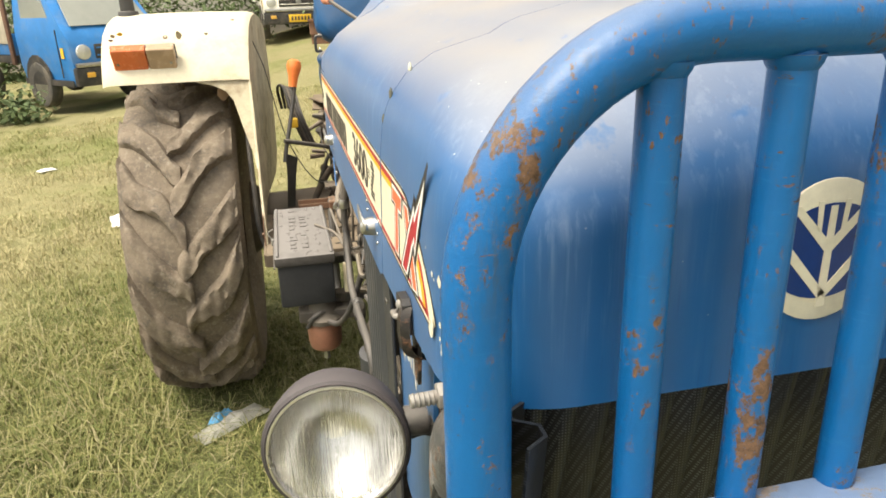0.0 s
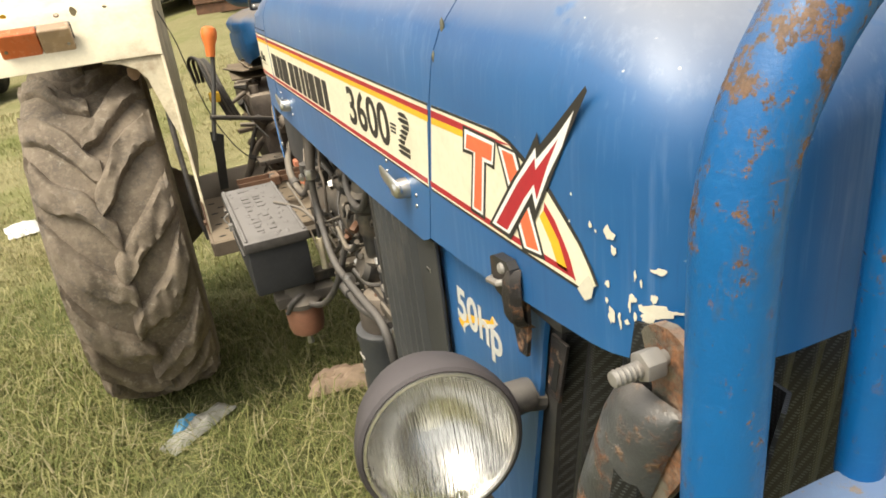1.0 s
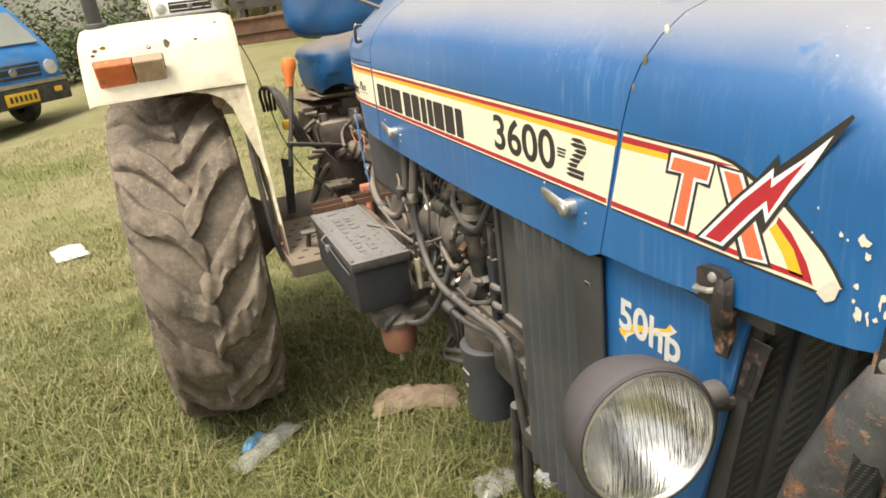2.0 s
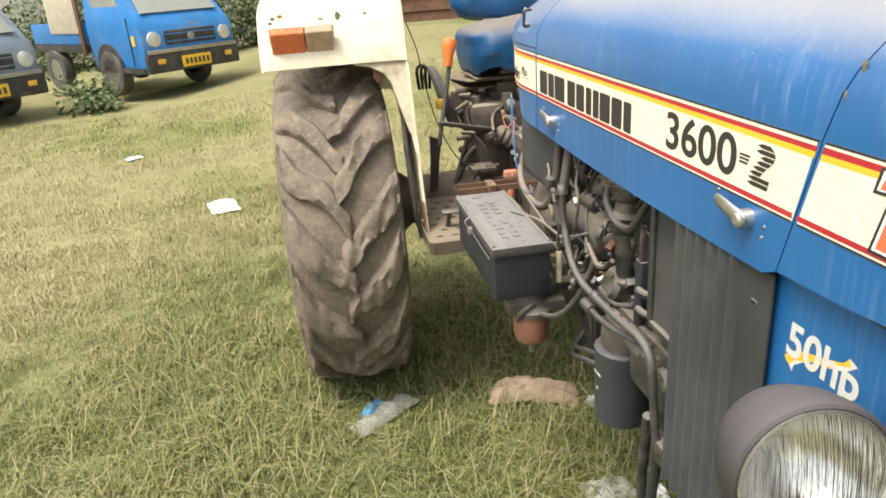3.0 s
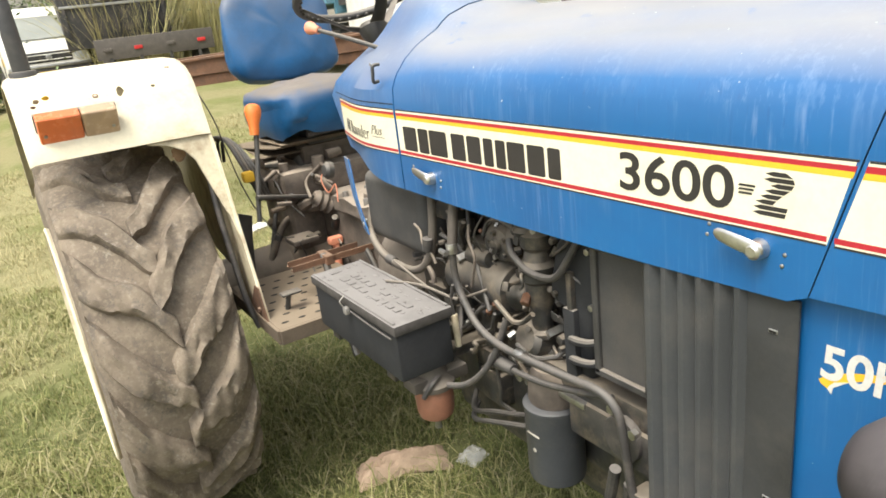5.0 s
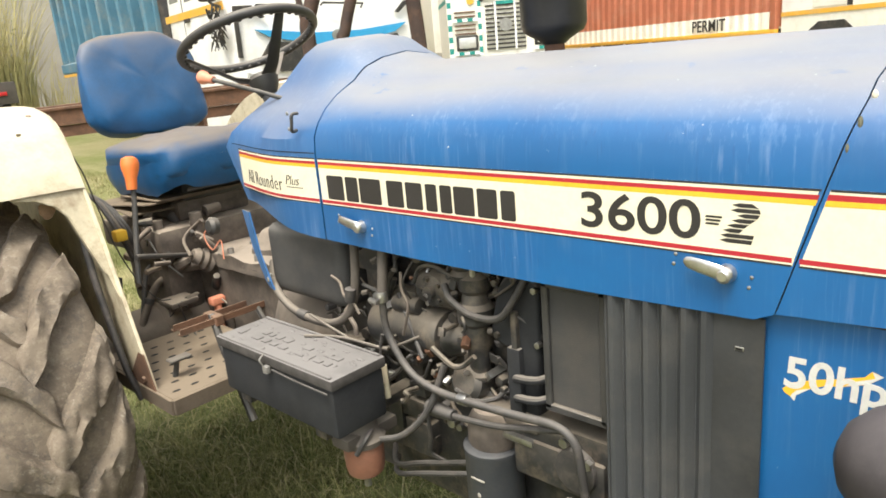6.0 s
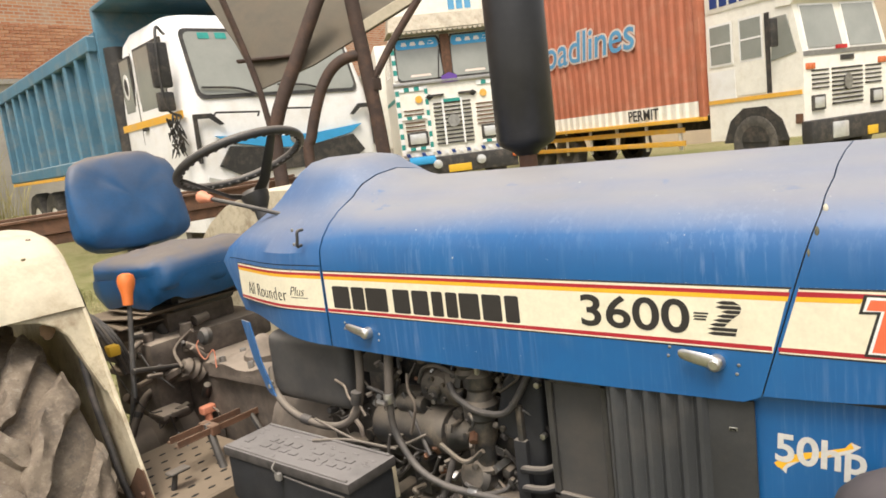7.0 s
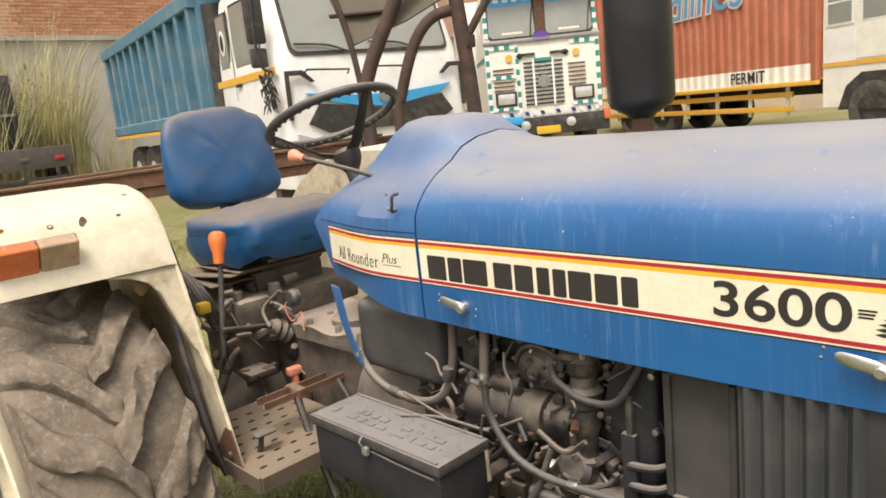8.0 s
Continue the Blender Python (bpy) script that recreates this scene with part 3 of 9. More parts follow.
PROF_B = ((0, 1.22), (0, 1.26), (0, 1.30), (0, 1.35), (0.004, 1.39), (0.028, 1.425), (0.062, 1.455), (0.10, 1.49), (0.118, 1.513), (0.135, 1.535), (0.152, 1.557), (0.17, 1.578), (0.21, 1.602), (0.287, 1.612))


def lip(y):
    if y < 0.945:
        return 1.17 + (0.945 - y) * 0.11
    return 1.165 - 0.008 * math.sin(math.pi * min(max((y - 0.945) / 0.97, 0), 1)) + 0.040 * step3(1.95, 2.45, y)


def half_width(y):
    w = CX - SIDE
    if y < 0.592:
        k = 0.592 - y
        w -= 0.10 - math.sqrt(max(0.0, 0.10**2 - k * k))
    return w - 0.090 * step3(2.04, 2.52, y)


def hood_row(y):
    """One rib of the bonnet's skin, right lip over the top to the left lip."""
    t = step3(1.80, 2.10, y)
    if y < 0.662:
        k = (0.662 - y) / 0.17
        drop = 0.155 * (0.5 * (1 - math.sqrt(max(0.0, 1 - k * k))) + 0.5 * k ** 1.8)
    w, zl = half_width(y), lip(y)
    right = [(CX - w, zl), (CX - w, zl + 0.025)]
    for (oa, za), (ob, zb) in zip(PROF_A, PROF_B):
        o, z = oa + (ob - oa) * t, za + (zb - za) * t
        if y < 0.662 and z > 1.30:
            z -= drop * ((z - 1.30) / 0.240) ** 1.4
        right.append((CX - w + o * w / 0.287, max(z, zl + 0.03)))
    left = [(2 * CX - x, z) for x, z in right[-2::-1]]
    return [Vector((x, y, z)) for x, z in right + left]


def joint_y(z):
    return 0.945 - 0.30 * (min(z, 1.46) - 1.17)


def rear_y(z):
    if z < 1.36:
        return 2.455 - 0.5 * (1.36 - z)
    if z < 1.5:
        return 2.455 - 1.35 * (z - 1.36)
    return 2.266 - 0.75 * (z - 1.5)


def hood_piece(name, ys, first=None, last=None, nose=False, label="", sheared=False):
    rows = [hood_row(y) for y in ys]
    for row, cut in ((rows[0], first), (rows[-1], last)):
        if cut and not sheared:
            for v in row:
                v.y = cut(v.z)
    if sheared:
        # the rear edge leans, and the whole piece with it
        for row in rows:
            for v in row:
                v.y = ys[0] + (v.y - ys[0]) * (last(v.z) - ys[0]) / (ys[-1] - ys[0])
    bm = loft(rows)
    if nose:
        bm.verts.ensure_lookup_table()
        n = len(rows[0])
        ring = bm.verts[:n]
        # the front face, closed by bars from side to side
        for k in range(n // 2 - 1):
            bm.faces.new((ring[k], ring[n - 1 - k], ring[n - 2 - k], ring[k + 1]))
        k = n // 2 - 1
        bm.faces.new((ring[k], ring[n - 1 - k], ring[k + 1]))
    thicken(bm, 0.0025)
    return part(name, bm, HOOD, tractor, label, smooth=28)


hood_front = hood_piece("bonnet_nose", [0.492, 0.4935, 0.497, 0.504, 0.514, 0.529, 0.547, 0.57, 0.592, 0.62, 0.662, 0.70, 0.76, 0.82, 0.88], last=lambda z: joint_y(z) - 0.0011, nose=True, label="blue front bonnet cover with chipped paint")
hood_mid = hood_piece("bonnet", [0.89, 0.97, 1.05, 1.2, 1.35, 1.5, 1.65, 1.75, 1.82, 1.87, 1.920], first=lambda z: joint_y(z) + 0.0011, label="long dusty blue bonnet")
hood_rear = hood_piece("cowl", [1.925, 1.98, 2.04, 2.09, 2.13, 2.17, 2.20, 2.23, 2.26, 2.30, 2.35, 2.40, 2.43, 2.455], last=rear_y, sheared=True, label="blue rear cowl in front of the steering wheel")
# added black box in place of the shade inside, so that seams read as gaps
part("dark_fill", box((SIDE + 0.012, 0.66, 1.174), (2 * CX - SIDE - 0.012, 2.02, 1.40), 0.01), BLACK, tractor)


def side_x(y):
    return CX - half_width(y)


def band(name, y0, y1, z0, z1, mat, parent, layer=1, top_end=None):
    """A flat decal that follows the bonnet's side from y0 (front) to y1 (rear)."""
    n = max(2, int((y1 - y0) / 0.04))
    bm = bmesh.new()
    rows = []
    for i in range(n + 1):
        y = y0 + (y1 - y0) * i / n
        x = side_x(y) - 0.00014 * layer
        rows.append((bm.verts.new((x, y, z0)), bm.verts.new((x, y, z1))))
    for a, b in zip(rows, rows[1:]):
        bm.faces.new((a[0], a[1], b[1], b[0]))
    thicken(bm, 0.0002)
    return part(name, bm, mat, parent)


M_SIDE = Matrix(((0, 0, -1, SIDE), (-1, 0, 0, 0), (0, 1, 0, 0), (0, 0, 0, 1)))


def on_side(x=SIDE, layer=1):
    m = M_SIDE.copy()
    m[0][3] = x - 0.00014 * layer
    return m


def poly(name, yz, mat, parent, layer=1, x=SIDE):
    return part(name, prism([(-y, z) for y, z in yz], 0.0002, on_side(x, layer)), mat, parent)


Z0, Z1 = 1.247, 1.352
for y0, y1, par in ((1.928, 2.350, hood_rear), (0.925, 1.917, hood_mid)):
    band("decal_strip", y0, y1, Z0, Z1, D_CREAM, par, 1)
    band("decal_line", y0, y1, Z1 - 0.003, Z1, D_BLACK, par, 2)
    band("decal_line", y0, y1, Z1 - 0.014, Z1 - 0.0075, D_RED, par, 2)
    band("decal_line", y0, y1, Z1 - 0.0215, Z1 - 0.014, D_YELLOW, par, 2)
    band("decal_line", y0, y1, Z0 + 0.005, Z0 + 0.012, D_RED, par, 2)
    band("decal_line", y0, y1, Z0, Z0 + 0.0025, D_BLACK, par, 2)
band("panel_seam", 1.926, 2.40, 1.3615, 1.3635, HOLE, hood_rear, 1)
# slanted ends of the strip at the joint
poly("decal_strip", [(0.925, Z0), (0.925, Z1), (0.897, Z1)], D_CREAM, hood_mid, 1)
poly("decal_line", [(0.925, Z1), (0.8945, Z1), (0.8955, Z1 - 0.003), (0.925, Z1 - 0.003)], D_BLACK, hood_mid, 2)
poly("decal_line", [(0.925, Z1 - 0.0075), (0.8965, Z1 - 0.0075), (0.8985, Z1 - 0.014), (0.925, Z1 - 0.014)], D_RED, hood_mid, 2)
poly("decal_line", [(0.925, Z1 - 0.014), (0.8985, Z1 - 0.014), (0.9010, Z1 - 0.0215), (0.925, Z1 - 0.0215)], D_YELLOW, hood_mid, 2)
# front end of the strip, tapering to a point
jt, jb = joint_y(Z1) - 0.006, joint_y(Z0) - 0.006
poly("decal_strip", [(jb, Z0), (jt, Z1), (0.737, Z1 + 0.001), (0.710, 1.349), (0.688, 1.340), (0.645, 1.322), (0.622, 1.305), (0.603, 1.290), (0.591, 1.276), (0.582, 1.264), (0.600, 1.252), (0.705, 1.2485)], D_CREAM, hood_front, 1)
poly("decal_line", [(jt, Z1), (0.737, Z1 + 0.001), (0.710, 1.350), (0.686, 1.341), (0.643, 1.323), (0.620, 1.306), (0.601, 1.291), (0.589, 1.277), (0.580, 1.264), (0.584, 1.264), (0.593, 1.276), (0.605, 1.289), (0.624, 1.303), (0.647, 1.319), (0.690, 1.337), (0.711, 1.346), (0.737, Z1 - 0.002), (jt, Z1 - 0.003)], D_BLACK, hood_front, 2)
poly("decal_line", [(jt + 0.002, Z1 - 0.006), (0.791, Z1 - 0.006), (0.705, Z1 - 0.007), (0.740, Z1 - 0.011), (0.809, Z1 - 0.013), (jt + 0.004, Z1 - 0.014)], D_RED, hood_front, 3)
poly("decal_line", [(jt + 0.004, Z1 - 0.014), (0.802, Z1 - 0.013), (0.808, Z1 - 0.020), (jt + 0.006, Z1 - 0.0215)], D_YELLOW, hood_front, 3)
poly("decal_line", [(jb, Z0 + 0.005), (jb, Z0 + 0.012), (0.705, Z0 + 0.013), (0.622, Z0 + 0.015), (0.611, Z0 + 0.010), (0.705, Z0 + 0.007)], D_RED, hood_front, 3)
poly("decal_line", [(jb, Z0), (jb, Z0 + 0.0025), (0.705, Z0 + 0.004), (0.604, Z0 + 0.006), (0.604, Z0 + 0.0035), (0.705, Z0 + 0.0015)], D_BLACK, hood_front, 2)
poly("decal_curve", [(0.663, 1.294), (0.654, 1.303), (0.635, 1.284), (0.621, 1.259), (0.637, 1.259), (0.647, 1.276)], D_YELLOW, hood_front, 3)
poly("decal_curve", [(0.653, 1.309), (0.638, 1.298), (0.620, 1.276), (0.611, 1.256), (0.621, 1.258), (0.634, 1.283), (0.655, 1.302)], D_RED, hood_front, 4)
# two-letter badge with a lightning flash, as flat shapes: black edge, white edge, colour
T_OUT = [(0.803, 1.345), (0.733, 1.344), (0.741, 1.315), (0.758, 1.316), (0.772, 1.256), (0.805, 1.256), (0.788, 1.318), (0.810, 1.317)]
T_MID = [(0.799, 1.342), (0.736, 1.341), (0.743, 1.319), (0.761, 1.318), (0.775, 1.260), (0.800, 1.260), (0.783, 1.322), (0.805, 1.321)]
T_IN = [(0.795, 1.338), (0.740, 1.338), (0.745, 1.322), (0.764, 1.322), (0.778, 1.263), (0.795, 1.263), (0.779, 1.323), (0.801, 1.323)]
X_OUT = [(0.733, 1.343), (0.694, 1.342), (0.657, 1.256), (0.697, 1.251)]
X_MID = [(0.728, 1.340), (0.698, 1.340), (0.662, 1.259), (0.693, 1.255)]
X_IN = [(0.722, 1.338), (0.702, 1.338), (0.667, 1.261), (0.688, 1.258)]
F_OUT = [(0.761, 1.256), (0.707, 1.314), (0.678, 1.341), (0.657, 1.366), (0.655, 1.356), (0.623, 1.382), (0.588, 1.411), (0.586, 1.408), (0.614, 1.370), (0.642, 1.329), (0.671, 1.286), (0.678, 1.299), (0.718, 1.254)]
F_MID = [(0.754, 1.259), (0.701, 1.315), (0.661, 1.353), (0.661, 1.343), (0.628, 1.369), (0.603, 1.392), (0.621, 1.362), (0.643, 1.335), (0.667, 1.299), (0.671, 1.313), (0.720, 1.259)]
F_IN = [(0.745, 1.262), (0.697, 1.313), (0.663, 1.344), (0.663, 1.334), (0.626, 1.367), (0.643, 1.343), (0.664, 1.309), (0.667, 1.321), (0.686, 1.303), (0.723, 1.262)]
for n, (shape, mat) in enumerate(((T_OUT, D_BLACK), (T_MID, D_WHITE), (T_IN, D_ORANGE), (X_OUT, D_BLACK), (X_MID, D_WHITE), (X_IN, D_ORANGE), (F_OUT, D_BLACK), (F_MID, D_WHITE), (F_IN, D_RED))):
    poly("badge_shape", shape, mat, hood_front, 5 + n % 3 + (3 if n > 5 else 0))

# lettering of the strip; the maker's name is plain blocks
lettering("model_number", "3600", 0.0790, on_side(layer=3) @ Matrix.Translation((-1.246, 1.2705, 0)), D_BLACK, hood_mid, "black model number", bold=0.0012, xscale=1.27)
# the last digit is drawn in pointed speed stripes
LEFTS = (1.020, 1.019, 1.016, 1.010, 1.004, 0.997, 1.006, 1.004)
RIGHTS = (0.977, 0.975, 0.993, 0.987, 0.979, 0.970, 0.966, 0.968, 0.980)
for i, yl in enumerate(LEFTS):
    z = 1.2700 + 0.0072 * i
    r0, r1 = RIGHTS[i], RIGHTS[i + 1] if i != 1 else 0.973
    poly("digit_stripe", [(yl, z + 0.0028), (yl - 0.010, z), (r0, z), (r0 + (r1 - r0) * 0.8, z + 0.0058), (yl - 0.010, z + 0.0058)], D_BLACK, hood_mid, 3)
for i in range(3):
    poly("dash_mark", [(1.041, 1.293 + 0.005 * i), (1.021 - 0.002 * i, 1.293 + 0.005 * i), (1.021 - 0.002 * i, 1.296 + 0.005 * i), (1.039, 1.296 + 0.005 * i)], D_BLACK, hood_mid, 4)
for y0, y1 in ((1.893, 1.836), (1.829, 1.788), (1.783, 1.716), (1.698, 1.650), (1.643, 1.597), (1.588, 1.558), (1.550, 1.520), (1.515, 1.465), (1.458, 1.412), (1.404, 1.372)):
    poly("name_block", [(y0, 1.264), (y0 - 0.004, 1.262), (y1 + 0.004, 1.262), (y1, 1.264), (y1, 1.3135), (y1 + 0.004, 1.3155), (y0 - 0.004, 1.3155), (y0, 1.3135)], D_BLACK, hood_mid, 3)
yy = 2.292
for ch, adv in (("A", 0.0265), ("l", 0.0110), ("l", 0.0110), (" ", 0.012), ("R", 0.0250), ("o", 0.0245), ("u", 0.0240), ("n", 0.0240), ("d", 0.0245), ("e", 0.0235), ("r", 0.016)):
    if ch != " ":
        ym = yy - adv / 2
        slope = math.atan2(side_x(ym + 0.005) - side_x(ym - 0.005), 0.01)
        lettering("small_letter", ch, 0.051, on_side(side_x(yy), 5) @ Matrix.Translation((-yy, 1.268, 0)) @ Matrix.Rotation(-slope, 4, "Y"), D_BLACK, hood_rear, xscale=0.84, bold=-0.0010)
    yy -= adv
lettering("small_lettering", "Plus", 0.034, on_side(side_x(2.04), 5) @ Matrix.Translation((-2.055, 1.285, 0)), D_BLACK, hood_rear, shear=0.35, xscale=1.0, bold=-0.0007)
poly("underline", [(2.05, 1.279), (1.985, 1.279), (1.985, 1.2805), (2.05, 1.2805)], D_BLACK, hood_rear, 4, x=side_x(2.04))

# paint chips on the nose, lying on its curve
def chip(yz, lift=0.0008):
    bm = bmesh.new()
    cy, cz = sum(p[0] for p in yz) / len(yz), sum(p[1] for p in yz) / len(yz)
    mid = bm.verts.new((side_x(cy) - lift, cy, cz))
    ring = [bm.verts.new((side_x(y) - lift, y, z)) for y, z in yz]
    for k in range(len(ring)):
        bm.faces.new((mid, ring[k], ring[(k + 1) % len(ring)]))
    thicken(bm, 0.0003)
    part("paint_chip", bm, CHIP, hood_front)


JOINTDIRT = surface("olive_filler", (0.13, 0.125, 0.085), 0.8, var=0.3, dirt=(0.09, 0.09, 0.07), dirt_amt=0.5, dirt_scale=60)
random.seed(5)
for y, z, ry, rz in ((0.569, 1.310, 0.0052, 0.0062), (0.565, 1.298, 0.0024, 0.0042), (0.588, 1.311, 0.0020, 0.0034), (0.582, 1.308, 0.0012, 0.0015), (0.612, 1.328, 0.0011, 0.0015), (0.534, 1.289, 0.0050, 0.0028), (0.549, 1.283, 0.0010, 0.0045), (0.545, 1.278, 0.0010, 0.0036), (0.571, 1.270, 0.0027, 0.0034), (0.572, 1.256, 0.0016, 0.0026), (0.551, 1.264, 0.0032, 0.0040), (0.553, 1.258, 0.0014, 0.0050), (0.545, 1.259, 0.0024, 0.0030), (0.568, 1.245, 0.0036, 0.0082), (0.561, 1.246, 0.0016, 0.0050), (0.560, 1.240, 0.0010, 0.0048), (0.555, 1.244, 0.0022, 0.0026), (0.549, 1.250, 0.0014, 0.0044), (0.537, 1.267, 0.0022, 0.0046), (0.536, 1.257, 0.0110, 0.0068), (0.541, 1.252, 0.0060, 0.0062), (0.526, 1.259, 0.0060, 0.0014), (0.616, 1.305, 0.0010, 0.0012)):
    ph = random.uniform(0, 6.28)
    pts = []
    for k in range(18):
        a = 2 * math.pi * k / 18
        rr = 0.80 + 0.45 * noise.noise((math.cos(a) * 1.6 + ph * 3, math.sin(a) * 1.6, y * 90)) + 0.12 * math.sin(3 * a + ph) + random.uniform(-0.13, 0.13)
        pts.append((y + ry * rr * math.cos(a), z + rz * rr * math.sin(a)))
    chip(pts)
for y, z, o, sy, sz, mat in ((0.853, 1.462, 0.0355, 0.0036, 0.0060, CHIP), (0.861, 1.432, 0.0128, 0.0030, 0.0075, JOINTDIRT), (0.871, 1.402, 0.0042, 0.0022, 0.0060, JOINTDIRT)):
    part("paint_chip", pad_blob((SIDE + o, y, z), 0.0022, sy, sz), mat, hood_front)
# the strip's torn front tip
chip([(0.606, 1.252), (0.598, 1.262), (0.590, 1.270), (0.584, 1.263), (0.587, 1.252), (0.596, 1.246)], 0.0022)

# bonnet catches, rivets, rear grab hook
def catch(y, z, par):
    """A flat chrome lever on a round boss, its free end to the rear and a little up."""
    m = Matrix.Translation((SIDE, y, z)) @ Matrix.Rotation(radians(12), 4, "X") @ Matrix.Scale(0.86, 4)
    rows = []
    for dy, h, x0, x1 in ((-0.027, 0.004, -0.012, -0.017), (-0.022, 0.011, -0.013, -0.021), (0.000, 0.0125, -0.016, -0.023), (0.024, 0.012, -0.018, -0.023), (0.044, 0.0105, -0.018, -0.0225), (0.051, 0.008, -0.018, -0.022), (0.055, 0.004, -0.019, -0.021)):
        xm = (x0 + x1) / 2
        rows.append([m @ Vector((xm + (x0 - xm) * math.cos(a), dy, 0.004 + h * math.sin(a))) for a in [2 * math.pi * k / 12 for k in range(12)]])
    c = part("catch_handle", loft(rows, close_u=True, caps=True), CHROME, par, "worn chrome catch handle", smooth=50)
    part("catch_base", lathe([(0.016, 0), (0.0155, 0.010), (0.013, 0.020), (0.008, 0.024)], m @ Matrix.Translation((0, -0.012, 0.0)) @ Matrix.Rotation(radians(-90), 4, "Y"), 18), CHROME, par)
    for dy, dz in ((-0.050, 0.006), (-0.050, -0.012), (0.078, 0.002), (0.078, -0.016)):
        part("rivet", lathe([(0.0034, 0), (0.003, 0.0012), (0.001, 0.0022)], m @ Matrix.Translation((0, dy, dz)) @ Matrix.Rotation(radians(-90), 4, "Y"), 10), STEEL, par)


catch(1.018, 1.228, hood_mid)
catch(1.800, 1.212, hood_mid)
hx = side_x(1.985)
part("grab_hook", tube([(hx + 0.004, 1.985, 1.412), (hx - 0.010, 1.983, 1.412), (hx - 0.012, 1.978, 1.43), (hx - 0.010, 1.976, 1.448), (hx + 0.006, 1.976, 1.450)], 0.004, 8), BLACK, hood_rear, "small black hook")
for z in (1.415, 1.450):
    part("rivet", lathe([(0.005, 0), (0.0045, 0.002), (0.0015, 0.0035)], Matrix.Translation((hx + 0.001, 2.008, z)) @ Matrix.Rotation(radians(-90), 4, "Y"), 10), STEEL, hood_rear)
rows = []
for x, y, z, w in ((0.216, 2.306, 1.185, 0.042), (0.204, 2.262, 1.080, 0.038), (0.202, 2.222, 0.995, 0.032), (0.202, 2.216, 0.984, 0.020)):
    u, q = Vector((0.225, 0.974, 0)) * w * 1.3, Vector((0.0039, -0.0009, 0))
    c = Vector((x, y, z))
    rows.append([c, c + u, c + u + q, c + q])
strap = part("strap", loft(rows, close_u=True, caps=True), HOOD, tractor, "blue flat strap under the cowl", smooth=20)
part("strap_bolt", lathe([(0.008, 0), (0.007, 0.003), (0.003, 0.004)], Matrix.Translation((0.2065, 2.243, 1.008)) @ Vector((-0.974, 0.225, 0)).to_track_quat("Z", "Y").to_matrix().to_4x4(), 10), BOLT, strap)
part("bolt", lathe([(0.007, 0), (0.006, 0.004), (0.002, 0.005)], Matrix.Translation((0.211, 2.235, 1.02)) @ Matrix.Rotation(radians(-90), 4, "Y"), 6), STEEL, tractor)

# side panel with the power rating, and what stands in front of it
panel = part("side_panel", prism([(-0.975, 0.80), (-0.785, 0.80), (-0.763, 0.905), (-0.734, 1.033), (-0.720, 1.102), (-0.712, 1.140), (-0.700, 1.185), (-0.975, 1.185)], 0.006, on_side(0.206, 0)), HOOD, tractor, "flat blue side panel")
RATING = surface("rating_white", (0.62, 0.61, 0.57), 0.5, var=0.08, dirt=(0.45, 0.42, 0.36), dirt_amt=0.3, dirt_scale=40, relief=0.02)
lettering("power_rating", "50hp", 0.0645, on_side(0.200, 4) @ Matrix.Translation((-0.936, 1.066, 0)), RATING, panel, "white power rating", shear=0.06, bold=0.0015, xscale=0.99, depth=0.0002)
poly("rating_swoosh", [(0.936, 1.060), (0.921, 1.0734), (0.893, 1.085), (0.866, 1.093), (0.836, 1.104), (0.828, 1.114), (0.815, 1.109), (0.831, 1.095), (0.859, 1.084), (0.882, 1.0786), (0.898, 1.0705), (0.916, 1.060), (0.9245, 1.051), (0.9325, 1.055)], D_YELLOW, panel, 1, x=0.200)
poly("swoosh_tail", [(0.898, 1.0703), (0.916, 1.063), (0.922, 1.056), (0.9245, 1.051), (0.919, 1.045), (0.917, 1.055), (0.906, 1.064)], RATING, panel, 2, x=0.200)
poly("swoosh_tail", [(0.815, 1.109), (0.828, 1.1135), (0.824, 1.105), (0.845, 1.0955), (0.859, 1.0845), (0.831, 1.0955)], RATING, panel, 2, x=0.200)
part("panel_post", prism([(-0.800, 0.75), (-0.765, 0.75), (-0.685, 1.200), (-0.722, 1.200)], 0.014, on_side(0.224, 0)), BLACK, tractor)
TONGUE = rust_scale("black_and_rusty_tongue", (0.030, 0.026, 0.025), -0.015, 0.1, 0.75)
tab = part("slotted_tab", prism([(-0.722, 1.072), (-0.700, 1.072), (-0.678, 1.150), (-0.706, 1.150)], 0.003, on_side(0.2095, 0)), TONGUE, tractor, "rusty slotted tab")
part("tab_slot", prism([(-0.714, 1.082), (-0.704, 1.082), (-0.693, 1.122), (-0.702, 1.122)], 0.0006, on_side(0.2064, 0)), HOLE, tab)
LATCHM = surface("worn_black_rubber", (0.026, 0.025, 0.025), 0.45, var=0.3, dirt=(0.14, 0.075, 0.048), dirt_amt=0.3, dirt_scale=28)
latch = part("bonnet_latch", loft([[Vector((x, y, z)) for y, z in ((0.746, 1.204), (0.746, 1.230), (0.738, 1.234), (0.712, 1.236), (0.706, 1.230), (0.704, 1.196), (0.722, 1.193), (0.738, 1.196))] for x in (0.177, 0.167)], close_u=True, caps=True), LATCHM, tractor, "black bonnet latch with a steel clip and rusty tongue", smooth=20)
part("latch_clip", tube([(0.168, 0.745, 1.207), (0.162, 0.742, 1.208), (0.162, 0.722, 1.212), (0.168, 0.718, 1.213)], 0.0035, 8, smooth_path=False), BOLT, latch)
part("latch_bolt", lathe([(0.006, 0), (0.005, 0.0025), (0.002, 0.004)], Matrix.Translation((0.167, 0.722, 1.226)) @ Matrix.Rotation(radians(-90), 4, "Y"), 10), BOLT, latch)
rows = []
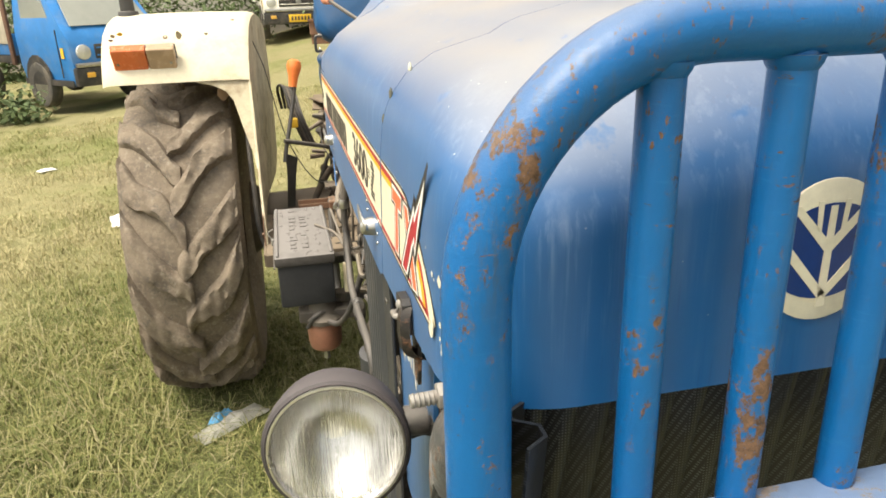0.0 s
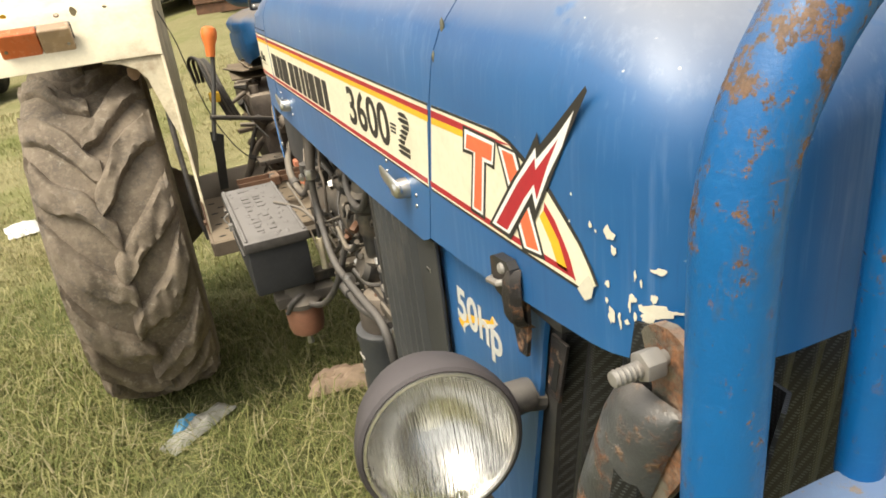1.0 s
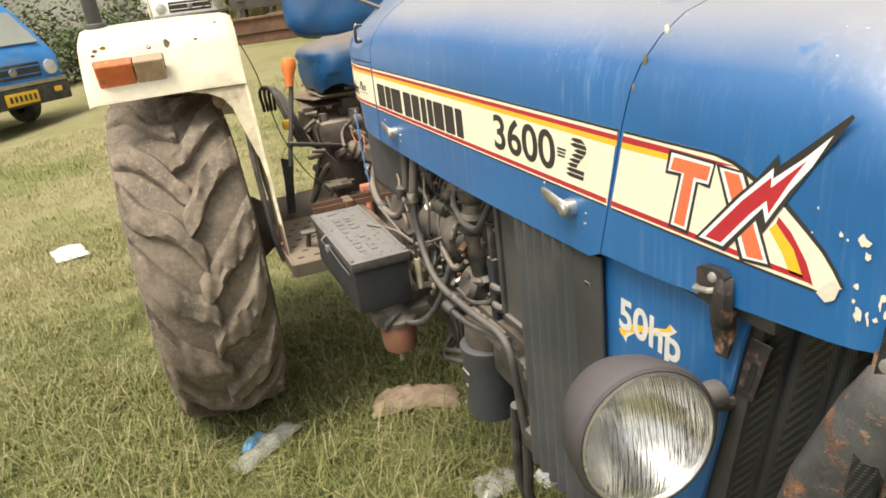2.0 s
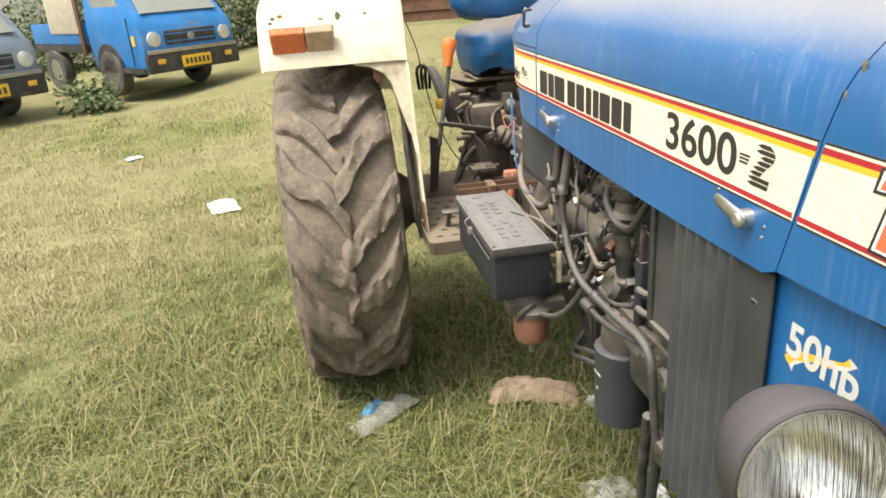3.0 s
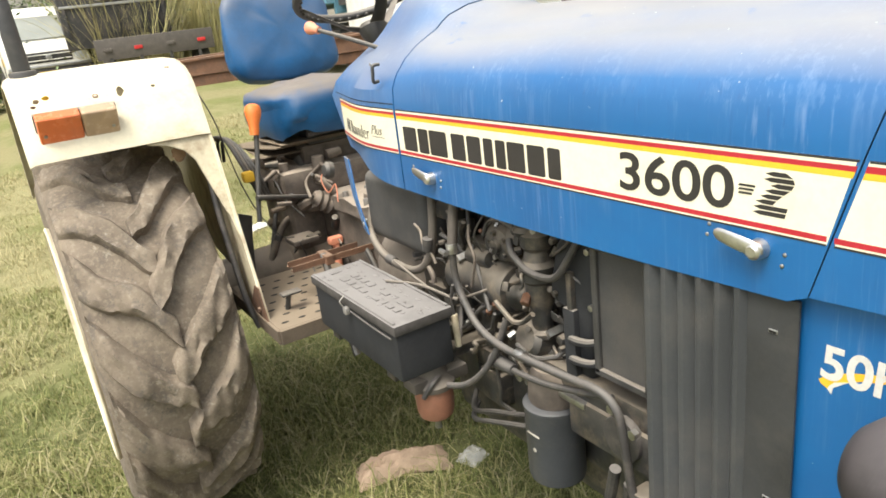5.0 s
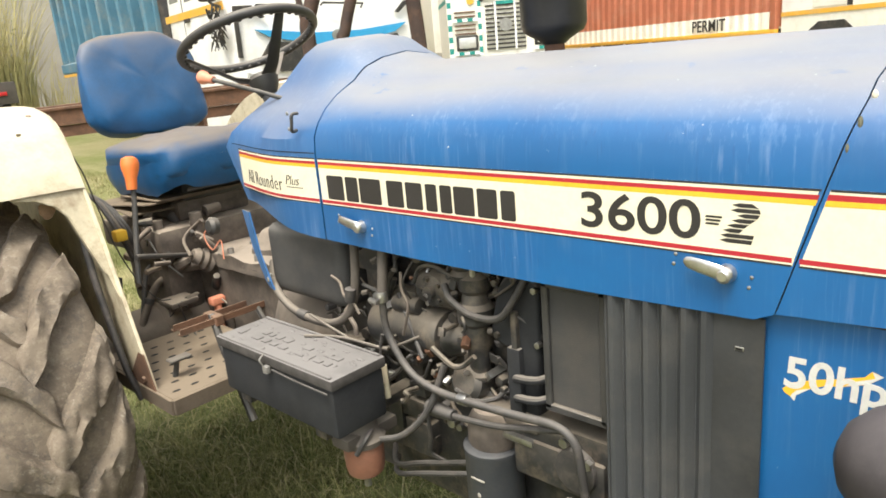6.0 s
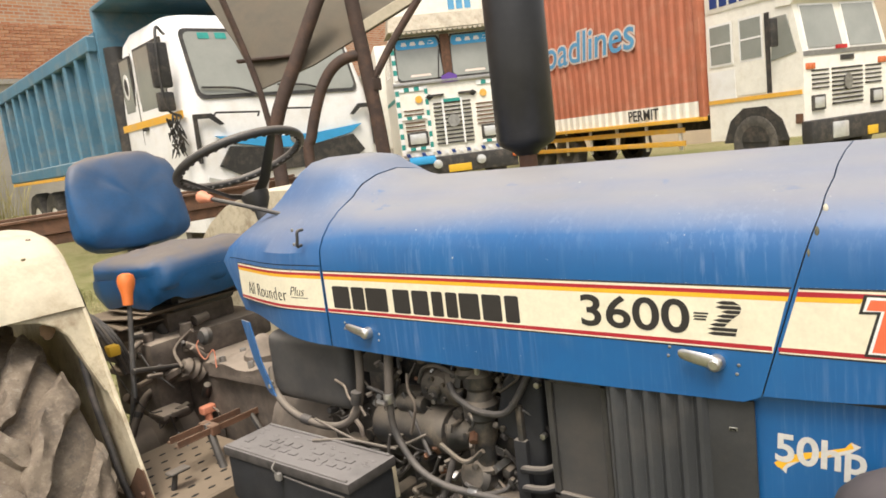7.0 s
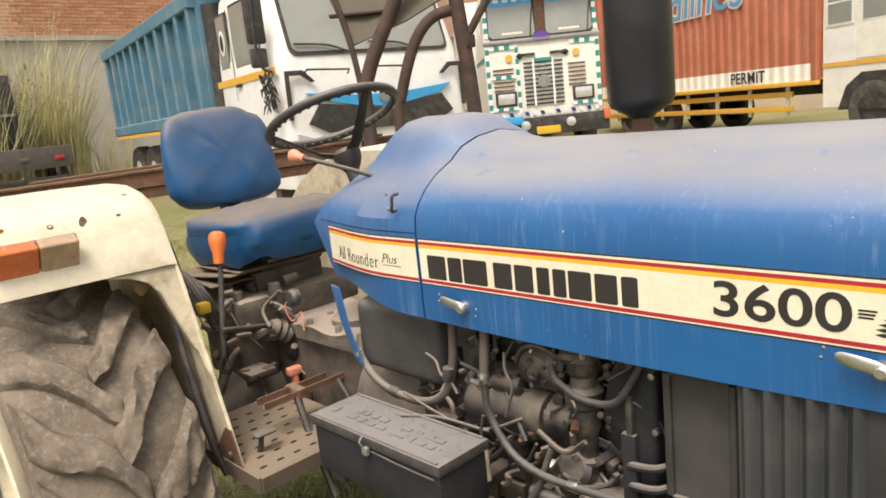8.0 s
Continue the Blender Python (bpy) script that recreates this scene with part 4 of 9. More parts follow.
for z, y0, y1, x in ((1.228, 0.716, 0.704, 0.168), (1.218, 0.720, 0.700, 0.164), (1.200, 0.722, 0.699, 0.163), (1.180, 0.724, 0.700, 0.165), (1.172, 0.726, 0.702, 0.169), (1.166, 0.726, 0.706, 0.175), (1.160, 0.725, 0.710, 0.182)):
    rows.append([Vector((x + 0.010, y0, z)), Vector((x, y0 - 0.003, z)), Vector((x - 0.002, (y0 + y1) / 2, z)), Vector((x, y1 + 0.003, z)), Vector((x + 0.010, y1, z))])
part("latch_tongue", loft(rows, close_u=True, caps=True), TONGUE, latch, "rusty folded tongue", smooth=40)
part("latch_keeper", prism([(-0.742, 1.195), (-0.706, 1.195), (-0.707, 1.160), (-0.714, 1.128), (-0.730, 1.126), (-0.740, 1.160)], 0.004, on_side(0.186, 0)), TONGUE, tractor)
# radiator behind the nose
rad = part("radiator", box((0.240, 0.56, 0.62), (0.70, 0.86, 1.205), 0.006), BLACK, tractor, "black radiator behind the nose")
def mesh_mat(name):
    """Dull black sheet pierced with rows of small holes."""
    m, nt, b = nodes_of(name)
    bands = []
    for stretch in ((1, 1, 0), (0, 0, 1)):
        co = nt.nodes.new("ShaderNodeTexCoord")
        mp = nt.nodes.new("ShaderNodeMapping")
        mp.inputs["Scale"].default_value = stretch
        nt.links.new(co.outputs["Object"], mp.inputs["Vector"])
        w = nt.nodes.new("ShaderNodeTexWave")
        w.bands_direction = "DIAGONAL"
        w.inputs["Scale"].default_value = 210
        nt.links.new(mp.outputs["Vector"], w.inputs["Vector"])
        bands.append(w.outputs["Fac"])
    holes = ramp(nt, mul(nt, bands[0], bands[1]), 0.50, 0.30)
    worn = ramp(nt, tex(nt, 12, 5), 0.35, 0.7)
    metal = mixc(nt, worn, (0.030, 0.033, 0.036), (0.075, 0.080, 0.084))
    base = mixc(nt, holes, (0.010, 0.010, 0.011), metal)
    nt.links.new(base, b.inputs["Base Color"])
    b.inputs["Roughness"].default_value = 0.42
    b.inputs["Metallic"].default_value = 0.2
    bump(nt, b, holes, 0.8, 0.002)
    return m


MESHM = mesh_mat("black_pierced_sheet")
rows = [[], []]
for i in range(22):
    for j in (0, 1):
        rows[j].append(Vector((0.214 + (0.018 if i % 4 in (1, 2) else 0.0), 0.455 + i * 0.0125 + (0.085 if j == 0 else -0.012), 0.70 if j == 0 else 1.225)))
bm = loft(rows)
thicken(bm, 0.003)
part("side_mesh", bm, MESHM, tractor, "folded black wire mesh", smooth=80)
part("grille_backing", box((0.19, 0.545, 0.85), (0.74, 0.553, 1.25), 0.002, 1), BLACK, tractor)
rows = [[], []]
for i in range(81):
    f = i % 4
    for j in (0, 1):
        x = 0.150 + i * 0.0080 + (0.035 if j else -0.030)
        rows[j].append(Vector((x, 0.545 - (0.016 if f in (1, 2) else 0.0), 0.85 if j == 0 else 1.25)))
bm = loft(rows)
thicken(bm, 0.003)
part("grille_mesh", bm, MESHM, tractor, "folded black mesh grille", smooth=80)

# round badge on the nose
NB = Matrix.Translation((CX, 0.4915, 1.333)) @ Matrix.Rotation(radians(90), 4, "X") @ Matrix.Diagonal((1.02, 1.09, 1, 1))
badge = part("nose_badge", lathe([(0.0565, 0), (0.0565, 0.002), (0.0555, 0.0025)], NB, 36), D_CREAM, hood_front, "round cream and dark blue badge with a branching emblem")
DKBLUE = surface("badge_blue", (0.012, 0.045, 0.20), 0.4, var=0.15)
NBL = NB @ Matrix.Translation((0, 0, 0.0026))
part("badge_field", prism([(0.052 * math.cos(a), 0.038 * math.sin(a)) for a in [2 * math.pi * k / 32 for k in range(32)]], 0.0006, NBL), DKBLUE, badge)
for pts in ([(-0.004, -0.045), (0.004, -0.045), (0.003, 0.036), (-0.003, 0.036)], [(-0.045, 0.006), (-0.038, 0.010), (0.003, -0.034), (-0.003, -0.038)], [(0.045, 0.006), (0.038, 0.010), (-0.003, -0.034), (0.003, -0.038)], [(-0.038, 0.036), (-0.031, 0.038), (0.002, 0.006), (-0.003, 0.0)], [(0.038, 0.036), (0.031, 0.038), (-0.002, 0.006), (0.003, 0.0)], [(-0.015, 0.040), (-0.010, 0.040), (-0.009, 0.014), (-0.013, 0.018)], [(0.015, 0.040), (0.010, 0.040), (0.009, 0.014), (0.013, 0.018)]):
    part("badge_branch", prism(pts, 0.0008, NBL @ Matrix.Translation((0, 0, 0.0006))), D_CREAM, badge)

# ---- front guard of bent tube ----
GY, GM = 0.453, 0.500
gx0, gx1 = 0.180, 2 * GM - 0.180
arch = [(gx0, GY, 0.62 + 0.06 * k) for k in range(12)]
for k in range(0, 15):
    a = math.pi - math.pi / 2 * k / 14
    arch.append((gx0 + 0.165 + 0.165 * math.cos(a), GY, 1.340 + 0.177 * math.sin(a)))
full = arch + [(GM - 0.08, GY, 1.517), (GM, GY, 1.517), (GM + 0.08, GY, 1.517)] + [(2 * GM - x, y, z) for x, y, z in arch[::-1]]
guard = part("guard_hoop", tube(full, 0.0245, 20, smooth_path=False), GUARD, tractor, "bent tube front guard, blue paint flaking to rust")
for i in range(5):
    x = GM + (i - 2) * 0.0965
    part("guard_bar", cyl((x, GY, 1.13), (x, GY, 1.505 if 0 < i < 4 else 1.495), 0.0160, None, 20), GUARD, guard)
    part("weld_bead", lathe([(0.0163, 0), (0.0188, 0.004), (0.0205, 0.010)], Matrix.Translation((x, GY, 1.486)), 14), GUARD, guard)
part("guard_shelf", box((gx0 + 0.02, GY - 0.065, 1.122), (gx1 - 0.02, GY + 0.006, 1.134), 0.004), GUARD, guard, "flat blue cross plate")
part("guard_cross_tube", cyl((gx0, GY, 0.70), (gx1, GY, 0.70), 0.025, None, 14), GUARD, guard)
for s in (0, 1):
    xx = gx0 if s == 0 else gx1
    part("guard_foot", box((xx - 0.02, GY - 0.02, 0.50), (xx + 0.02, 0.85, 0.545), 0.004), GUARD, guard)
    d = 1 if s == 0 else -1
    prof = [(0.552, 1.040), (0.512, 1.110), (0.483, 1.165), (0.478, 1.205), (0.480, 1.226)] + [(0.512 + 0.032 * math.cos(a), 1.228 + 0.032 * math.sin(a)) for a in [math.pi * (1 - k / 8) for k in range(9)]] + [(0.552, 1.215), (0.556, 1.175), (0.572, 1.120), (0.590, 1.050)]
    part("guard_bracket", loft([[(xx + d * o, y, z) for y, z in prof] for o in (0.004, 0.013)], close_u=True, caps=True), RUSTPLATE, guard, "rusty rounded bracket plate")
    bolt = part("guard_bolt", cyl((xx - d * 0.040, 0.511, 1.236), (xx + d * 0.012, 0.513, 1.238), 0.0056, None, 14, 0.0012), BOLT, guard, "long steel bolt")
    for k in range(5):
        part("thread", lathe([(0.0056, -0.0012), (0.0063, 0), (0.0056, 0.0012)], Matrix.Translation((xx - d * (0.037 - 0.004 * k), 0.5112, 1.2362)) @ Matrix.Rotation(radians(90), 4, "Y"), 14, cap=False), BOLT, bolt)
    part("guard_nut", cyl((xx - d * 0.018, 0.512, 1.237), (xx - d * 0.002, 0.512, 1.237), 0.0118, None, 6, 0.0022), BOLT, guard)
    # strap bent round under the bolt, running down and back
    rows = []
    for z, yc, w, bul in ((1.205, 0.520, 0.030, 0.004), (1.202, 0.521, 0.034, 0.014), (1.190, 0.525, 0.036, 0.022), (1.165, 0.538, 0.037, 0.024), (1.12, 0.556, 0.038, 0.022), (1.05, 0.585, 0.038, 0.016), (0.92, 0.62, 0.038, 0.008)):
        rows.append([Vector((xx + d * (0.004 - bul * math.cos(u)), yc + w * math.sin(u), z)) for u in [-1.45 + 2.9 * k / 10 for k in range(11)]])
    bm = loft(rows)
    thicken(bm, 0.005)
    part("guard_arm", bm, BRACKET, guard, "bent black bracket arm with rusty edges", smooth=50)

# ---- headlamps on arms ----
def headlamp(mx):
    def P(x, y, z):
        return Vector((x if not mx else 2 * CX - x, y, z))
    c = P(0.086, 0.726, 1.055)
    face = P(0.086 - 0.012, 0.726 - 0.10, 1.055 + 0.010) - c
    m = Matrix.Translation(c) @ face.to_track_quat("Z", "Y").to_matrix().to_4x4()
    shell = part("headlamp_shell", lathe([(0.0, -0.112), (0.022, -0.110), (0.046, -0.098), (0.066, -0.075), (0.079, -0.045), (0.085, -0.015), (0.0860, 0.0), (0.0845, 0.005), (0.081, 0.0075), (0.078, 0.006), (0.077, 0.002)], m, 40, cap=False), SHELL, tractor, "dusty black headlamp bowl")
    part("headlamp_rim", lathe([(0.0765, -0.002), (0.0795, 0.006), (0.0790, 0.0090), (0.0765, 0.0092), (0.0755, 0.004)], m, 40, cap=False), CHROME, shell, "thin chrome rim")
    part("reflector", lathe([(0.0755, 0.002), (0.067, -0.02), (0.048, -0.042), (0.024, -0.054), (0.004, -0.058)], m, 36, cap=False), REFLECT, shell, "dull silver reflector")
    part("bulb", lathe([(0.004, -0.056), (0.009, -0.045), (0.011, -0.03), (0.007, -0.02), (0.001, -0.017)], m, 14), FROST, shell)
    lens = part("lens", lathe([(0.0765, 0.005), (0.067, 0.0090), (0.048, 0.0130), (0.026, 0.0155), (0.002, 0.0165)], m, 48, cap=False), LENS, shell, "ribbed glass lens")
    lens.visible_shadow = False
    part("headlamp_arm", tube([c + Vector((0.07, 0.02, -0.01) if not mx else (-0.07, 0.02, -0.01)), P(0.185, 0.735, 1.060), P(0.206, 0.735, 1.055)], 0.012, 10), BLACK, tractor)
    part("headlamp_pivot", cyl(P(0.165, 0.735, 1.070), P(0.194, 0.735, 1.068), 0.018, None, 16, 0.004), HOSE, tractor)


def lens_mat(name):
    m, nt, b = nodes_of(name)
    b.inputs["Base Color"].default_value = (0.86, 0.86, 0.84, 1)
    b.inputs["Roughness"].default_value = 0.16
    b.inputs["Transmission Weight"].default_value = 1.0
    b.inputs["IOR"].default_value = 1.3
    bump(nt, b, tex(nt, 1.0, 2, (420, 5, 16)), 0.8, 0.004)
    return m


LENS = lens_mat("ribbed_glass")
REFLECT = surface("dull_reflector", (0.74, 0.73, 0.71), 0.22, 0.95, var=0.1, dirt=(0.55, 0.53, 0.49), dirt_amt=0.4, dirt_scale=25)
FROST = surface("frosted_bulb", (0.8, 0.78, 0.7), 0.3, var=0.05)
headlamp(False)
headlamp(True)

# ---- ribbed guard beside the radiator ----
def corrugated(name, y0, y1, z0, z1, x, n, mat, label):
    rows = []
    steps = n * 6
    for j in (0, 1):
        row = []
        for i in range(steps + 1):
            y = y0 + (y1 - y0) * i / steps
            s = (i % 6) / 6
            row.append(Vector((x - 0.012 * (0 if s in (0, 5 / 6) else 1 if 0.2 < s < 0.6 else 0.5), y, z0 if j == 0 else z1)))
        rows.append(row)
    bm = loft(rows)
    thicken(bm, 0.003)
    return part(name, bm, mat, tractor, label)


DULLBLACK = surface("dull_black_plate", (0.034, 0.035, 0.036), 0.6, var=0.3, dirt=(0.075, 0.068, 0.060), dirt_amt=0.4, dirt_scale=9, relief=0.2)
FINS = surface("dark_ribbed_plate", (0.060, 0.063, 0.066), 0.55, 0.1, var=0.3, scale=5, dirt=(0.105, 0.098, 0.090), dirt_amt=0.45, dirt_scale=7, grain=260, relief=0.5, stretch=(1, 1, 0.3))
FINS.node_tree.nodes["Principled BSDF"].inputs["Specular IOR Level"].default_value = 0.3
corrugated("ribbed_guard", 1.028, 1.212, 0.66, 1.163, 0.194, 6, FINS, "dark ribbed radiator guard, dusty")
side_plate = part("guard_plate", box((0.187, 0.958, 0.66), (0.192, 1.030, 1.163), 0.001, 1), DULLBLACK, tractor, "flat black plate with two slots")
for z in (1.112, 0.85):
    part("slot_hole", box((0.1858, 0.985, z - 0.003), (0.1872, 0.998, z + 0.003), 0.0005, 1), STEEL, side_plate)
    part("slot_hole", box((0.1852, 0.9865, z - 0.0022), (0.1860, 0.9968, z + 0.0015), 0.0003, 1), HOLE, side_plate)
COREM = surface("cooler_fins", (0.062, 0.061, 0.060), 0.7, 0.2, var=0.25, scale=8, dirt=(0.11, 0.095, 0.08), dirt_amt=0.4, grain=400, relief=0.6)
core = part("oil_cooler_core", box((0.222, 1.235, 0.905), (0.238, 1.345, 1.135), 0.001, 1), COREM, tractor, "fine-finned oil cooler in a black frame")
for lo, hi in (((0.214, 1.225, 0.895), (0.245, 1.238, 1.15)), ((0.214, 1.342, 0.895), (0.245, 1.356, 1.15)), ((0.214, 1.225, 1.135), (0.245, 1.356, 1.15)), ((0.214, 1.225, 0.89), (0.245, 1.356, 0.905))):
    part("core_frame", box(lo, hi, 0.002, 1), BLACK, core)
part("sill_rail", box((0.19, 0.62, 0.655), (0.24, 1.26, 0.70), 0.006), ENGINE, tractor, "front chassis rail")

# ---- engine and drive line ----
part("engine_block", box((0.30, 1.22, 0.58), (0.64, 2.12, 1.02), 0.02), ENGINE, tractor, "oily dark engine block")
part("cylinder_head", box((0.33, 1.30, 1.02), (0.61, 2.08, 1.14), 0.015), ENGINE, tractor)
part("sump", box((0.33, 1.30, 0.47), (0.60, 2.05, 0.59), 0.03), ENGINE, tractor)
part("clutch_housing", lathe([(0.20, 0), (0.23, 0.05), (0.22, 0.22), (0.18, 0.32)], Matrix.Translation((CX, 2.10, 0.78)) @ Matrix.Rotation(radians(-90), 4, "X"), 24), GEARDUST, tractor)
part("gearbox", box((0.375, 2.36, 0.56), (0.60, 3.30, 0.92), 0.03), GEARDUST, tractor, "grimy gearbox casing")
part("gearbox_cover", box((0.36, 2.50, 0.92), (0.61, 3.32, 0.965), 0.012), GEARDUST, tractor)
part("lift_cover", box((0.22, 2.90, 0.96), (0.72, 3.38, 1.06), 0.02), GEARDUST, tractor)
part("rear_axle", lathe([(0.16, -0.60), (0.10, -0.52), (0.11, -0.25), (0.17, -0.18), (0.17, 0.18), (0.11, 0.25), (0.10, 0.52), (0.16, 0.60)], Matrix.Translation((CX, 3.10, 0.65)) @ Matrix.Rotation(radians(90), 4, "Y"), 24), GEARDUST, tractor)
part("front_axle", box((-0.10, 0.84, 0.36), (1.03, 0.93, 0.46), 0.02), ENGINE, tractor)
part("front_bolster", box((0.30, 0.55, 0.44), (0.63, 1.25, 0.62), 0.03), ENGINE, tractor)

# ---- wheels ----
def rear_tyre(cx, cy, r, w):
    hw = w / 2
    mw = Matrix.Translation((cx, cy, 0.605)) @ Matrix.Rotation(radians(90), 4, "Y")
    prof = [(0.36, -0.15), (0.40, -0.175), (0.48, -hw + 0.005), (0.545, -hw - 0.008), (r - 0.080, -hw + 0.006), (r - 0.060, -hw + 0.028), (r - 0.044, -hw * 0.6), (r - 0.038, 0), (r - 0.044, hw * 0.6), (r - 0.060, hw - 0.028), (r - 0.075, hw - 0.006), (0.545, hw + 0.008), (0.48, hw - 0.005), (0.40, 0.175), (0.36, 0.15)]
    bm = lathe(prof, Matrix.Identity(4), 96, cap=False)
    n = 17
    random.seed(11)
    lugs = []
    for side in (-1, 1):
        for k in range(n):
            a0 = 2 * math.pi * (k + (0.5 if side > 0 else 0) + random.uniform(-0.06, 0.06)) / n
            rows = []
            segs = 22
            wear = random.uniform(-0.006, 0.004)
            for i in range(segs + 1):
                f = i / segs
                u = side * (-0.020 + f * (hw + 0.016))
                ang = a0 - 0.40 * f ** (1.25) - 0.03 * math.sin(6 * f + k)
                crown = -0.034 * abs(u / hw) ** 2.2 - (0.014 if f > 0.95 else 0)
                hh = r + crown + wear - (0.006 if i == 0 else 0)
                lo = r - 0.056 + crown
                wid = (0.039 + 0.027 * f) * (1.0 + 0.14 * math.sin(6 * f + 1.7 * k) + 0.10 * noise.noise((k * 1.7, f * 5, side)))
                row = []
                for off, rad in ((-wid * 1.65, lo), (-wid * 1.30, hh - 0.024), (-wid * 1.05, hh - 0.009), (-wid * 0.80, hh - 0.002), (-wid * 0.35, hh), (wid * 0.15, hh - 0.001), (wid * 0.60, hh), (wid * 0.93, hh - 0.002), (wid * 1.00, hh - 0.010), (wid * 1.02, hh - 0.030), (wid * 1.10, lo)):
                    aa = ang + off / r
                    aa += 0.026 * noise.noise((k * 2.3, f * 3.5 + side * 7, 0.5)) + 0.014 * noise.noise((k * 5.3, f * 9 + side * 3, 2.5))
                    wob = 0.014 * noise.noise((k * 3.1 + side, f * 4, off * 25)) + 0.010 * noise.noise((k * 7.1, f * 11, off * 60))
                    row.append(Vector(((rad + wob) * math.cos(aa), (rad + wob) * math.sin(aa), u)))
                rows.append(row)
            lugs.append(loft(rows, caps=True))
    bmesh.ops.transform(bm, matrix=mw, verts=bm.verts)
    return bm, mw, lugs


def rear_wheel(cx, cy, r, w, out, label):
    bm, mw, lugs = rear_tyre(cx, cy, r, w)
    wheel = part("rear_wheel", bm, RUBBER, tractor, label, smooth=40)
    for lug in lugs:
        part("tread_lug", lug, RUBBER, wheel, m=mw, smooth=50)
    s = -out
    part("rim", lathe([(0.375, -0.165 * s), (0.405, -0.190 * s), (0.418, -0.212 * s), (0.410, -0.218 * s), (0.385, -0.195 * s), (0.36, -0.12 * s), (0.33, -0.10 * s), (0.33, 0.05 * s), (0.30, 0.06 * s), (0.12, 0.03 * s), (0.10, 0.0)], mw, 48, cap=False), CREAM, wheel, "cream steel rim")
    part("hub", lathe([(0.12, 0.06 * s), (0.11, -0.02 * s), (0.07, -0.06 * s), (0.001, -0.07 * s)], mw, 20), ENGINE, wheel)
    return wheel


rear_wheel(-0.325, 3.08, 0.66, 0.40, -1, "large rear tyre with worn, dusty chevron lugs")
rear_wheel(2 * CX + 0.325, 3.08, 0.66, 0.40, 1, "large rear tyre with worn, dusty chevron lugs")


def front_wheel(cx):
    mw = Matrix.Translation((cx, 0.88, 0.315)) @ Matrix.Rotation(radians(90), 4, "Y")
    prof = [(0.20, -0.06), (0.26, -0.085), (0.32, -0.085), (0.355, -0.05), (0.35, -0.045), (0.35, -0.02), (0.365, -0.015), (0.365, 0.015), (0.35, 0.02), (0.35, 0.045), (0.355, 0.05), (0.32, 0.085), (0.26, 0.085), (0.20, 0.06)]
    w = part("front_wheel", lathe(prof, mw, 48, cap=False), RUBBER, tractor, "narrow ribbed front tyre")
    part("rim", lathe([(0.20, -0.06), (0.19, 0.0), (0.05, 0.03), (0.001, 0.035)], mw, 32), CREAM, w)


front_wheel(-0.16)
front_wheel(2 * CX + 0.16)

# ---- mudguards ----
TANCHIP = surface("bare_tan_primer", (0.46, 0.38, 0.25), 0.8, var=0.3, dirt=(0.22, 0.13, 0.07), dirt_amt=0.5, dirt_scale=60)

FEN = [(2.708, 1.278), (2.712, 1.290), (2.735, 1.335), (2.765, 1.385), (2.800, 1.428), (2.845, 1.461), (2.91, 1.485), (3.02, 1.503), (3.15, 1.504), (3.30, 1.488), (3.45, 1.445), (3.58, 1.375), (3.70, 1.275), (3.80, 1.15), (3.86, 1.02)]


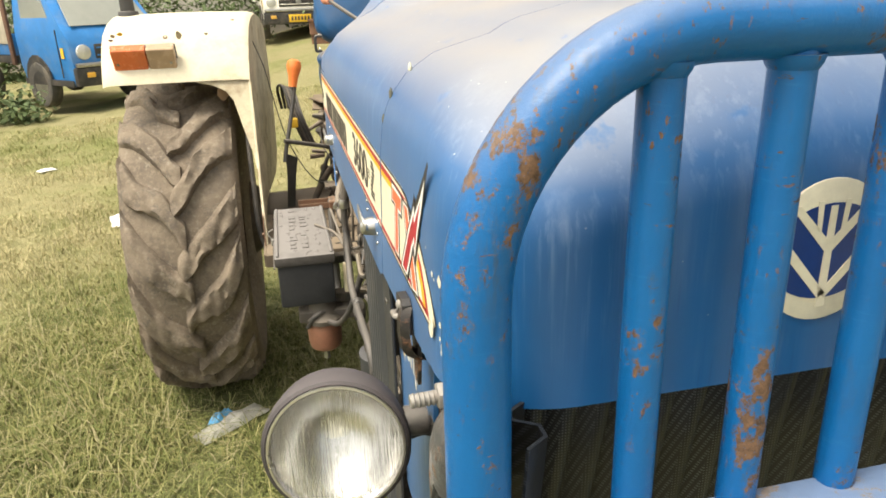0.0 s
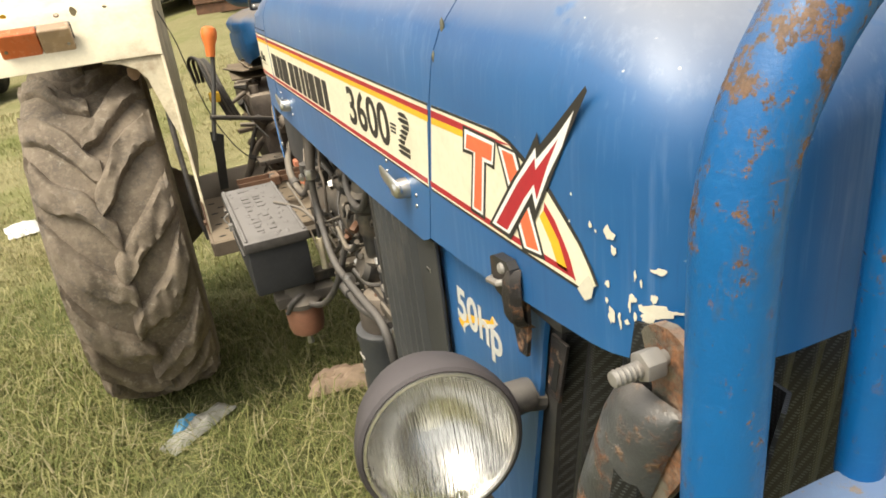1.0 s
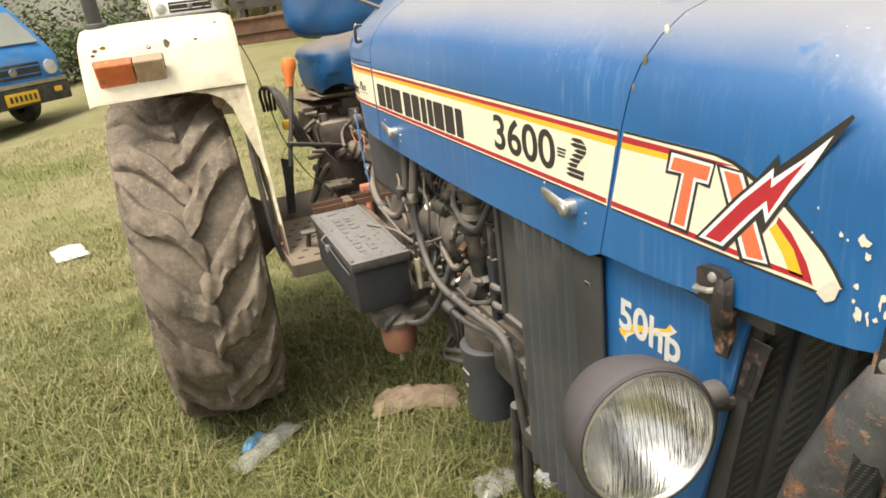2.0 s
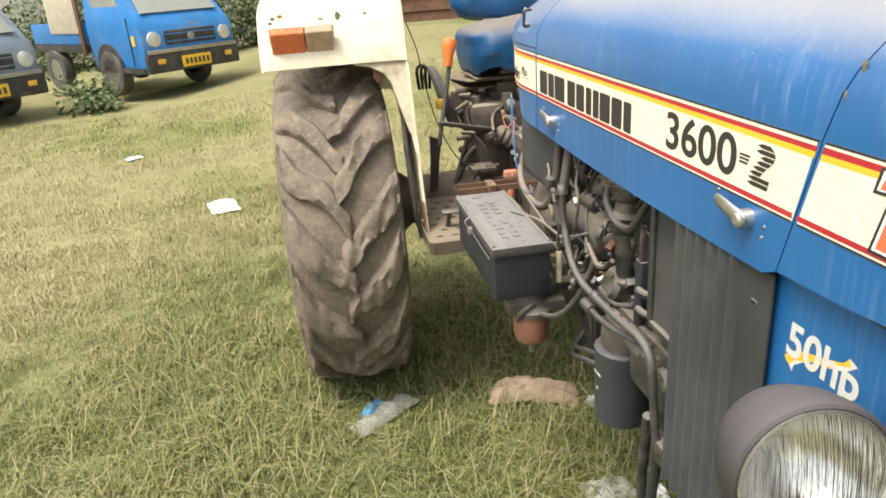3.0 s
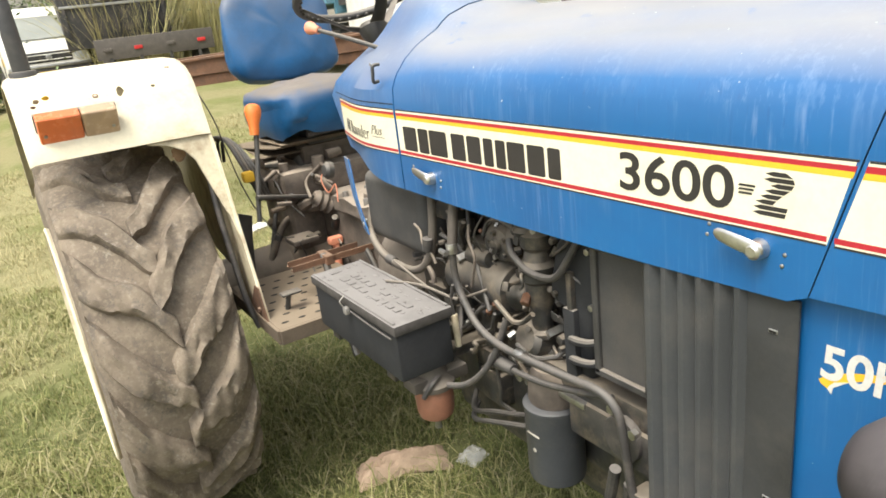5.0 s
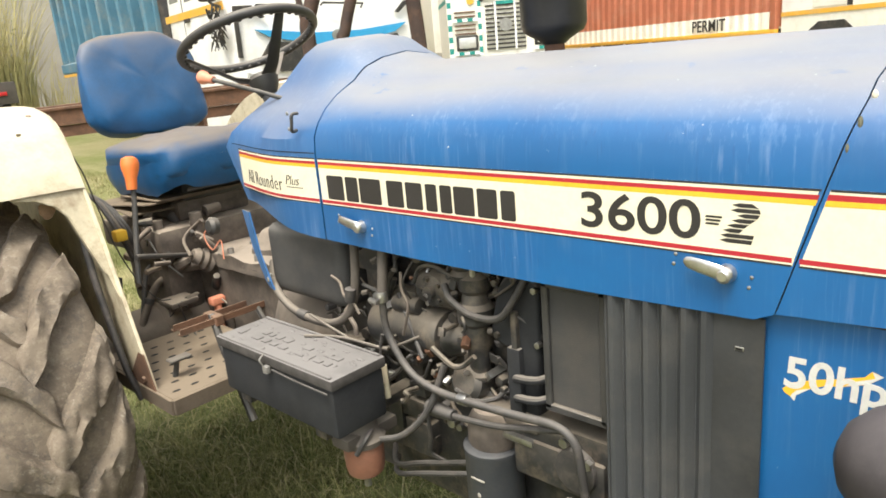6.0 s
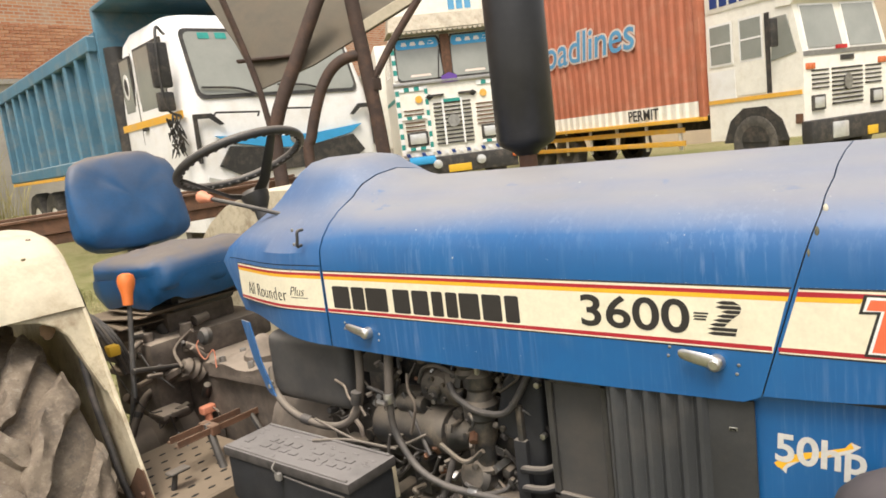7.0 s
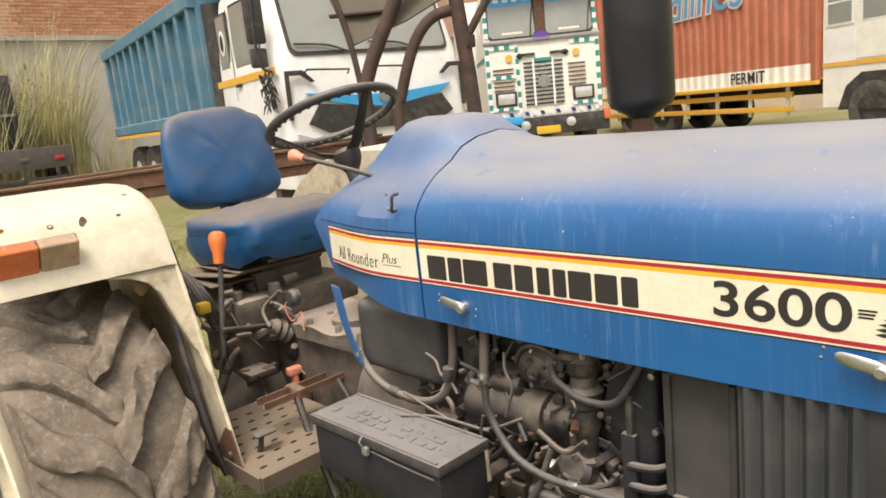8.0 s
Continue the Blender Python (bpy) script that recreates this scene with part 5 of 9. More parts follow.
def mudguard(mx):
    def X(x):
        return 2 * CX - x if mx else x
    x_out, x_in = -0.535, -0.040

    def toe(y):
        """The inner wall runs inward to the rear."""
        return 0.055 * min(max((y - 2.72) / 0.75, 0), 1) * (-1 if mx else 1)

    rows = []
    for y, z in FEN:
        row = []
        for f, dz in ((0, -0.022), (0.02, -0.006), (0.05, 0), (0.35, 0.004), (0.65, 0.004), (0.94, 0.0), (0.985, -0.006), (1, -0.014)):
            k = step3(2.70, 2.80, y)
            row.append(Vector((X(x_out + (x_in - x_out) * f) + toe(y) * f, y, z + dz * (0.25 + 0.75 * k))))
        rows.append(row)
    bm = loft(rows)
    thicken(bm, 0.003)
    fen = part("mudguard", bm, CREAM, tractor, "cream steel mudguard with chips and bolt holes")
    # inner wall, towards the seat
    wall = [(-2.712, 1.276), (-2.695, 1.245), (-2.50, 0.70), (-2.56, 0.66), (-2.80, 0.80), (-3.3, 0.80), (-3.86, 1.02)] + [(-y, z - 0.012) for y, z in FEN[-2:2:-1]]
    m = on_side(X(x_in) + (0.002 if not mx else -0.002), 0)
    bm = prism(wall, 0.003, m)
    bmesh.ops.bisect_plane(bm, geom=bm.verts[:] + bm.edges[:] + bm.faces[:], plane_co=(0, 2.72, 0), plane_no=(0, 1, 0))
    bmesh.ops.bisect_plane(bm, geom=bm.verts[:] + bm.edges[:] + bm.faces[:], plane_co=(0, 3.47, 0), plane_no=(0, 1, 0))
    for v in bm.verts:
        v.co.x += toe(v.co.y)
    part("mudguard_wall", bm, GRIMY, fen, "muddy cream inner mudguard wall")
    # forward flange along the slanted edge of that wall
    a, b = Vector((0, 2.708, 1.272)), Vector((0, 2.500, 0.700))
    n = Vector((0, -(a.z - b.z), a.y - b.y)).normalized()
    def ring(p):
        return [(X(x_in - 0.001), p.y, p.z), (X(x_in - 0.007), p.y + 0.003, p.z), (X(x_in - 0.006), p.y + 0.042, p.z), (X(x_in - 0.001), p.y + 0.042, p.z)]
    part("mudguard_flange", loft([ring(a), ring(a.lerp(b, 0.5)), ring(b)], close_u=True, caps=True), STRIPCREAM, fen)
    part("flange_foot", prism([(-2.493, 0.694), (-2.555, 0.655), (-2.640, 0.735), (-2.565, 0.815), (-2.535, 0.812)], 0.004, on_side(X(x_in - 0.004), 0)), RUST, fen, "rusted foot of the flange")
    part("foot_bolt", cyl((X(x_in - 0.016), 2.555, 0.735), (X(x_in - 0.004), 2.555, 0.735), 0.010, None, 6, 0.001), RUST, fen)
    # web that rounds the corner between the front lip and the inner wall
    web = [(-0.042, 1.274), (-0.225, 1.276), (-0.170, 1.264), (-0.128, 1.242), (-0.102, 1.208), (-0.090, 1.160), (-0.074, 1.100), (-0.058, 1.040), (-0.050, 0.980), (-0.042, 0.950)]
    bm = bmesh.new()
    ra = [bm.verts.new((X(x), 2.716 - (1.272 - z) * 0.364, z)) for x, z in web]
    rb = [bm.verts.new((X(x), 2.722 - (1.272 - z) * 0.364, z)) for x, z in web]
    bm.faces.new(ra)
    bm.faces.new(rb[::-1])
    for k in range(len(web)):
        bm.faces.new((ra[k], ra[(k + 1) % len(web)], rb[(k + 1) % len(web)], rb[k]))
    part("corner_gusset", bm, GRIMY, fen, "muddy cream corner gusset")
    curl = [[Vector((X(x + o), 2.720 - (1.272 - z) * 0.364 + dy, z)) for x, z in web[1:8]] for o, dy in ((0.0, 0.0), (0.004, 0.03), (0.012, 0.07))]
    bm = loft(curl)
    thicken(bm, 0.003)
    part("gusset_flange", bm, GRIMY, fen)
    part("rust_patch", pad_blob((X(-0.140), 2.735, 1.232), 0.020, 0.002, 0.026), OCHRERUST, fen, "rusted hollow behind the gusset")
    part("wall_hose", tube([(X(-0.070), 2.76, 1.26), (X(-0.068), 2.735, 1.16), (X(-0.072), 2.70, 1.02), (X(-0.070), 2.66, 0.88), (X(-0.068), 2.62, 0.76), (X(-0.05), 2.60, 0.66)], 0.010, 10), HOSE, fen, "black hose clipped to the mudguard")
    # front lamp, half amber, half smoky clear
    tilt = math.atan2(1.385 - 1.290, 2.765 - 2.712)
    m0 = Matrix.Translation((0, 2.752, 1.366)) @ Matrix.Rotation(tilt - math.pi / 2, 4, "X").inverted()
    def lens(x0, x1, mat, lab):
        lo, hi = min(X(x0), X(x1)), max(X(x0), X(x1))
        return box((lo, -0.038, -0.054), (hi, 0.0, 0.054), 0.008, 3, m0)
    lamp = part("indicator_lamp", box((min(X(-0.494), X(-0.280)), -0.008, -0.051), (max(X(-0.494), X(-0.280)), 0.004, 0.051), 0.003, 2, m0), BLACK, fen)
    part("amber_lens", lens(-0.491, -0.378, AMBER, ""), AMBER, lamp, "amber plastic lens")
    part("clear_lens", lens(-0.376, -0.283, CLEARLENS, ""), CLEARLENS, lamp, "smoky clear lens")
    for x in (-0.475, -0.300):
        part("lens_screw", cyl(m0 @ Vector((X(x), -0.036, 0.0)), m0 @ Vector((X(x), -0.040, 0.0)), 0.005, None, 8), STEEL, lamp)
    random.seed(6)
    for x, z, w, h, mat in ((-0.262, 0.080, 0.012, 0.018, TANCHIP), (-0.485, 0.070, 0.008, 0.005, RUST), (-0.475, 0.085, 0.010, 0.008, TANCHIP), (-0.45, 0.092, 0.012, 0.008, YELLOW), (-0.17, 0.082, 0.008, 0.005, TANCHIP), (-0.50, -0.062, 0.006, 0.006, RUST), (-0.16, -0.066, 0.010, 0.004, TANCHIP), (-0.09, -0.070, 0.008, 0.004, RUST), (-0.30, -0.075, 0.012, 0.003, TANCHIP)):
        pts = [(X(x) + w * (0.6 + 0.5 * random.random()) * math.cos(a_), z + h * (0.6 + 0.5 * random.random()) * math.sin(a_)) for a_ in [2 * math.pi * k / 9 for k in range(9)]]
        part("paint_chip", prism(pts, 0.0015, m0 @ Matrix.Translation((0, -0.0020 + max(0.0, z) * 0.075, 0)) @ Matrix.Rotation(radians(90), 4, "X")), mat, fen)
    # bolt holes and chips on the top
    for x, y, z, r in ((-0.318, 2.800, 1.4285, 0.009), (-0.085, 2.89, 1.476, 0.008)):
        nrm = Vector((0, -0.6, 0.8)) if y < 2.83 else Vector((0, -0.25, 0.97))
        part("bolt_hole", lathe([(r, 0), (r * 0.9, 0.0022), (r * 0.5, 0.0024), (r * 0.45, 0.0012)], Matrix.Translation((X(x), y, z + 0.001)) @ nrm.to_track_quat("Z", "Y").to_matrix().to_4x4(), 12), RUST, fen)
    return fen


mudguard(False)
mudguard(True)
# stub of a lamp post on the right mudguard
part("mudguard_post", cyl((-0.47, 3.04, 1.485), (-0.475, 3.05, 1.75), 0.026, 0.024, 16, 0.003), BLACK, tractor, "short dark post on the mudguard")
part("post_base", cyl((-0.47, 3.04, 1.492), (-0.47, 3.04, 1.520), 0.040, 0.036, 16, 0.004), BLACK, tractor)

# ---- tool box, step, levers, seat, steering ----
def toolbox():
    tb = part("tool_box", box((0.010, 1.742, 0.790), (0.150, 2.185, 0.905), 0.008, 2), PLASTIC, tractor, "black moulded tool box")
    part("box_lid", box((0.004, 1.735, 0.905), (0.156, 2.193, 0.930), 0.006, 2), LID, tb, "lid thick with pale dust")
    random.seed(3)
    # raised blocks and worn ridges on the lid, in two rows
    for row_x, n in ((0.058, 11), (0.088, 9)):
        y = 1.80
        for k in range(n):
            w = random.uniform(0.014, 0.030)
            if random.random() < 0.85:
                part("lid_ridge", box((row_x - 0.011, y, 0.929), (row_x + 0.009 * random.uniform(0.3, 1), y + w, 0.9325), 0.001, 1), LID, tb)
            y += w + random.uniform(0.006, 0.014)
    for lo, hi in (((0.008, 1.745, 0.929), (0.016, 2.185, 0.934)), ((0.144, 1.745, 0.929), (0.152, 2.185, 0.934))):
        part("lid_rim", box(lo, hi, 0.002, 1), LID, tb)
    for k in range(34):
        x, y = random.uniform(0.022, 0.138), random.uniform(1.755, 2.175)
        part("lid_flake", pad_blob((x, y, 0.930), random.uniform(0.003, 0.008), random.uniform(0.004, 0.014), 0.0022), LID, tb)
    part("lid_latch", box((-0.006, 1.960, 0.890), (0.006, 1.978, 0.908), 0.003), BOLT, tb)
    part("latch_hook", tube([(-0.006, 1.97, 0.91), (-0.012, 1.972, 0.925), (0.002, 1.975, 0.935)], 0.002, 6), BOLT, tb)
    part("lid_cord", tube([(0.002, 1.75, 0.898), (0.001, 1.85, 0.899), (0.001, 1.95, 0.903)], 0.002, 6), HOSE, tb)
    part("box_carrier", box((0.02, 1.80, 0.765), (0.30, 1.84, 0.790), 0.003), ENGINE, tractor)
    part("box_carrier", box((0.02, 2.10, 0.765), (0.30, 2.14, 0.790), 0.003), ENGINE, tractor)


toolbox()


def step_plate():
    st = part("step_plate", box((-0.045, 2.405, 0.700), (0.340, 2.90, 0.712), 0.003, 1), STEP, tractor, "perforated step plate, trodden and dusty")
    for i in range(6):
        for j in range(7):
            x, y = -0.01 + i * 0.055 + (0.027 if j % 2 else 0), 2.45 + j * 0.062
            oval = [(0.0125 * math.cos(q), 0.0060 * math.sin(q)) for q in [2 * math.pi * k / 10 for k in range(10)]]
            part("step_hole", prism(oval, 0.0012, Matrix.Translation((x, y, 0.7115))), HOLE, st)
    part("step_edge", box((-0.045, 2.397, 0.665), (0.340, 2.407, 0.711), 0.002, 1), STEP, st)
    part("step_edge", box((-0.052, 2.405, 0.665), (-0.044, 2.90, 0.711), 0.002, 1), STEP, st)
    part("heel_pin", cyl((0.035, 2.545, 0.712), (0.045, 2.535, 0.770), 0.009, 0.007, 10), BLACK, st)
    part("heel_tread", box((0.015, 2.510, 0.765), (0.080, 2.545, 0.774), 0.003, 1, None), BLACK, st)
    part("step_arm", box((0.05, 2.55, 0.62), (0.34, 2.62, 0.70), 0.01), GEARDUST, tractor)
    part("step_arm", box((0.20, 2.75, 0.60), (0.34, 2.83, 0.70), 0.01), GEARDUST, tractor)


step_plate()

def lever(pts, r, knob_at, knob_r, mat, name, label, kl=0.06):
    lv = part(name, tube(pts, r, 10), BLACK, tractor, label)
    d = (Vector(pts[-1]) - Vector(pts[-2])).normalized()
    m = Matrix.Translation(knob_at) @ d.to_track_quat("Z", "Y").to_matrix().to_4x4()
    part("knob", lathe([(knob_r * 0.55, -kl), (knob_r * 0.65, -kl * 0.5), (knob_r * 0.95, -kl * 0.1), (knob_r, kl * 0.12), (knob_r * 0.85, kl * 0.32), (knob_r * 0.4, kl * 0.42)], m, 18), mat, lv, "")
    return lv


lever([(0.052, 2.712, 0.965), (0.062, 2.722, 1.015), (0.084, 2.742, 1.10), (0.108, 2.762, 1.20), (0.121, 2.772, 1.28)], 0.0080, (0.120, 2.771, 1.305), 0.027, ORANGE, "gear_lever", "lever with a bright orange knob", 0.07)
lever([(0.335, 2.18, 1.46), (0.28, 2.32, 1.505), (0.240, 2.455, 1.540)], 0.006, (0.238, 2.462, 1.542), 0.019, PINK, "throttle_lever", "thin lever with a faded orange knob", 0.035)
short_lever = part("short_lever", cyl((0.345, 2.832, 0.66), (0.345, 2.826, 0.785), 0.015, 0.013, 14, 0.003), PINK, tractor, "short faded orange lever with a T top")
part("knob", box((0.318, 2.810, 0.782), (0.372, 2.842, 0.812), 0.010, 3), PINK, short_lever)
part("lever_bar", prism([(0.056, 0.945), (0.104, 0.925), (0.090, 0.85), (0.074, 0.715), (0.042, 0.715), (0.054, 0.85)], 0.008, Matrix.Translation((0, 2.98, 0)) @ Matrix.Rotation(radians(90), 4, "X")), BLACK, tractor, "flat black lever bar")
part("cross_shaft", tube([(0.058, 2.708, 1.045), (0.080, 2.72, 1.040), (0.20, 2.80, 1.000), (0.290, 2.86, 0.970), (0.325, 2.875, 0.952)], 0.0085, 10), BLACK, tractor)
part("brake_pipe", tube([(0.14, 3.03, 0.66), (0.185, 3.055, 0.78), (0.225, 3.085, 0.875), (0.246, 3.09, 0.903), (0.275, 3.05, 0.922), (0.335, 2.88, 0.940)], 0.0085, 10), HOSE, tractor)
hose_low = part("suction_hose", tube([(0.13, 3.03, 0.66), (0.166, 3.035, 0.735), (0.205, 3.035, 0.805), (0.241, 3.025, 0.856), (0.290, 2.98, 0.890), (0.339, 2.86, 0.928)], 0.0135, 12), GEARDUST, tractor, "dusty bent rubber hose")
part("hose_clamp", cyl((0.282, 2.988, 0.885), (0.296, 2.972, 0.893), 0.0165, None, 14, 0.002), STEEL, hose_low)
part("hose_clamp", cyl((0.196, 3.036, 0.790), (0.206, 3.036, 0.808), 0.0160, None, 14, 0.002), HOSE, hose_low)
part("lever_boot", lathe([(0.045, 0), (0.036, 0.012), (0.040, 0.024), (0.030, 0.036), (0.033, 0.048), (0.018, 0.065)], Matrix.Translation((0.362, 2.865, 0.930)) @ Matrix.Rotation(radians(-60), 4, "Y"), 18), GEARDUST, tractor)
for dy, dz in ((0.0, 0.0), (0.042, 0.006)):
    bm = add(box((0.084, 2.570 + dy, 0.812 + dz), (0.378 - dy, 2.592 + dy, 0.816 + dz), 0.001, 1), box((0.084, 2.570 + dy, 0.816 + dz), (0.378 - dy, 2.574 + dy, 0.833 + dz), 0.001, 1))
    part("pedal_bar", bm, RUST, tractor, "rusty angle-iron cross bar")
part("bar_tie", box((0.195, 2.560, 0.806), (0.225, 2.638, 0.838), 0.003, 1), RUST, tractor)
part("pedal_arm", tube([(0.205, 2.60, 0.835), (0.200, 2.575, 0.80), (0.198, 2.535, 0.71), (0.196, 2.475, 0.61), (0.194, 2.43, 0.53)], 0.0125, 8), BLACK, tractor)
part("pedal_arm", tube([(0.35, 2.58, 0.82), (0.355, 2.53, 0.75), (0.36, 2.48, 0.66)], 0.010, 8), BLACK, tractor)
part("foot_pedal", box((0.20, 2.86, 0.80), (0.30, 2.96, 0.82), 0.006), GEARDUST, tractor)
bm = box((0.34, 2.36, 0.93), (0.60, 2.76, 0.975), 0.0)
bmesh.ops.subdivide_edges(bm, edges=bm.edges[:], cuts=9, use_grid_fill=True)
for v in bm.verts:
    v.co.z += 0.018 * noise.noise((v.co.x * 16, v.co.y * 16, 3.0)) if v.co.z > 0.95 else 0
    v.co.x += 0.010 * noise.noise((v.co.y * 13, v.co.z * 20, 7.0))
    v.co.y += 0.012 * noise.noise((v.co.x * 13, v.co.z * 20, 1.0))
part("gear_housing", bm, GEARDUST, tractor, "dusty top of the gear housing", smooth=60)
for x, y in ((0.37, 2.40), (0.37, 2.56), (0.37, 2.72), (0.46, 2.39), (0.46, 2.73)):
    part("housing_bolt", cyl((x, y, 0.965), (x, y, 0.992), 0.011, None, 6, 0.002), BOLT, tractor)
part("housing_boss", lathe([(0.07, 0), (0.066, 0.025), (0.045, 0.045), (0.030, 0.075), (0.012, 0.085)], Matrix.Translation((0.455, 2.60, 0.97)), 20), GEARDUST, tractor)
part("valve_block", box((0.34, 2.98, 1.06), (0.62, 3.20, 1.13), 0.012), GEARDUST, tractor)
part("valve_stem", cyl((0.25, 2.96, 0.98), (0.25, 2.96, 1.09), 0.020, 0.018, 14, 0.003), GEARDUST, tractor)
part("valve_stem", cyl((0.36, 2.90, 1.00), (0.36, 2.90, 1.10), 0.026, 0.022, 14, 0.003), GEARDUST, tractor)
part("horn", lathe([(0.0, 0), (0.028, 0.002), (0.030, 0.02), (0.02, 0.03)], Matrix.Translation((0.335, 2.72, 1.075)) @ Matrix.Rotation(radians(-80), 4, "Y"), 18), BLACK, tractor)
part("loose_wire", tube([(0.318, 2.72, 1.085), (0.30, 2.745, 1.05), (0.312, 2.73, 1.00), (0.33, 2.70, 1.03), (0.325, 2.69, 0.97)], 0.0022, 6), PINK, tractor, "thin pink wire")
for i, dy in enumerate((0, 0.03, 0.06, 0.09)):
    part("hydraulic_hose", tube([(0.06 + dy * 0.5, 3.20, 1.10), (0.05 + dy * 0.6, 3.14, 1.19), (0.075 + dy * 0.5, 3.02, 1.205 - dy * 0.4), (0.10 + dy * 0.4, 2.93, 1.10), (0.14 + dy * 0.4, 2.94, 0.98)], 0.0065, 10), random.choice((HOSE, HOSE, HOSE_BROWN)), tractor, "black hydraulic hose")
part("yellow_coupling", box((0.080, 2.885, 1.062), (0.118, 2.925, 1.098), 0.008), YELLOW, tractor, "yellow hose cap")
part("hanging_wire", tube([(-0.02, 2.86, 1.40), (0.012, 2.85, 1.30), (0.030, 2.85, 1.20), (0.062, 2.85, 1.05), (0.110, 2.86, 0.93), (0.165, 2.87, 0.85), (0.215, 2.89, 0.83)], 0.0022, 6), HOSE, tractor, "thin black wire hanging from the mudguard")
# sheet-metal shelf under the seat
for k, (x0, x1, y0, y1, z) in enumerate(((0.20, 0.72, 2.95, 3.30, 1.135), (0.24, 0.70, 2.92, 3.2, 1.155), (0.19, 0.6, 2.99, 3.3, 1.115))):
    part("seat_base_plate", box((x0, y0, z), (x1, y1, z + 0.006), 0.002, 1, Matrix.Translation((0.45, 3.1, z)) @ Matrix.Rotation(radians(4 * k - 4), 4, "X") @ Matrix.Rotation(radians(6 - 5 * k), 4, "Z") @ Matrix.Translation((-0.45, -3.1, -z))), STEP, tractor)

random.seed(14)
for k in range(34):
    c = Vector((random.uniform(0.20, 0.42), random.uniform(2.80, 3.25), random.uniform(0.78, 1.10)))
    r = random.uniform(0.008, 0.022)
    dd = Vector((random.uniform(-1, 1), random.uniform(-1, 0.2), random.uniform(-0.5, 1))).normalized()
    part("axle_fitting", cyl(c - dd * r, c + dd * random.uniform(0.02, 0.06), r, r * random.uniform(0.5, 1), random.choice((6, 12)), 0.002), random.choice((GEARDUST, ENGINE, GEARDUST, HOSE, STEP)), tractor)
for k in range(7):
    p = [Vector((random.uniform(0.20, 0.34), random.uniform(2.75, 3.15), random.uniform(0.76, 1.08)))]
    for j in range(3):
        p.append(p[-1] + Vector((random.uniform(-0.03, 0.06), random.uniform(-0.09, 0.07), random.uniform(-0.08, 0.08))))
    part("control_rod", tube(p, random.choice((0.003, 0.005, 0.006)), 7, 4), random.choice((HOSE, ENGINE, GEARDUST)), tractor)
part("axle_housing_side", box((0.25, 2.96, 0.74), (0.38, 3.28, 0.95), 0.03), GEARDUST, tractor)

# ---- seat ----
def pad(cx, cy, cz, sx, sy, sz, bulge, m=None, seed=1, crease=0.006, e=0.32, taper=0.0):
    """A rounded cushion: a superellipsoid with soft creases."""
    bm = bmesh.new()
    nu, nv = 40, 22
    rows = []
    def se(c, p):
        return math.copysign(abs(c) ** p, c)
    for j in range(nv + 1):
        v = -math.pi / 2 + math.pi * j / nv
        row = []
        for i in range(nu):
            u = 2 * math.pi * i / nu
            x = se(math.cos(v), 0.45) * se(math.cos(u), e) * sx / 2
            y = se(math.cos(v), 0.45) * se(math.sin(u), e) * sy / 2
            z = se(math.sin(v), 0.55) * sz / 2
            z += bulge * (1 - (2 * x / sx) ** 2) * (1 - (2 * y / sy) ** 2) * (1 if z > 0 else 0)
            d = crease * noise.noise((x * 9 + seed, y * 9, z * 14)) + crease * 0.5 * noise.noise((x * 28, y * 28 + seed, z * 40))
            fold = math.sin(22 * x + 5 * noise.noise((x * 3, y * 3, seed))) * max(0.0, -z / sz)
            d += crease * 0.35 * fold
            x *= 1 - taper * y / sy
            p = Vector((x, y, z))
            p += p.normalized() * d if p.length > 0 else Vector()
            row.append(p)
        rows.append(row)
    bm = loft(rows, close_u=True)
    bmesh.ops.remove_doubles(bm, verts=bm.verts, dist=1e-4)
    mm = Matrix.Translation((cx, cy, cz))
    if m is not None:
        mm = mm @ m
    bmesh.ops.transform(bm, matrix=mm, verts=bm.verts)
    return bm


seat = part("seat_cushion", pad(0.472, 3.08, 1.270, 0.47, 0.50, 0.165, 0.012, Matrix.Rotation(radians(-4), 4, "X"), 1, 0.028), SEATBLUE, tractor, "blue vinyl seat cushion, grey with dust on top", smooth=60)
part("seat_backrest", pad(0.472, 3.36, 1.535, 0.45, 0.38, 0.11, 0.01, Matrix.Rotation(radians(78), 4, "X"), 4, 0.015, 0.50, 0.16), SEATBLUE, tractor, "blue vinyl backrest", smooth=60)
rows = []
for k, (zz, kk) in enumerate(((1.275, 1.012), (1.250, 1.022), (1.225, 1.012), (1.205, 0.985), (1.190, 0.955))):
    row = []
    for n in range(72):
        u = 2 * math.pi * n / 72
        cu, su = math.cos(u), math.sin(u)
        ex, ey = math.copysign(abs(cu) ** 0.32, cu) * 0.235, math.copysign(abs(su) ** 0.32, su) * 0.25
        sag = 0.030 * noise.noise((ex * 7, ey * 7, 4.0)) + 0.016 * noise.noise((ex * 22, ey * 22, 8.0))
        pull = 1 + (0.035 * noise.noise((ex * 24, ey * 24, zz * 18)) + 0.02 * math.sin(34 * (ex + ey))) * k / 4
        row.append(Vector((0.472 + ex * kk * pull, 3.08 + ey * kk * pull, zz + (ey * -0.07) + (sag - 0.012) * k / 4)))
    rows.append(row)
bm = loft(rows, close_u=True)
thicken(bm, 0.003)
part("seat_cover_skirt", bm, SEATBLUE, seat, "loose wrinkled edge of the vinyl cover", smooth=70)
part("seat_pan", box((CX - 0.20, 2.90, 1.20), (CX + 0.20, 3.30, 1.225), 0.01), BLACK, tractor)
part("seat_spring", box((CX - 0.13, 2.96, 1.13), (CX + 0.13, 3.24, 1.205), 0.015), BLACK, tractor)
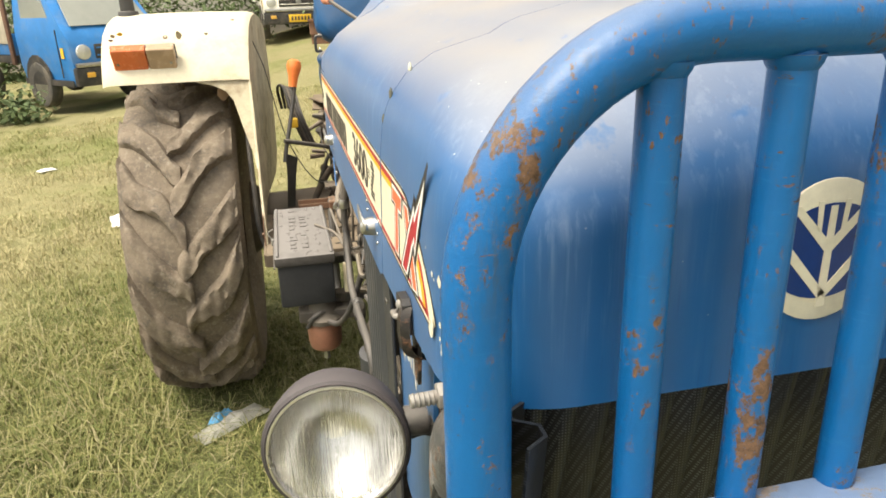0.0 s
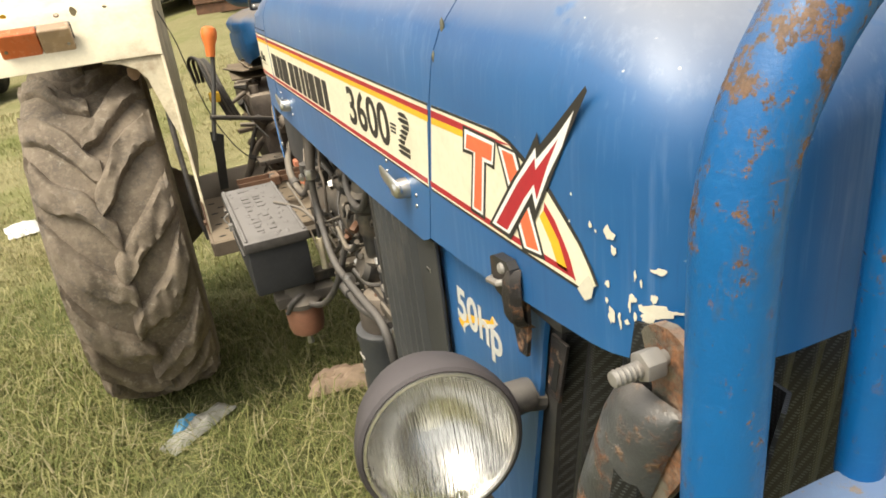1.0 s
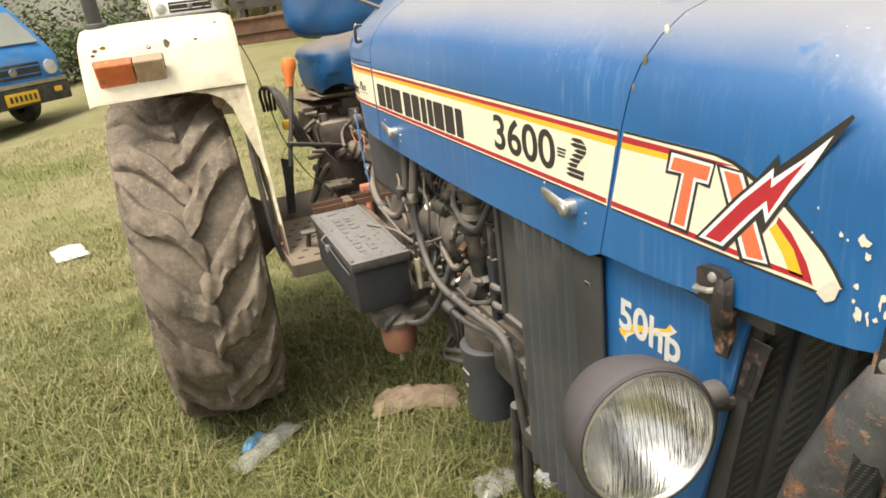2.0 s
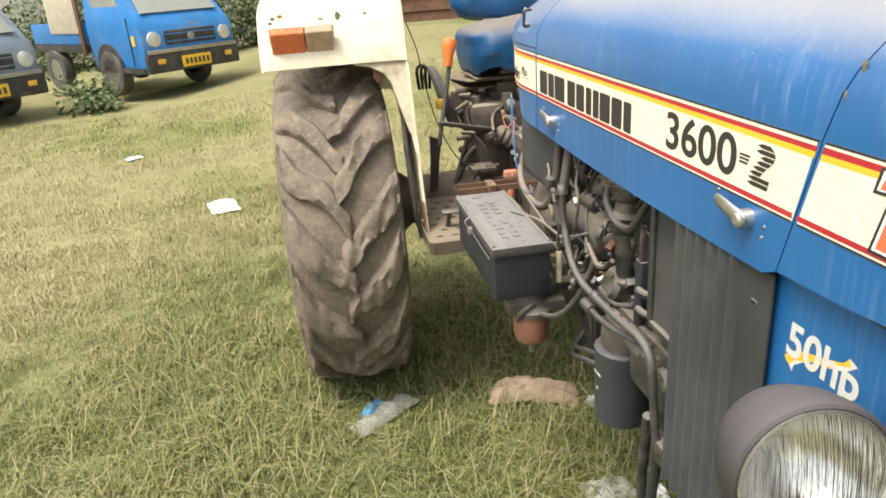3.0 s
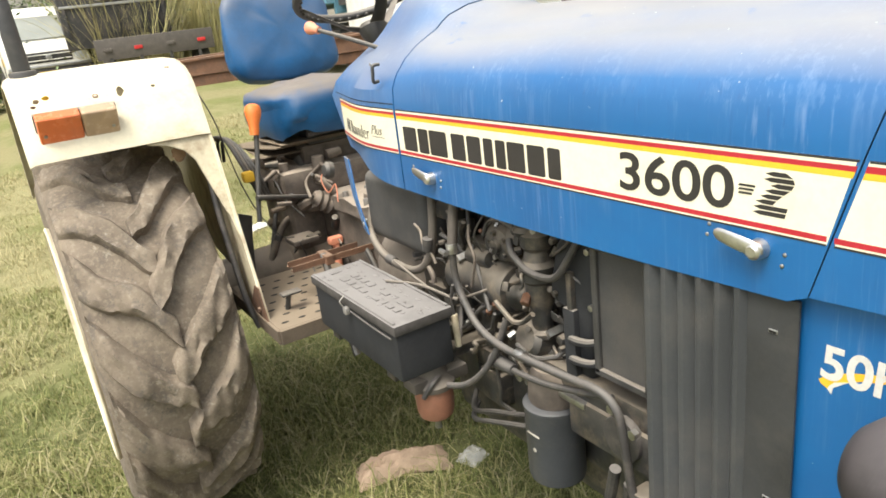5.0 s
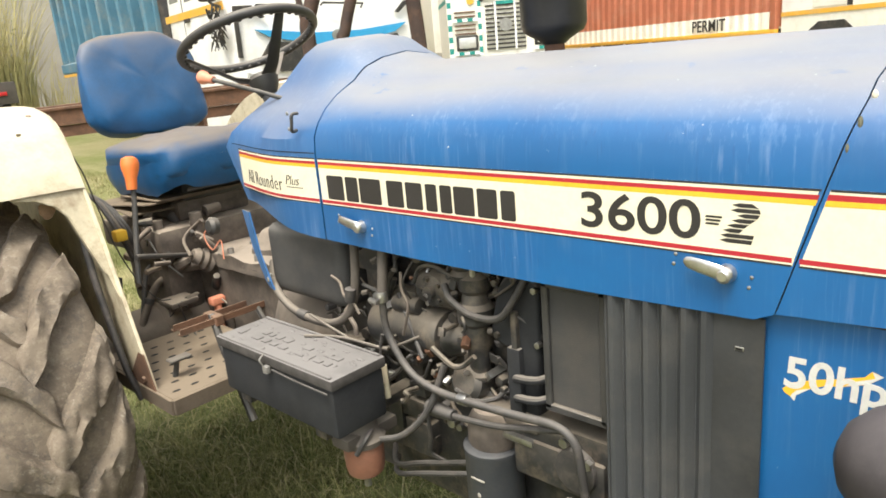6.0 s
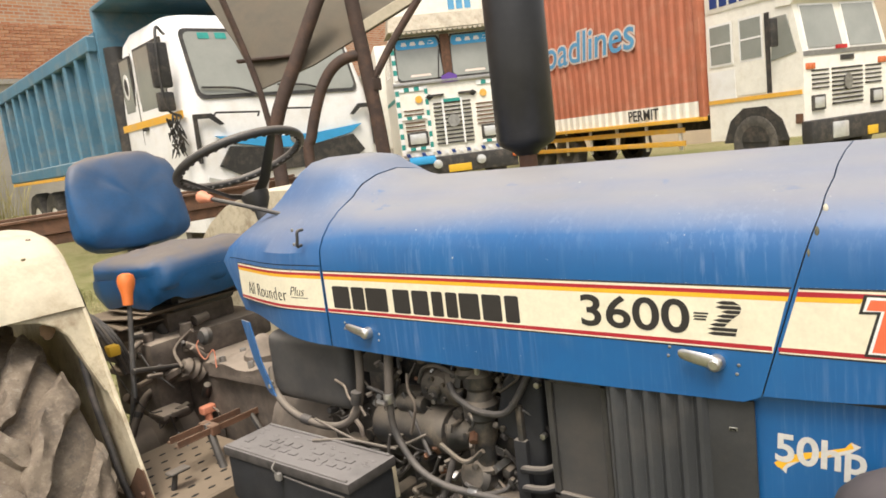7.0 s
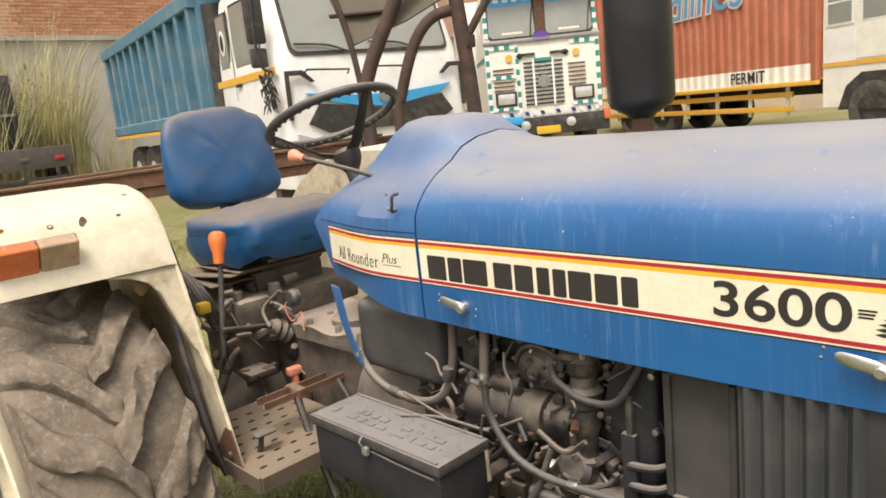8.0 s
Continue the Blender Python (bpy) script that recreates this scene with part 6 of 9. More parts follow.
part("back_bracket", box((CX - 0.03, 3.34, 1.20), (CX + 0.03, 3.41, 1.45), 0.006), BLACK, tractor)
part("seat_slide_rod", cyl((CX - 0.16, 2.86, 1.185), (CX + 0.35, 2.84, 1.20), 0.006, None, 8), BLACK, tractor)

# ---- steering wheel ----
SW = Matrix.Translation((0.477, 2.590, 1.636)) @ Matrix.Rotation(radians(-22), 4, "X")
ring = [SW @ Vector((0.205 * math.cos(a), 0.205 * math.sin(a), 0)) for a in [2 * math.pi * k / 56 for k in range(56)]]
sw = part("steering_wheel", tube(ring, 0.0135, 12, smooth_path=False, closed=True), BLACK, tractor, "black steering wheel with a finger-grip rim")
for k in range(40):
    a = 2 * math.pi * k / 40
    part("grip_bump", lathe([(0.001, -0.006), (0.0075, -0.002), (0.0075, 0.002), (0.001, 0.006)], SW @ Matrix.Translation((0.197 * math.cos(a), 0.197 * math.sin(a), -0.009)), 8), BLACK, sw)
for a in (math.radians(270), math.radians(150), math.radians(30)):
    # a flat spoke that drops steeply to the hub and widens there
    rows = []
    side = Vector((-math.sin(a), math.cos(a), 0))
    out = Vector((math.cos(a), math.sin(a), 0))
    for r, z, w in ((0.203, 0.0, 0.013), (0.185, -0.010, 0.016), (0.130, -0.058, 0.019), (0.075, -0.105, 0.022), (0.035, -0.122, 0.026), (0.010, -0.124, 0.026)):
        c = out * r + Vector((0, 0, z))
        rows.append([SW @ (c + side * w * math.cos(q) + Vector((0, 0, 0.008 * math.sin(q))) + out * 0.005 * math.sin(q)) for q in [2 * math.pi * k / 12 for k in range(12)]])
    part("spoke", loft(rows, close_u=True, caps=True), BLACK, sw, smooth=50)
part("wheel_hub", lathe([(0.026, -0.175), (0.040, -0.150), (0.046, -0.125), (0.040, -0.112), (0.015, -0.108)], SW, 20), BLACK, sw)
part("steering_column", cyl(SW @ Vector((0, 0, -0.16)), SW @ Vector((0, 0, -0.52)), 0.022, None, 14), BLACK, tractor)
part("dashboard", loft([[(CX - 0.20, 2.41, 1.21), (CX - 0.19, 2.40, 1.35), (CX - 0.12, 2.20, 1.52), (CX, 2.16, 1.595), (CX + 0.12, 2.20, 1.52), (CX + 0.19, 2.40, 1.35), (CX + 0.20, 2.41, 1.21)], [(CX - 0.20, 2.40, 1.21), (CX - 0.19, 2.38, 1.35), (CX - 0.12, 2.17, 1.52), (CX, 2.13, 1.595), (CX + 0.12, 2.17, 1.52), (CX + 0.19, 2.38, 1.35), (CX + 0.20, 2.40, 1.21)]], close_u=True, caps=True), BLACK, tractor)

# ---- exhaust ----
MUF = (0.862, 1.745)
muf = part("muffler", lathe([(0.030, 1.572), (0.040, 1.582), (0.078, 1.604), (0.0865, 1.622), (0.0865, 2.18), (0.078, 2.20), (0.045, 2.22), (0.028, 2.23)], Matrix.Translation((*MUF, -0.022)), 36), MUFFLER, tractor, "upright black muffler, scratched and dusty")
part("exhaust_neck", cyl((*MUF, 1.30), (*MUF, 1.60), 0.027, None, 16), RUST, muf, "rusty exhaust neck")
part("exhaust_tail", tube([(*MUF, 2.22), (MUF[0], MUF[1], 2.40), (MUF[0] + 0.01, MUF[1] + 0.04, 2.50), (MUF[0] + 0.02, MUF[1] + 0.11, 2.56)], 0.027, 14), RUST, muf)
part("exhaust_elbow", tube([(*MUF, 1.32), (MUF[0], MUF[1], 1.20), (MUF[0] - 0.06, MUF[1], 1.09), (0.62, MUF[1], 1.07)], 0.030, 12), RUST, tractor)
part("muffler_band", lathe([(0.08655, 1.636), (0.0855, 1.638), (0.0855, 1.648), (0.08655, 1.650)], Matrix.Translation((*MUF, -0.022)), 36, cap=False), MUFFLER, muf)

# ---- engine bay ----
GREYPLASTIC = surface("grey_moulded_plastic", (0.048, 0.047, 0.047), 0.6, var=0.15, dirt=(0.095, 0.085, 0.075), dirt_amt=0.4, dirt_scale=7, dust=(0.26, 0.235, 0.205), dust_amt=0.8, relief=0.1)
part("air_cleaner_box", box((0.228, 1.945, 0.965), (0.46, 2.265, 1.158), 0.036, 4), GREYPLASTIC, tractor, "grey-black plastic air cleaner box")
hose = part("suction_hose", tube([(0.27, 2.31, 1.03), (0.225, 2.25, 0.995), (0.205, 2.175, 0.958), (0.20, 2.095, 0.938), (0.20, 1.985, 0.938), (0.205, 1.912, 0.975), (0.215, 1.886, 1.05), (0.225, 1.880, 1.19)], 0.0105, 14), HOSE_BROWN, tractor, "dusty rubber hose under the air box")
for (y, z, ax) in ((2.095, 0.938, (0, 1, 0.1)), (1.890, 1.030, (0, -0.2, 1))):
    d = Vector(ax).normalized()
    part("hose_clamp", cyl(Vector((0.201, y, z)) - d * 0.018, Vector((0.201, y, z)) + d * 0.015, 0.0132, None, 16, 0.002), HOSE, hose)
pipe = part("coolant_pipe", tube([(0.215, 1.768, 1.19), (0.20, 1.767, 1.10), (0.19, 1.766, 1.03), (0.19, 1.758, 0.965), (0.188, 1.71, 0.90), (0.185, 1.65, 0.873), (0.185, 1.564, 0.866), (0.185, 1.41, 0.875), (0.185, 1.315, 0.882), (0.187, 1.275, 0.855), (0.19, 1.264, 0.79), (0.195, 1.255, 0.70), (0.20, 1.235, 0.665)], 0.0084, 14), HOSE, tractor, "long dusty coolant hose")
part("pipe_sleeve", tube([(0.216, 1.768, 1.195), (0.20, 1.767, 1.10), (0.192, 1.766, 1.055)], 0.0112, 14), HOSE_BROWN, pipe)
for y, z, ax in ((1.766, 1.050, (0, 0, 1)), (1.545, 0.866, (0, 1, 0))):
    d = Vector(ax)
    part("hose_clamp", cyl(Vector((0.19, y, z)) - d * 0.012, Vector((0.19, y, z)) + d * 0.012, 0.0130, None, 16, 0.002), STEEL, pipe)
part("clamp_screw", cyl((0.168, 1.755, 1.045), (0.172, 1.785, 1.045), 0.006, None, 8), STEEL, pipe)
part("drain_pipe", tube([(0.195, 1.60, 0.812), (0.19, 1.53, 0.822), (0.19, 1.46, 0.832), (0.195, 1.38, 0.85), (0.20, 1.30, 0.87)], 0.0070, 10), HOSE, tractor)
part("pipe_elbow", cyl((0.20, 1.66, 0.81), (0.195, 1.58, 0.815), 0.018, 0.013, 12, 0.003), HOSE, tractor)

starter = part("starter_motor", cyl((0.285, 1.655, 0.950), (0.285, 1.88, 0.940), 0.056, None, 28, 0.008), ENGINE, tractor, "oily black starter motor")
part("starter_solenoid", cyl((0.262, 1.72, 1.012), (0.262, 1.80, 1.008), 0.020, None, 16, 0.004), ENGINE, starter)
part("starter_nose", cyl((0.30, 1.61, 0.945), (0.295, 1.66, 0.945), 0.036, 0.050, 18), ENGINE, starter)
alt = part("alternator", cyl((0.285, 1.615, 1.062), (0.285, 1.715, 1.062), 0.043, None, 24, 0.010), ENGINE, tractor, "grimy alternator")
part("alternator_cap", lathe([(0.050, 0), (0.044, 0.014), (0.020, 0.020), (0.018, 0.030), (0.002, 0.031)], Matrix.Translation((0.262, 1.666, 1.062)) @ Matrix.Rotation(radians(-90), 4, "Y") @ Matrix.Diagonal((0.8, 0.8, 1, 1)), 22), ENGINE, alt)
for k in range(5):
    a_ = 2 * math.pi * k / 5
    part("cap_bolt", cyl((0.238, 1.666 + 0.028 * math.cos(a_), 1.062 + 0.028 * math.sin(a_)), (0.25, 1.666 + 0.028 * math.cos(a_), 1.062 + 0.028 * math.sin(a_)), 0.006, None, 6), random.choice((ENGINE, STEEL)), alt)
pump = part("injection_pump", lathe([(0.020, -0.125), (0.030, -0.115), (0.030, -0.105), (0.022, -0.098), (0.024, -0.05), (0.032, -0.035), (0.030, 0.005), (0.040, 0.015), (0.041, 0.045), (0.030, 0.055), (0.026, 0.075), (0.034, 0.085), (0.034, 0.110), (0.020, 0.122)], Matrix.Translation((0.262, 1.556, 1.000)), 22), ENGINE, tractor, "black injection pump")
for k in range(4):
    part("pump_union", cyl((0.245 + 0.010 * k, 1.543 + 0.010 * k, 1.11), (0.245 + 0.010 * k, 1.543 + 0.010 * k, 1.145), 0.0065, None, 6), STEEL, pump)
    part("injector_line", tube([(0.25 + 0.012 * k, 1.553 + 0.012 * k, 1.13), (0.265 + 0.01 * k, 1.56 + 0.03 * k, 1.16), (0.33, 1.50 + 0.14 * k, 1.17)], 0.0035, 6), HOSE, pump)
part("pump_neck", lathe([(0.03, -0.04), (0.042, -0.03), (0.042, 0.02), (0.03, 0.03)], Matrix.Translation((0.255, 1.575, 0.87)) @ Matrix.Rotation(radians(-70), 4, "Y"), 16), ENGINE, pump)
bm = prism([(-1.512, 1.000), (-1.506, 1.035), (-1.485, 1.105), (-1.462, 1.132), (-1.405, 1.137), (-1.388, 1.115), (-1.392, 0.985), (-1.400, 0.800), (-1.462, 0.800), (-1.470, 0.975), (-1.505, 0.982)], 0.150, on_side(0.400, 0))
bmesh.ops.recalc_face_normals(bm, faces=bm.faces)
bmesh.ops.bevel(bm, geom=bm.edges[:], offset=0.012, segments=3, affect="EDGES", profile=0.6)
part("timing_case", bm, PLASTIC, tractor, "rounded grey-black timing case", smooth=50)
for z0 in (0.885, 0.928):
    part("case_clamp", tube([(0.250, 1.452, z0 - 0.018), (0.238, 1.440, z0 - 0.006), (0.232, 1.412, z0), (0.232, 1.385, z0 + 0.006), (0.240, 1.368, z0 + 0.012)], 0.0085, 10), PLASTIC, tractor, "black curved clamp")
part("case_column", box((0.236, 1.430, 0.80), (0.262, 1.462, 0.985), 0.006), PLASTIC, tractor)
part("water_pipe", tube([(0.245, 1.625, 1.085), (0.232, 1.600, 1.062), (0.226, 1.548, 1.042), (0.224, 1.500, 1.040), (0.226, 1.462, 1.050), (0.232, 1.435, 1.085), (0.245, 1.410, 1.135)], 0.0075, 10), HOSE, tractor, "thin bent hose")
part("intake_stack", lathe([(0.026, 0), (0.03, 0.01), (0.024, 0.02), (0.03, 0.03), (0.024, 0.04), (0.03, 0.05), (0.022, 0.06)], Matrix.Translation((0.255, 1.575, 1.105)), 14), ENGINE, tractor)

# oil filter on its bracket
filt = part("oil_filter", lathe([(0.052, 0.545), (0.060, 0.549), (0.0625, 0.560), (0.0625, 0.716), (0.0645, 0.720), (0.0645, 0.728), (0.060, 0.731), (0.04, 0.732)], Matrix.Translation((0.245, 1.520, 0.02)), 30), FILTERCAN, tractor, "dark oil filter can with pale marks")
part("filter_mark", box((0.1810, 1.498, 0.690), (0.1840, 1.534, 0.694), 0.0005, 1, None), DULLWHITE, filt)
part("filter_mark", lathe([(0.005, 0), (0.005, 0.001), (0.003, 0.001)], Matrix.Translation((0.1827, 1.515, 0.655)) @ Matrix.Rotation(radians(-90), 4, "Y"), 10), DULLWHITE, filt)
part("filter_head", lathe([(0.050, 0.725), (0.056, 0.74), (0.054, 0.785), (0.04, 0.81)], Matrix.Translation((0.250, 1.520, 0.02)), 24), GEARDUST, tractor)
part("mount_bracket", box((0.225, 1.24, 0.715), (0.30, 1.45, 0.80), 0.010), ENGINE, tractor)
part("mount_bracket", box((0.235, 1.23, 0.78), (0.30, 1.56, 0.845), 0.008), ENGINE, tractor)
part("engine_mount", cyl((0.235, 1.30, 0.775), (0.215, 1.30, 0.775), 0.045, None, 20, 0.006), HOSE, tractor)
for dx, dy, dz in ((0.0, 0.0, 0.0), (0, 0.05, 0.03)):
    part("frame_bolt", cyl((0.224, 1.27 + dy, 0.80 + dz), (0.212, 1.27 + dy, 0.80 + dz), 0.010, None, 6), STEEL, tractor)

# fuel bowl under the tool box
bowl = part("fuel_bowl", lathe([(0.010, 0.612), (0.030, 0.615), (0.041, 0.624), (0.045, 0.640), (0.047, 0.690), (0.046, 0.700)], Matrix.Translation((0.115, 1.80, 0.022)), 28), BOWL, tractor, "red-brown fuel sediment bowl")
part("bowl_drain", cyl((0.115, 1.80, 0.604), (0.115, 1.80, 0.634), 0.009, 0.006, 8), STEEL, bowl)
part("bowl_head", lathe([(0.052, 0.700), (0.054, 0.713), (0.040, 0.730), (0.034, 0.760)], Matrix.Translation((0.115, 1.80, 0.022)), 20), HOSE_BROWN, bowl, "dusty cast bowl head")
part("bowl_lug", box((0.05, 1.77, 0.727), (0.20, 1.83, 0.757), 0.008), HOSE_BROWN, bowl)
part("bowl_bail", tube([(0.07, 1.77, 0.715), (0.09, 1.755, 0.75), (0.12, 1.77, 0.755), (0.14, 1.81, 0.72)], 0.006, 8), HOSE, bowl)
part("bowl_hose", tube([(0.12, 1.77, 0.73), (0.15, 1.70, 0.75), (0.18, 1.64, 0.82), (0.21, 1.61, 0.92)], 0.0075, 10), HOSE, tractor)
part("fuel_line", tube([(0.12, 1.98, 0.935), (0.17, 1.90, 0.93), (0.185, 1.80, 0.925), (0.19, 1.765, 0.925)], 0.004, 8), HOSE_BROWN, tractor)
part("fuel_line", tube([(0.17, 2.02, 0.965), (0.18, 1.93, 0.935), (0.187, 1.85, 0.918), (0.20, 1.77, 0.925), (0.23, 1.70, 0.955)], 0.0035, 8), HOSE_BROWN, tractor)
part("connector", cyl((0.185, 1.782, 0.885), (0.183, 1.775, 0.805), 0.0085, 0.0075, 10, 0.002), CREAM, tractor, "dirty white plug on a wire")
part("plug_wire", tube([(0.187, 1.775, 0.96), (0.185, 1.785, 0.92), (0.185, 1.782, 0.885)], 0.004, 8), HOSE, tractor)
for pts in ([(0.30, 1.90, 0.55), (0.25, 1.85, 0.545), (0.25, 1.75, 0.58), (0.28, 1.60, 0.62)], [(0.31, 1.92, 0.57), (0.26, 1.86, 0.562), (0.26, 1.76, 0.60), (0.29, 1.60, 0.645)]):
    part("return_pipe", tube(pts, 0.007, 8), HOSE, tractor)
for pts in ([(0.20, 1.30, 0.72), (0.21, 1.33, 0.62), (0.22, 1.355, 0.50), (0.24, 1.36, 0.40)], [(0.205, 1.27, 0.70), (0.215, 1.29, 0.60), (0.22, 1.31, 0.48), (0.25, 1.32, 0.38)]):
    part("steering_pipe", tube(pts, 0.011, 10), HOSE, tractor)

# wiring and small pipes between the parts
random.seed(21)
for k in range(22):
    y0, z0 = random.uniform(1.45, 2.05), random.uniform(0.85, 1.14)
    p = [Vector((random.uniform(0.235, 0.30), y0, z0))]
    for j in range(3):
        p.append(p[-1] + Vector((random.uniform(-0.03, 0.03), random.uniform(-0.07, 0.07), random.uniform(-0.06, 0.05))))
    for v in p:
        v.x = min(max(v.x, 0.218), 0.31)
    part("wire", tube(p, random.choice((0.0025, 0.003, 0.0045)), 6, 5), random.choice((HOSE, HOSE, HOSE_BROWN, ENGINE)), tractor)
for k in range(46):
    y0, z0 = random.uniform(1.40, 2.12), random.uniform(0.64, 1.13)
    x0 = random.uniform(0.272, 0.302)
    d = Vector((-1, random.uniform(-0.3, 0.3), random.uniform(-0.3, 0.3))).normalized()
    r = random.uniform(0.006, 0.020)
    part("engine_fitting", cyl((x0 + 0.03, y0, z0), Vector((x0, y0, z0)) + d * random.uniform(0.01, 0.03), r, r * random.uniform(0.7, 1.0), random.choice((6, 8, 14)), 0.0015), random.choice((ENGINE, ENGINE, ENGINE, HOSE, STEEL)), tractor)
for k in range(16):
    y0, z0 = random.uniform(1.45, 2.1), random.uniform(0.62, 1.1)
    s = Vector((0.02, random.uniform(0.015, 0.06), random.uniform(0.015, 0.05)))
    part("casting_boss", box(Vector((0.285, y0, z0)) - s, Vector((0.285, y0, z0)) + s, 0.006), ENGINE, tractor)

# small fittings that crowd the engine's side
random.seed(58)
for k in range(40):
    y0, z0 = random.uniform(1.50, 1.95), random.uniform(0.80, 1.14)
    x0 = random.uniform(0.225, 0.275)
    d = Vector((random.uniform(-1, -0.2), random.uniform(-0.8, 0.8), random.uniform(-0.8, 0.8))).normalized()
    c = Vector((x0, y0, z0))
    r = random.uniform(0.004, 0.011)
    part("pipe_union", cyl(c + Vector((0.05, 0, 0)), c, r * 0.6, None, 8), ENGINE, tractor)
    part("union_nut", cyl(c - d * r, c + d * r * 1.2, r, None, 6, 0.001), random.choice((STEEL, ENGINE, HOSE, COPPER, ENGINE, HOSE_BROWN)), tractor)
for k in range(26):
    y0, z0 = random.uniform(1.48, 2.0), random.uniform(0.72, 1.13)
    p = [Vector((random.uniform(0.21, 0.27), y0, z0))]
    dirn = Vector((random.uniform(-0.2, 0.2), random.uniform(-1, 1), random.uniform(-1, 1))).normalized()
    for j in range(4):
        dirn = (dirn + Vector((random.uniform(-0.3, 0.3), random.uniform(-0.7, 0.7), random.uniform(-0.7, 0.7)))).normalized()
        p.append(p[-1] + dirn * random.uniform(0.02, 0.05))
    for v in p:
        v.x = min(max(v.x, 0.205), 0.31)
        v.z = min(v.z, 1.15)
    part("thin_pipe", tube(p, random.choice((0.0025, 0.0035, 0.005, 0.006)), 7, 5), random.choice((HOSE, ENGINE, HOSE, GEARDUST, HOSE, ENGINE)), tractor)
for k in range(12):
    y0, z0 = random.uniform(1.5, 1.95), random.uniform(0.82, 1.12)
    m0 = Matrix.Translation((random.uniform(0.235, 0.27), y0, z0)) @ Matrix.Rotation(random.uniform(0, 3), 4, "X") @ Matrix.Rotation(random.uniform(-0.4, 0.4), 4, "Z")
    part("small_bracket", add(box((0, -0.02, -0.008), (0.003, 0.02, 0.008), 0.0008, 1), box((0, 0.017, -0.008), (0.05, 0.02, 0.008), 0.0008, 1)), random.choice((ENGINE, HOSE, STEEL)), tractor, m=m0)

# bolts and ribs on the timing case, bracket below it
for y, z in ((1.395, 1.11), (1.49, 1.11), (1.392, 1.0), (1.492, 1.0), (1.40, 0.88), (1.485, 0.88), (1.442, 1.125)):
    part("case_bolt", cyl((0.243, y, z), (0.256, y, z), 0.007, None, 6, 0.001), random.choice((STEEL, ENGINE)), tractor)
part("case_rib", box((0.238, 1.436, 0.80), (0.256, 1.450, 1.06), 0.004), ENGINE, tractor)
part("case_foot", box((0.228, 1.39, 0.815), (0.29, 1.47, 0.835), 0.005), HOSE_BROWN, tractor)
part("case_foot", box((0.222, 1.40, 0.785), (0.29, 1.48, 0.800), 0.005), STEEL, tractor)

# ---- the yard behind: lorries, vans, wall, bushes ----
TRUCKW = surface("lorry_white", (0.82, 0.81, 0.78), 0.4, var=0.05, dirt=(0.50, 0.44, 0.34), dirt_amt=0.4, dirt_scale=3, relief=0.05)
OLDWHITE = surface("old_lorry_cream", (0.84, 0.81, 0.72), 0.5, var=0.06, dirt=(0.55, 0.48, 0.36), dirt_amt=0.25, dirt_scale=5, relief=0.05)
DUMPBLUE = surface("dumper_blue", (0.085, 0.205, 0.285), 0.65, var=0.2, scale=3, dirt=(0.27, 0.27, 0.235), dirt_amt=0.5, dirt_scale=2.5, dust=(0.33, 0.33, 0.31), dust_amt=0.6)
CONTRED = surface("container_red", (0.47, 0.155, 0.085), 0.6, var=0.15, scale=3, dirt=(0.55, 0.29, 0.19), dirt_amt=0.35, dirt_scale=2)
WIND = surface("windscreen_glass", (0.27, 0.28, 0.25), 0.10, var=0.15, scale=1.5, dirt=(0.33, 0.33, 0.29), dirt_amt=0.35, dirt_scale=1.2, relief=0.0, coat=0.5)
MINIBLUE = surface("van_blue", (0.025, 0.19, 0.50), 0.4, var=0.2, scale=4, dirt=(0.2, 0.25, 0.32), dirt_amt=0.4, dirt_scale=3)
MINIGREY = surface("van_grey_blue", (0.16, 0.20, 0.25), 0.45, var=0.2, scale=4, dirt=(0.3, 0.3, 0.3), dirt_amt=0.4, dirt_scale=3)
TYREFAR = surface("far_tyre", (0.085, 0.078, 0.068), 0.85, var=0.3, dirt=(0.2, 0.17, 0.13), dirt_amt=0.5)
DARK = surface("chassis_dark", (0.035, 0.033, 0.031), 0.6, var=0.3, dirt=(0.15, 0.12, 0.09), dirt_amt=0.5)
WEATHERED = surface("weathered_visor", (0.52, 0.46, 0.36), 0.7, var=0.25, scale=6, dirt=(0.26, 0.20, 0.14), dirt_amt=0.6, dirt_scale=7)
STRIPE = surface("lorry_stripe_yellow", (0.78, 0.42, 0.05), 0.5, var=0.1, dirt=(0.5, 0.4, 0.25), dirt_amt=0.4, dirt_scale=4)
SKYBLUE = surface("lorry_swoosh_blue", (0.04, 0.36, 0.70), 0.4, var=0.08)
TEAL = surface("lorry_teal", (0.02, 0.28, 0.24), 0.5, var=0.15)
PURPLE = surface("lorry_purple", (0.14, 0.06, 0.34), 0.5, var=0.15)
LAMPGLASS = surface("lorry_lamp_glass", (0.62, 0.62, 0.60), 0.15, 0.3, var=0.15, coat=0.4)
PLATE = surface("number_plate_yellow", (0.75, 0.45, 0.03), 0.5, var=0.08)
REDLENS = surface("red_lens", (0.55, 0.03, 0.03), 0.3, var=0.15)
LETTERBLUE = surface("lettering_blue", (0.10, 0.33, 0.55), 0.5, var=0.15)
LETTERPALE = surface("lettering_pale", (0.72, 0.60, 0.52), 0.5, var=0.1)
PLASTER = surface("stained_plaster", (0.44, 0.41, 0.36), 0.9, var=0.25, scale=0.8, dirt=(0.30, 0.28, 0.24), dirt_amt=0.6, dirt_scale=0.7)
TANWALL = surface("tan_plaster", (0.52, 0.42, 0.30), 0.9, var=0.15, scale=0.6, dirt=(0.38, 0.32, 0.24), dirt_amt=0.5, dirt_scale=0.5)
BRICKM = brick_mat("far_brickwork")
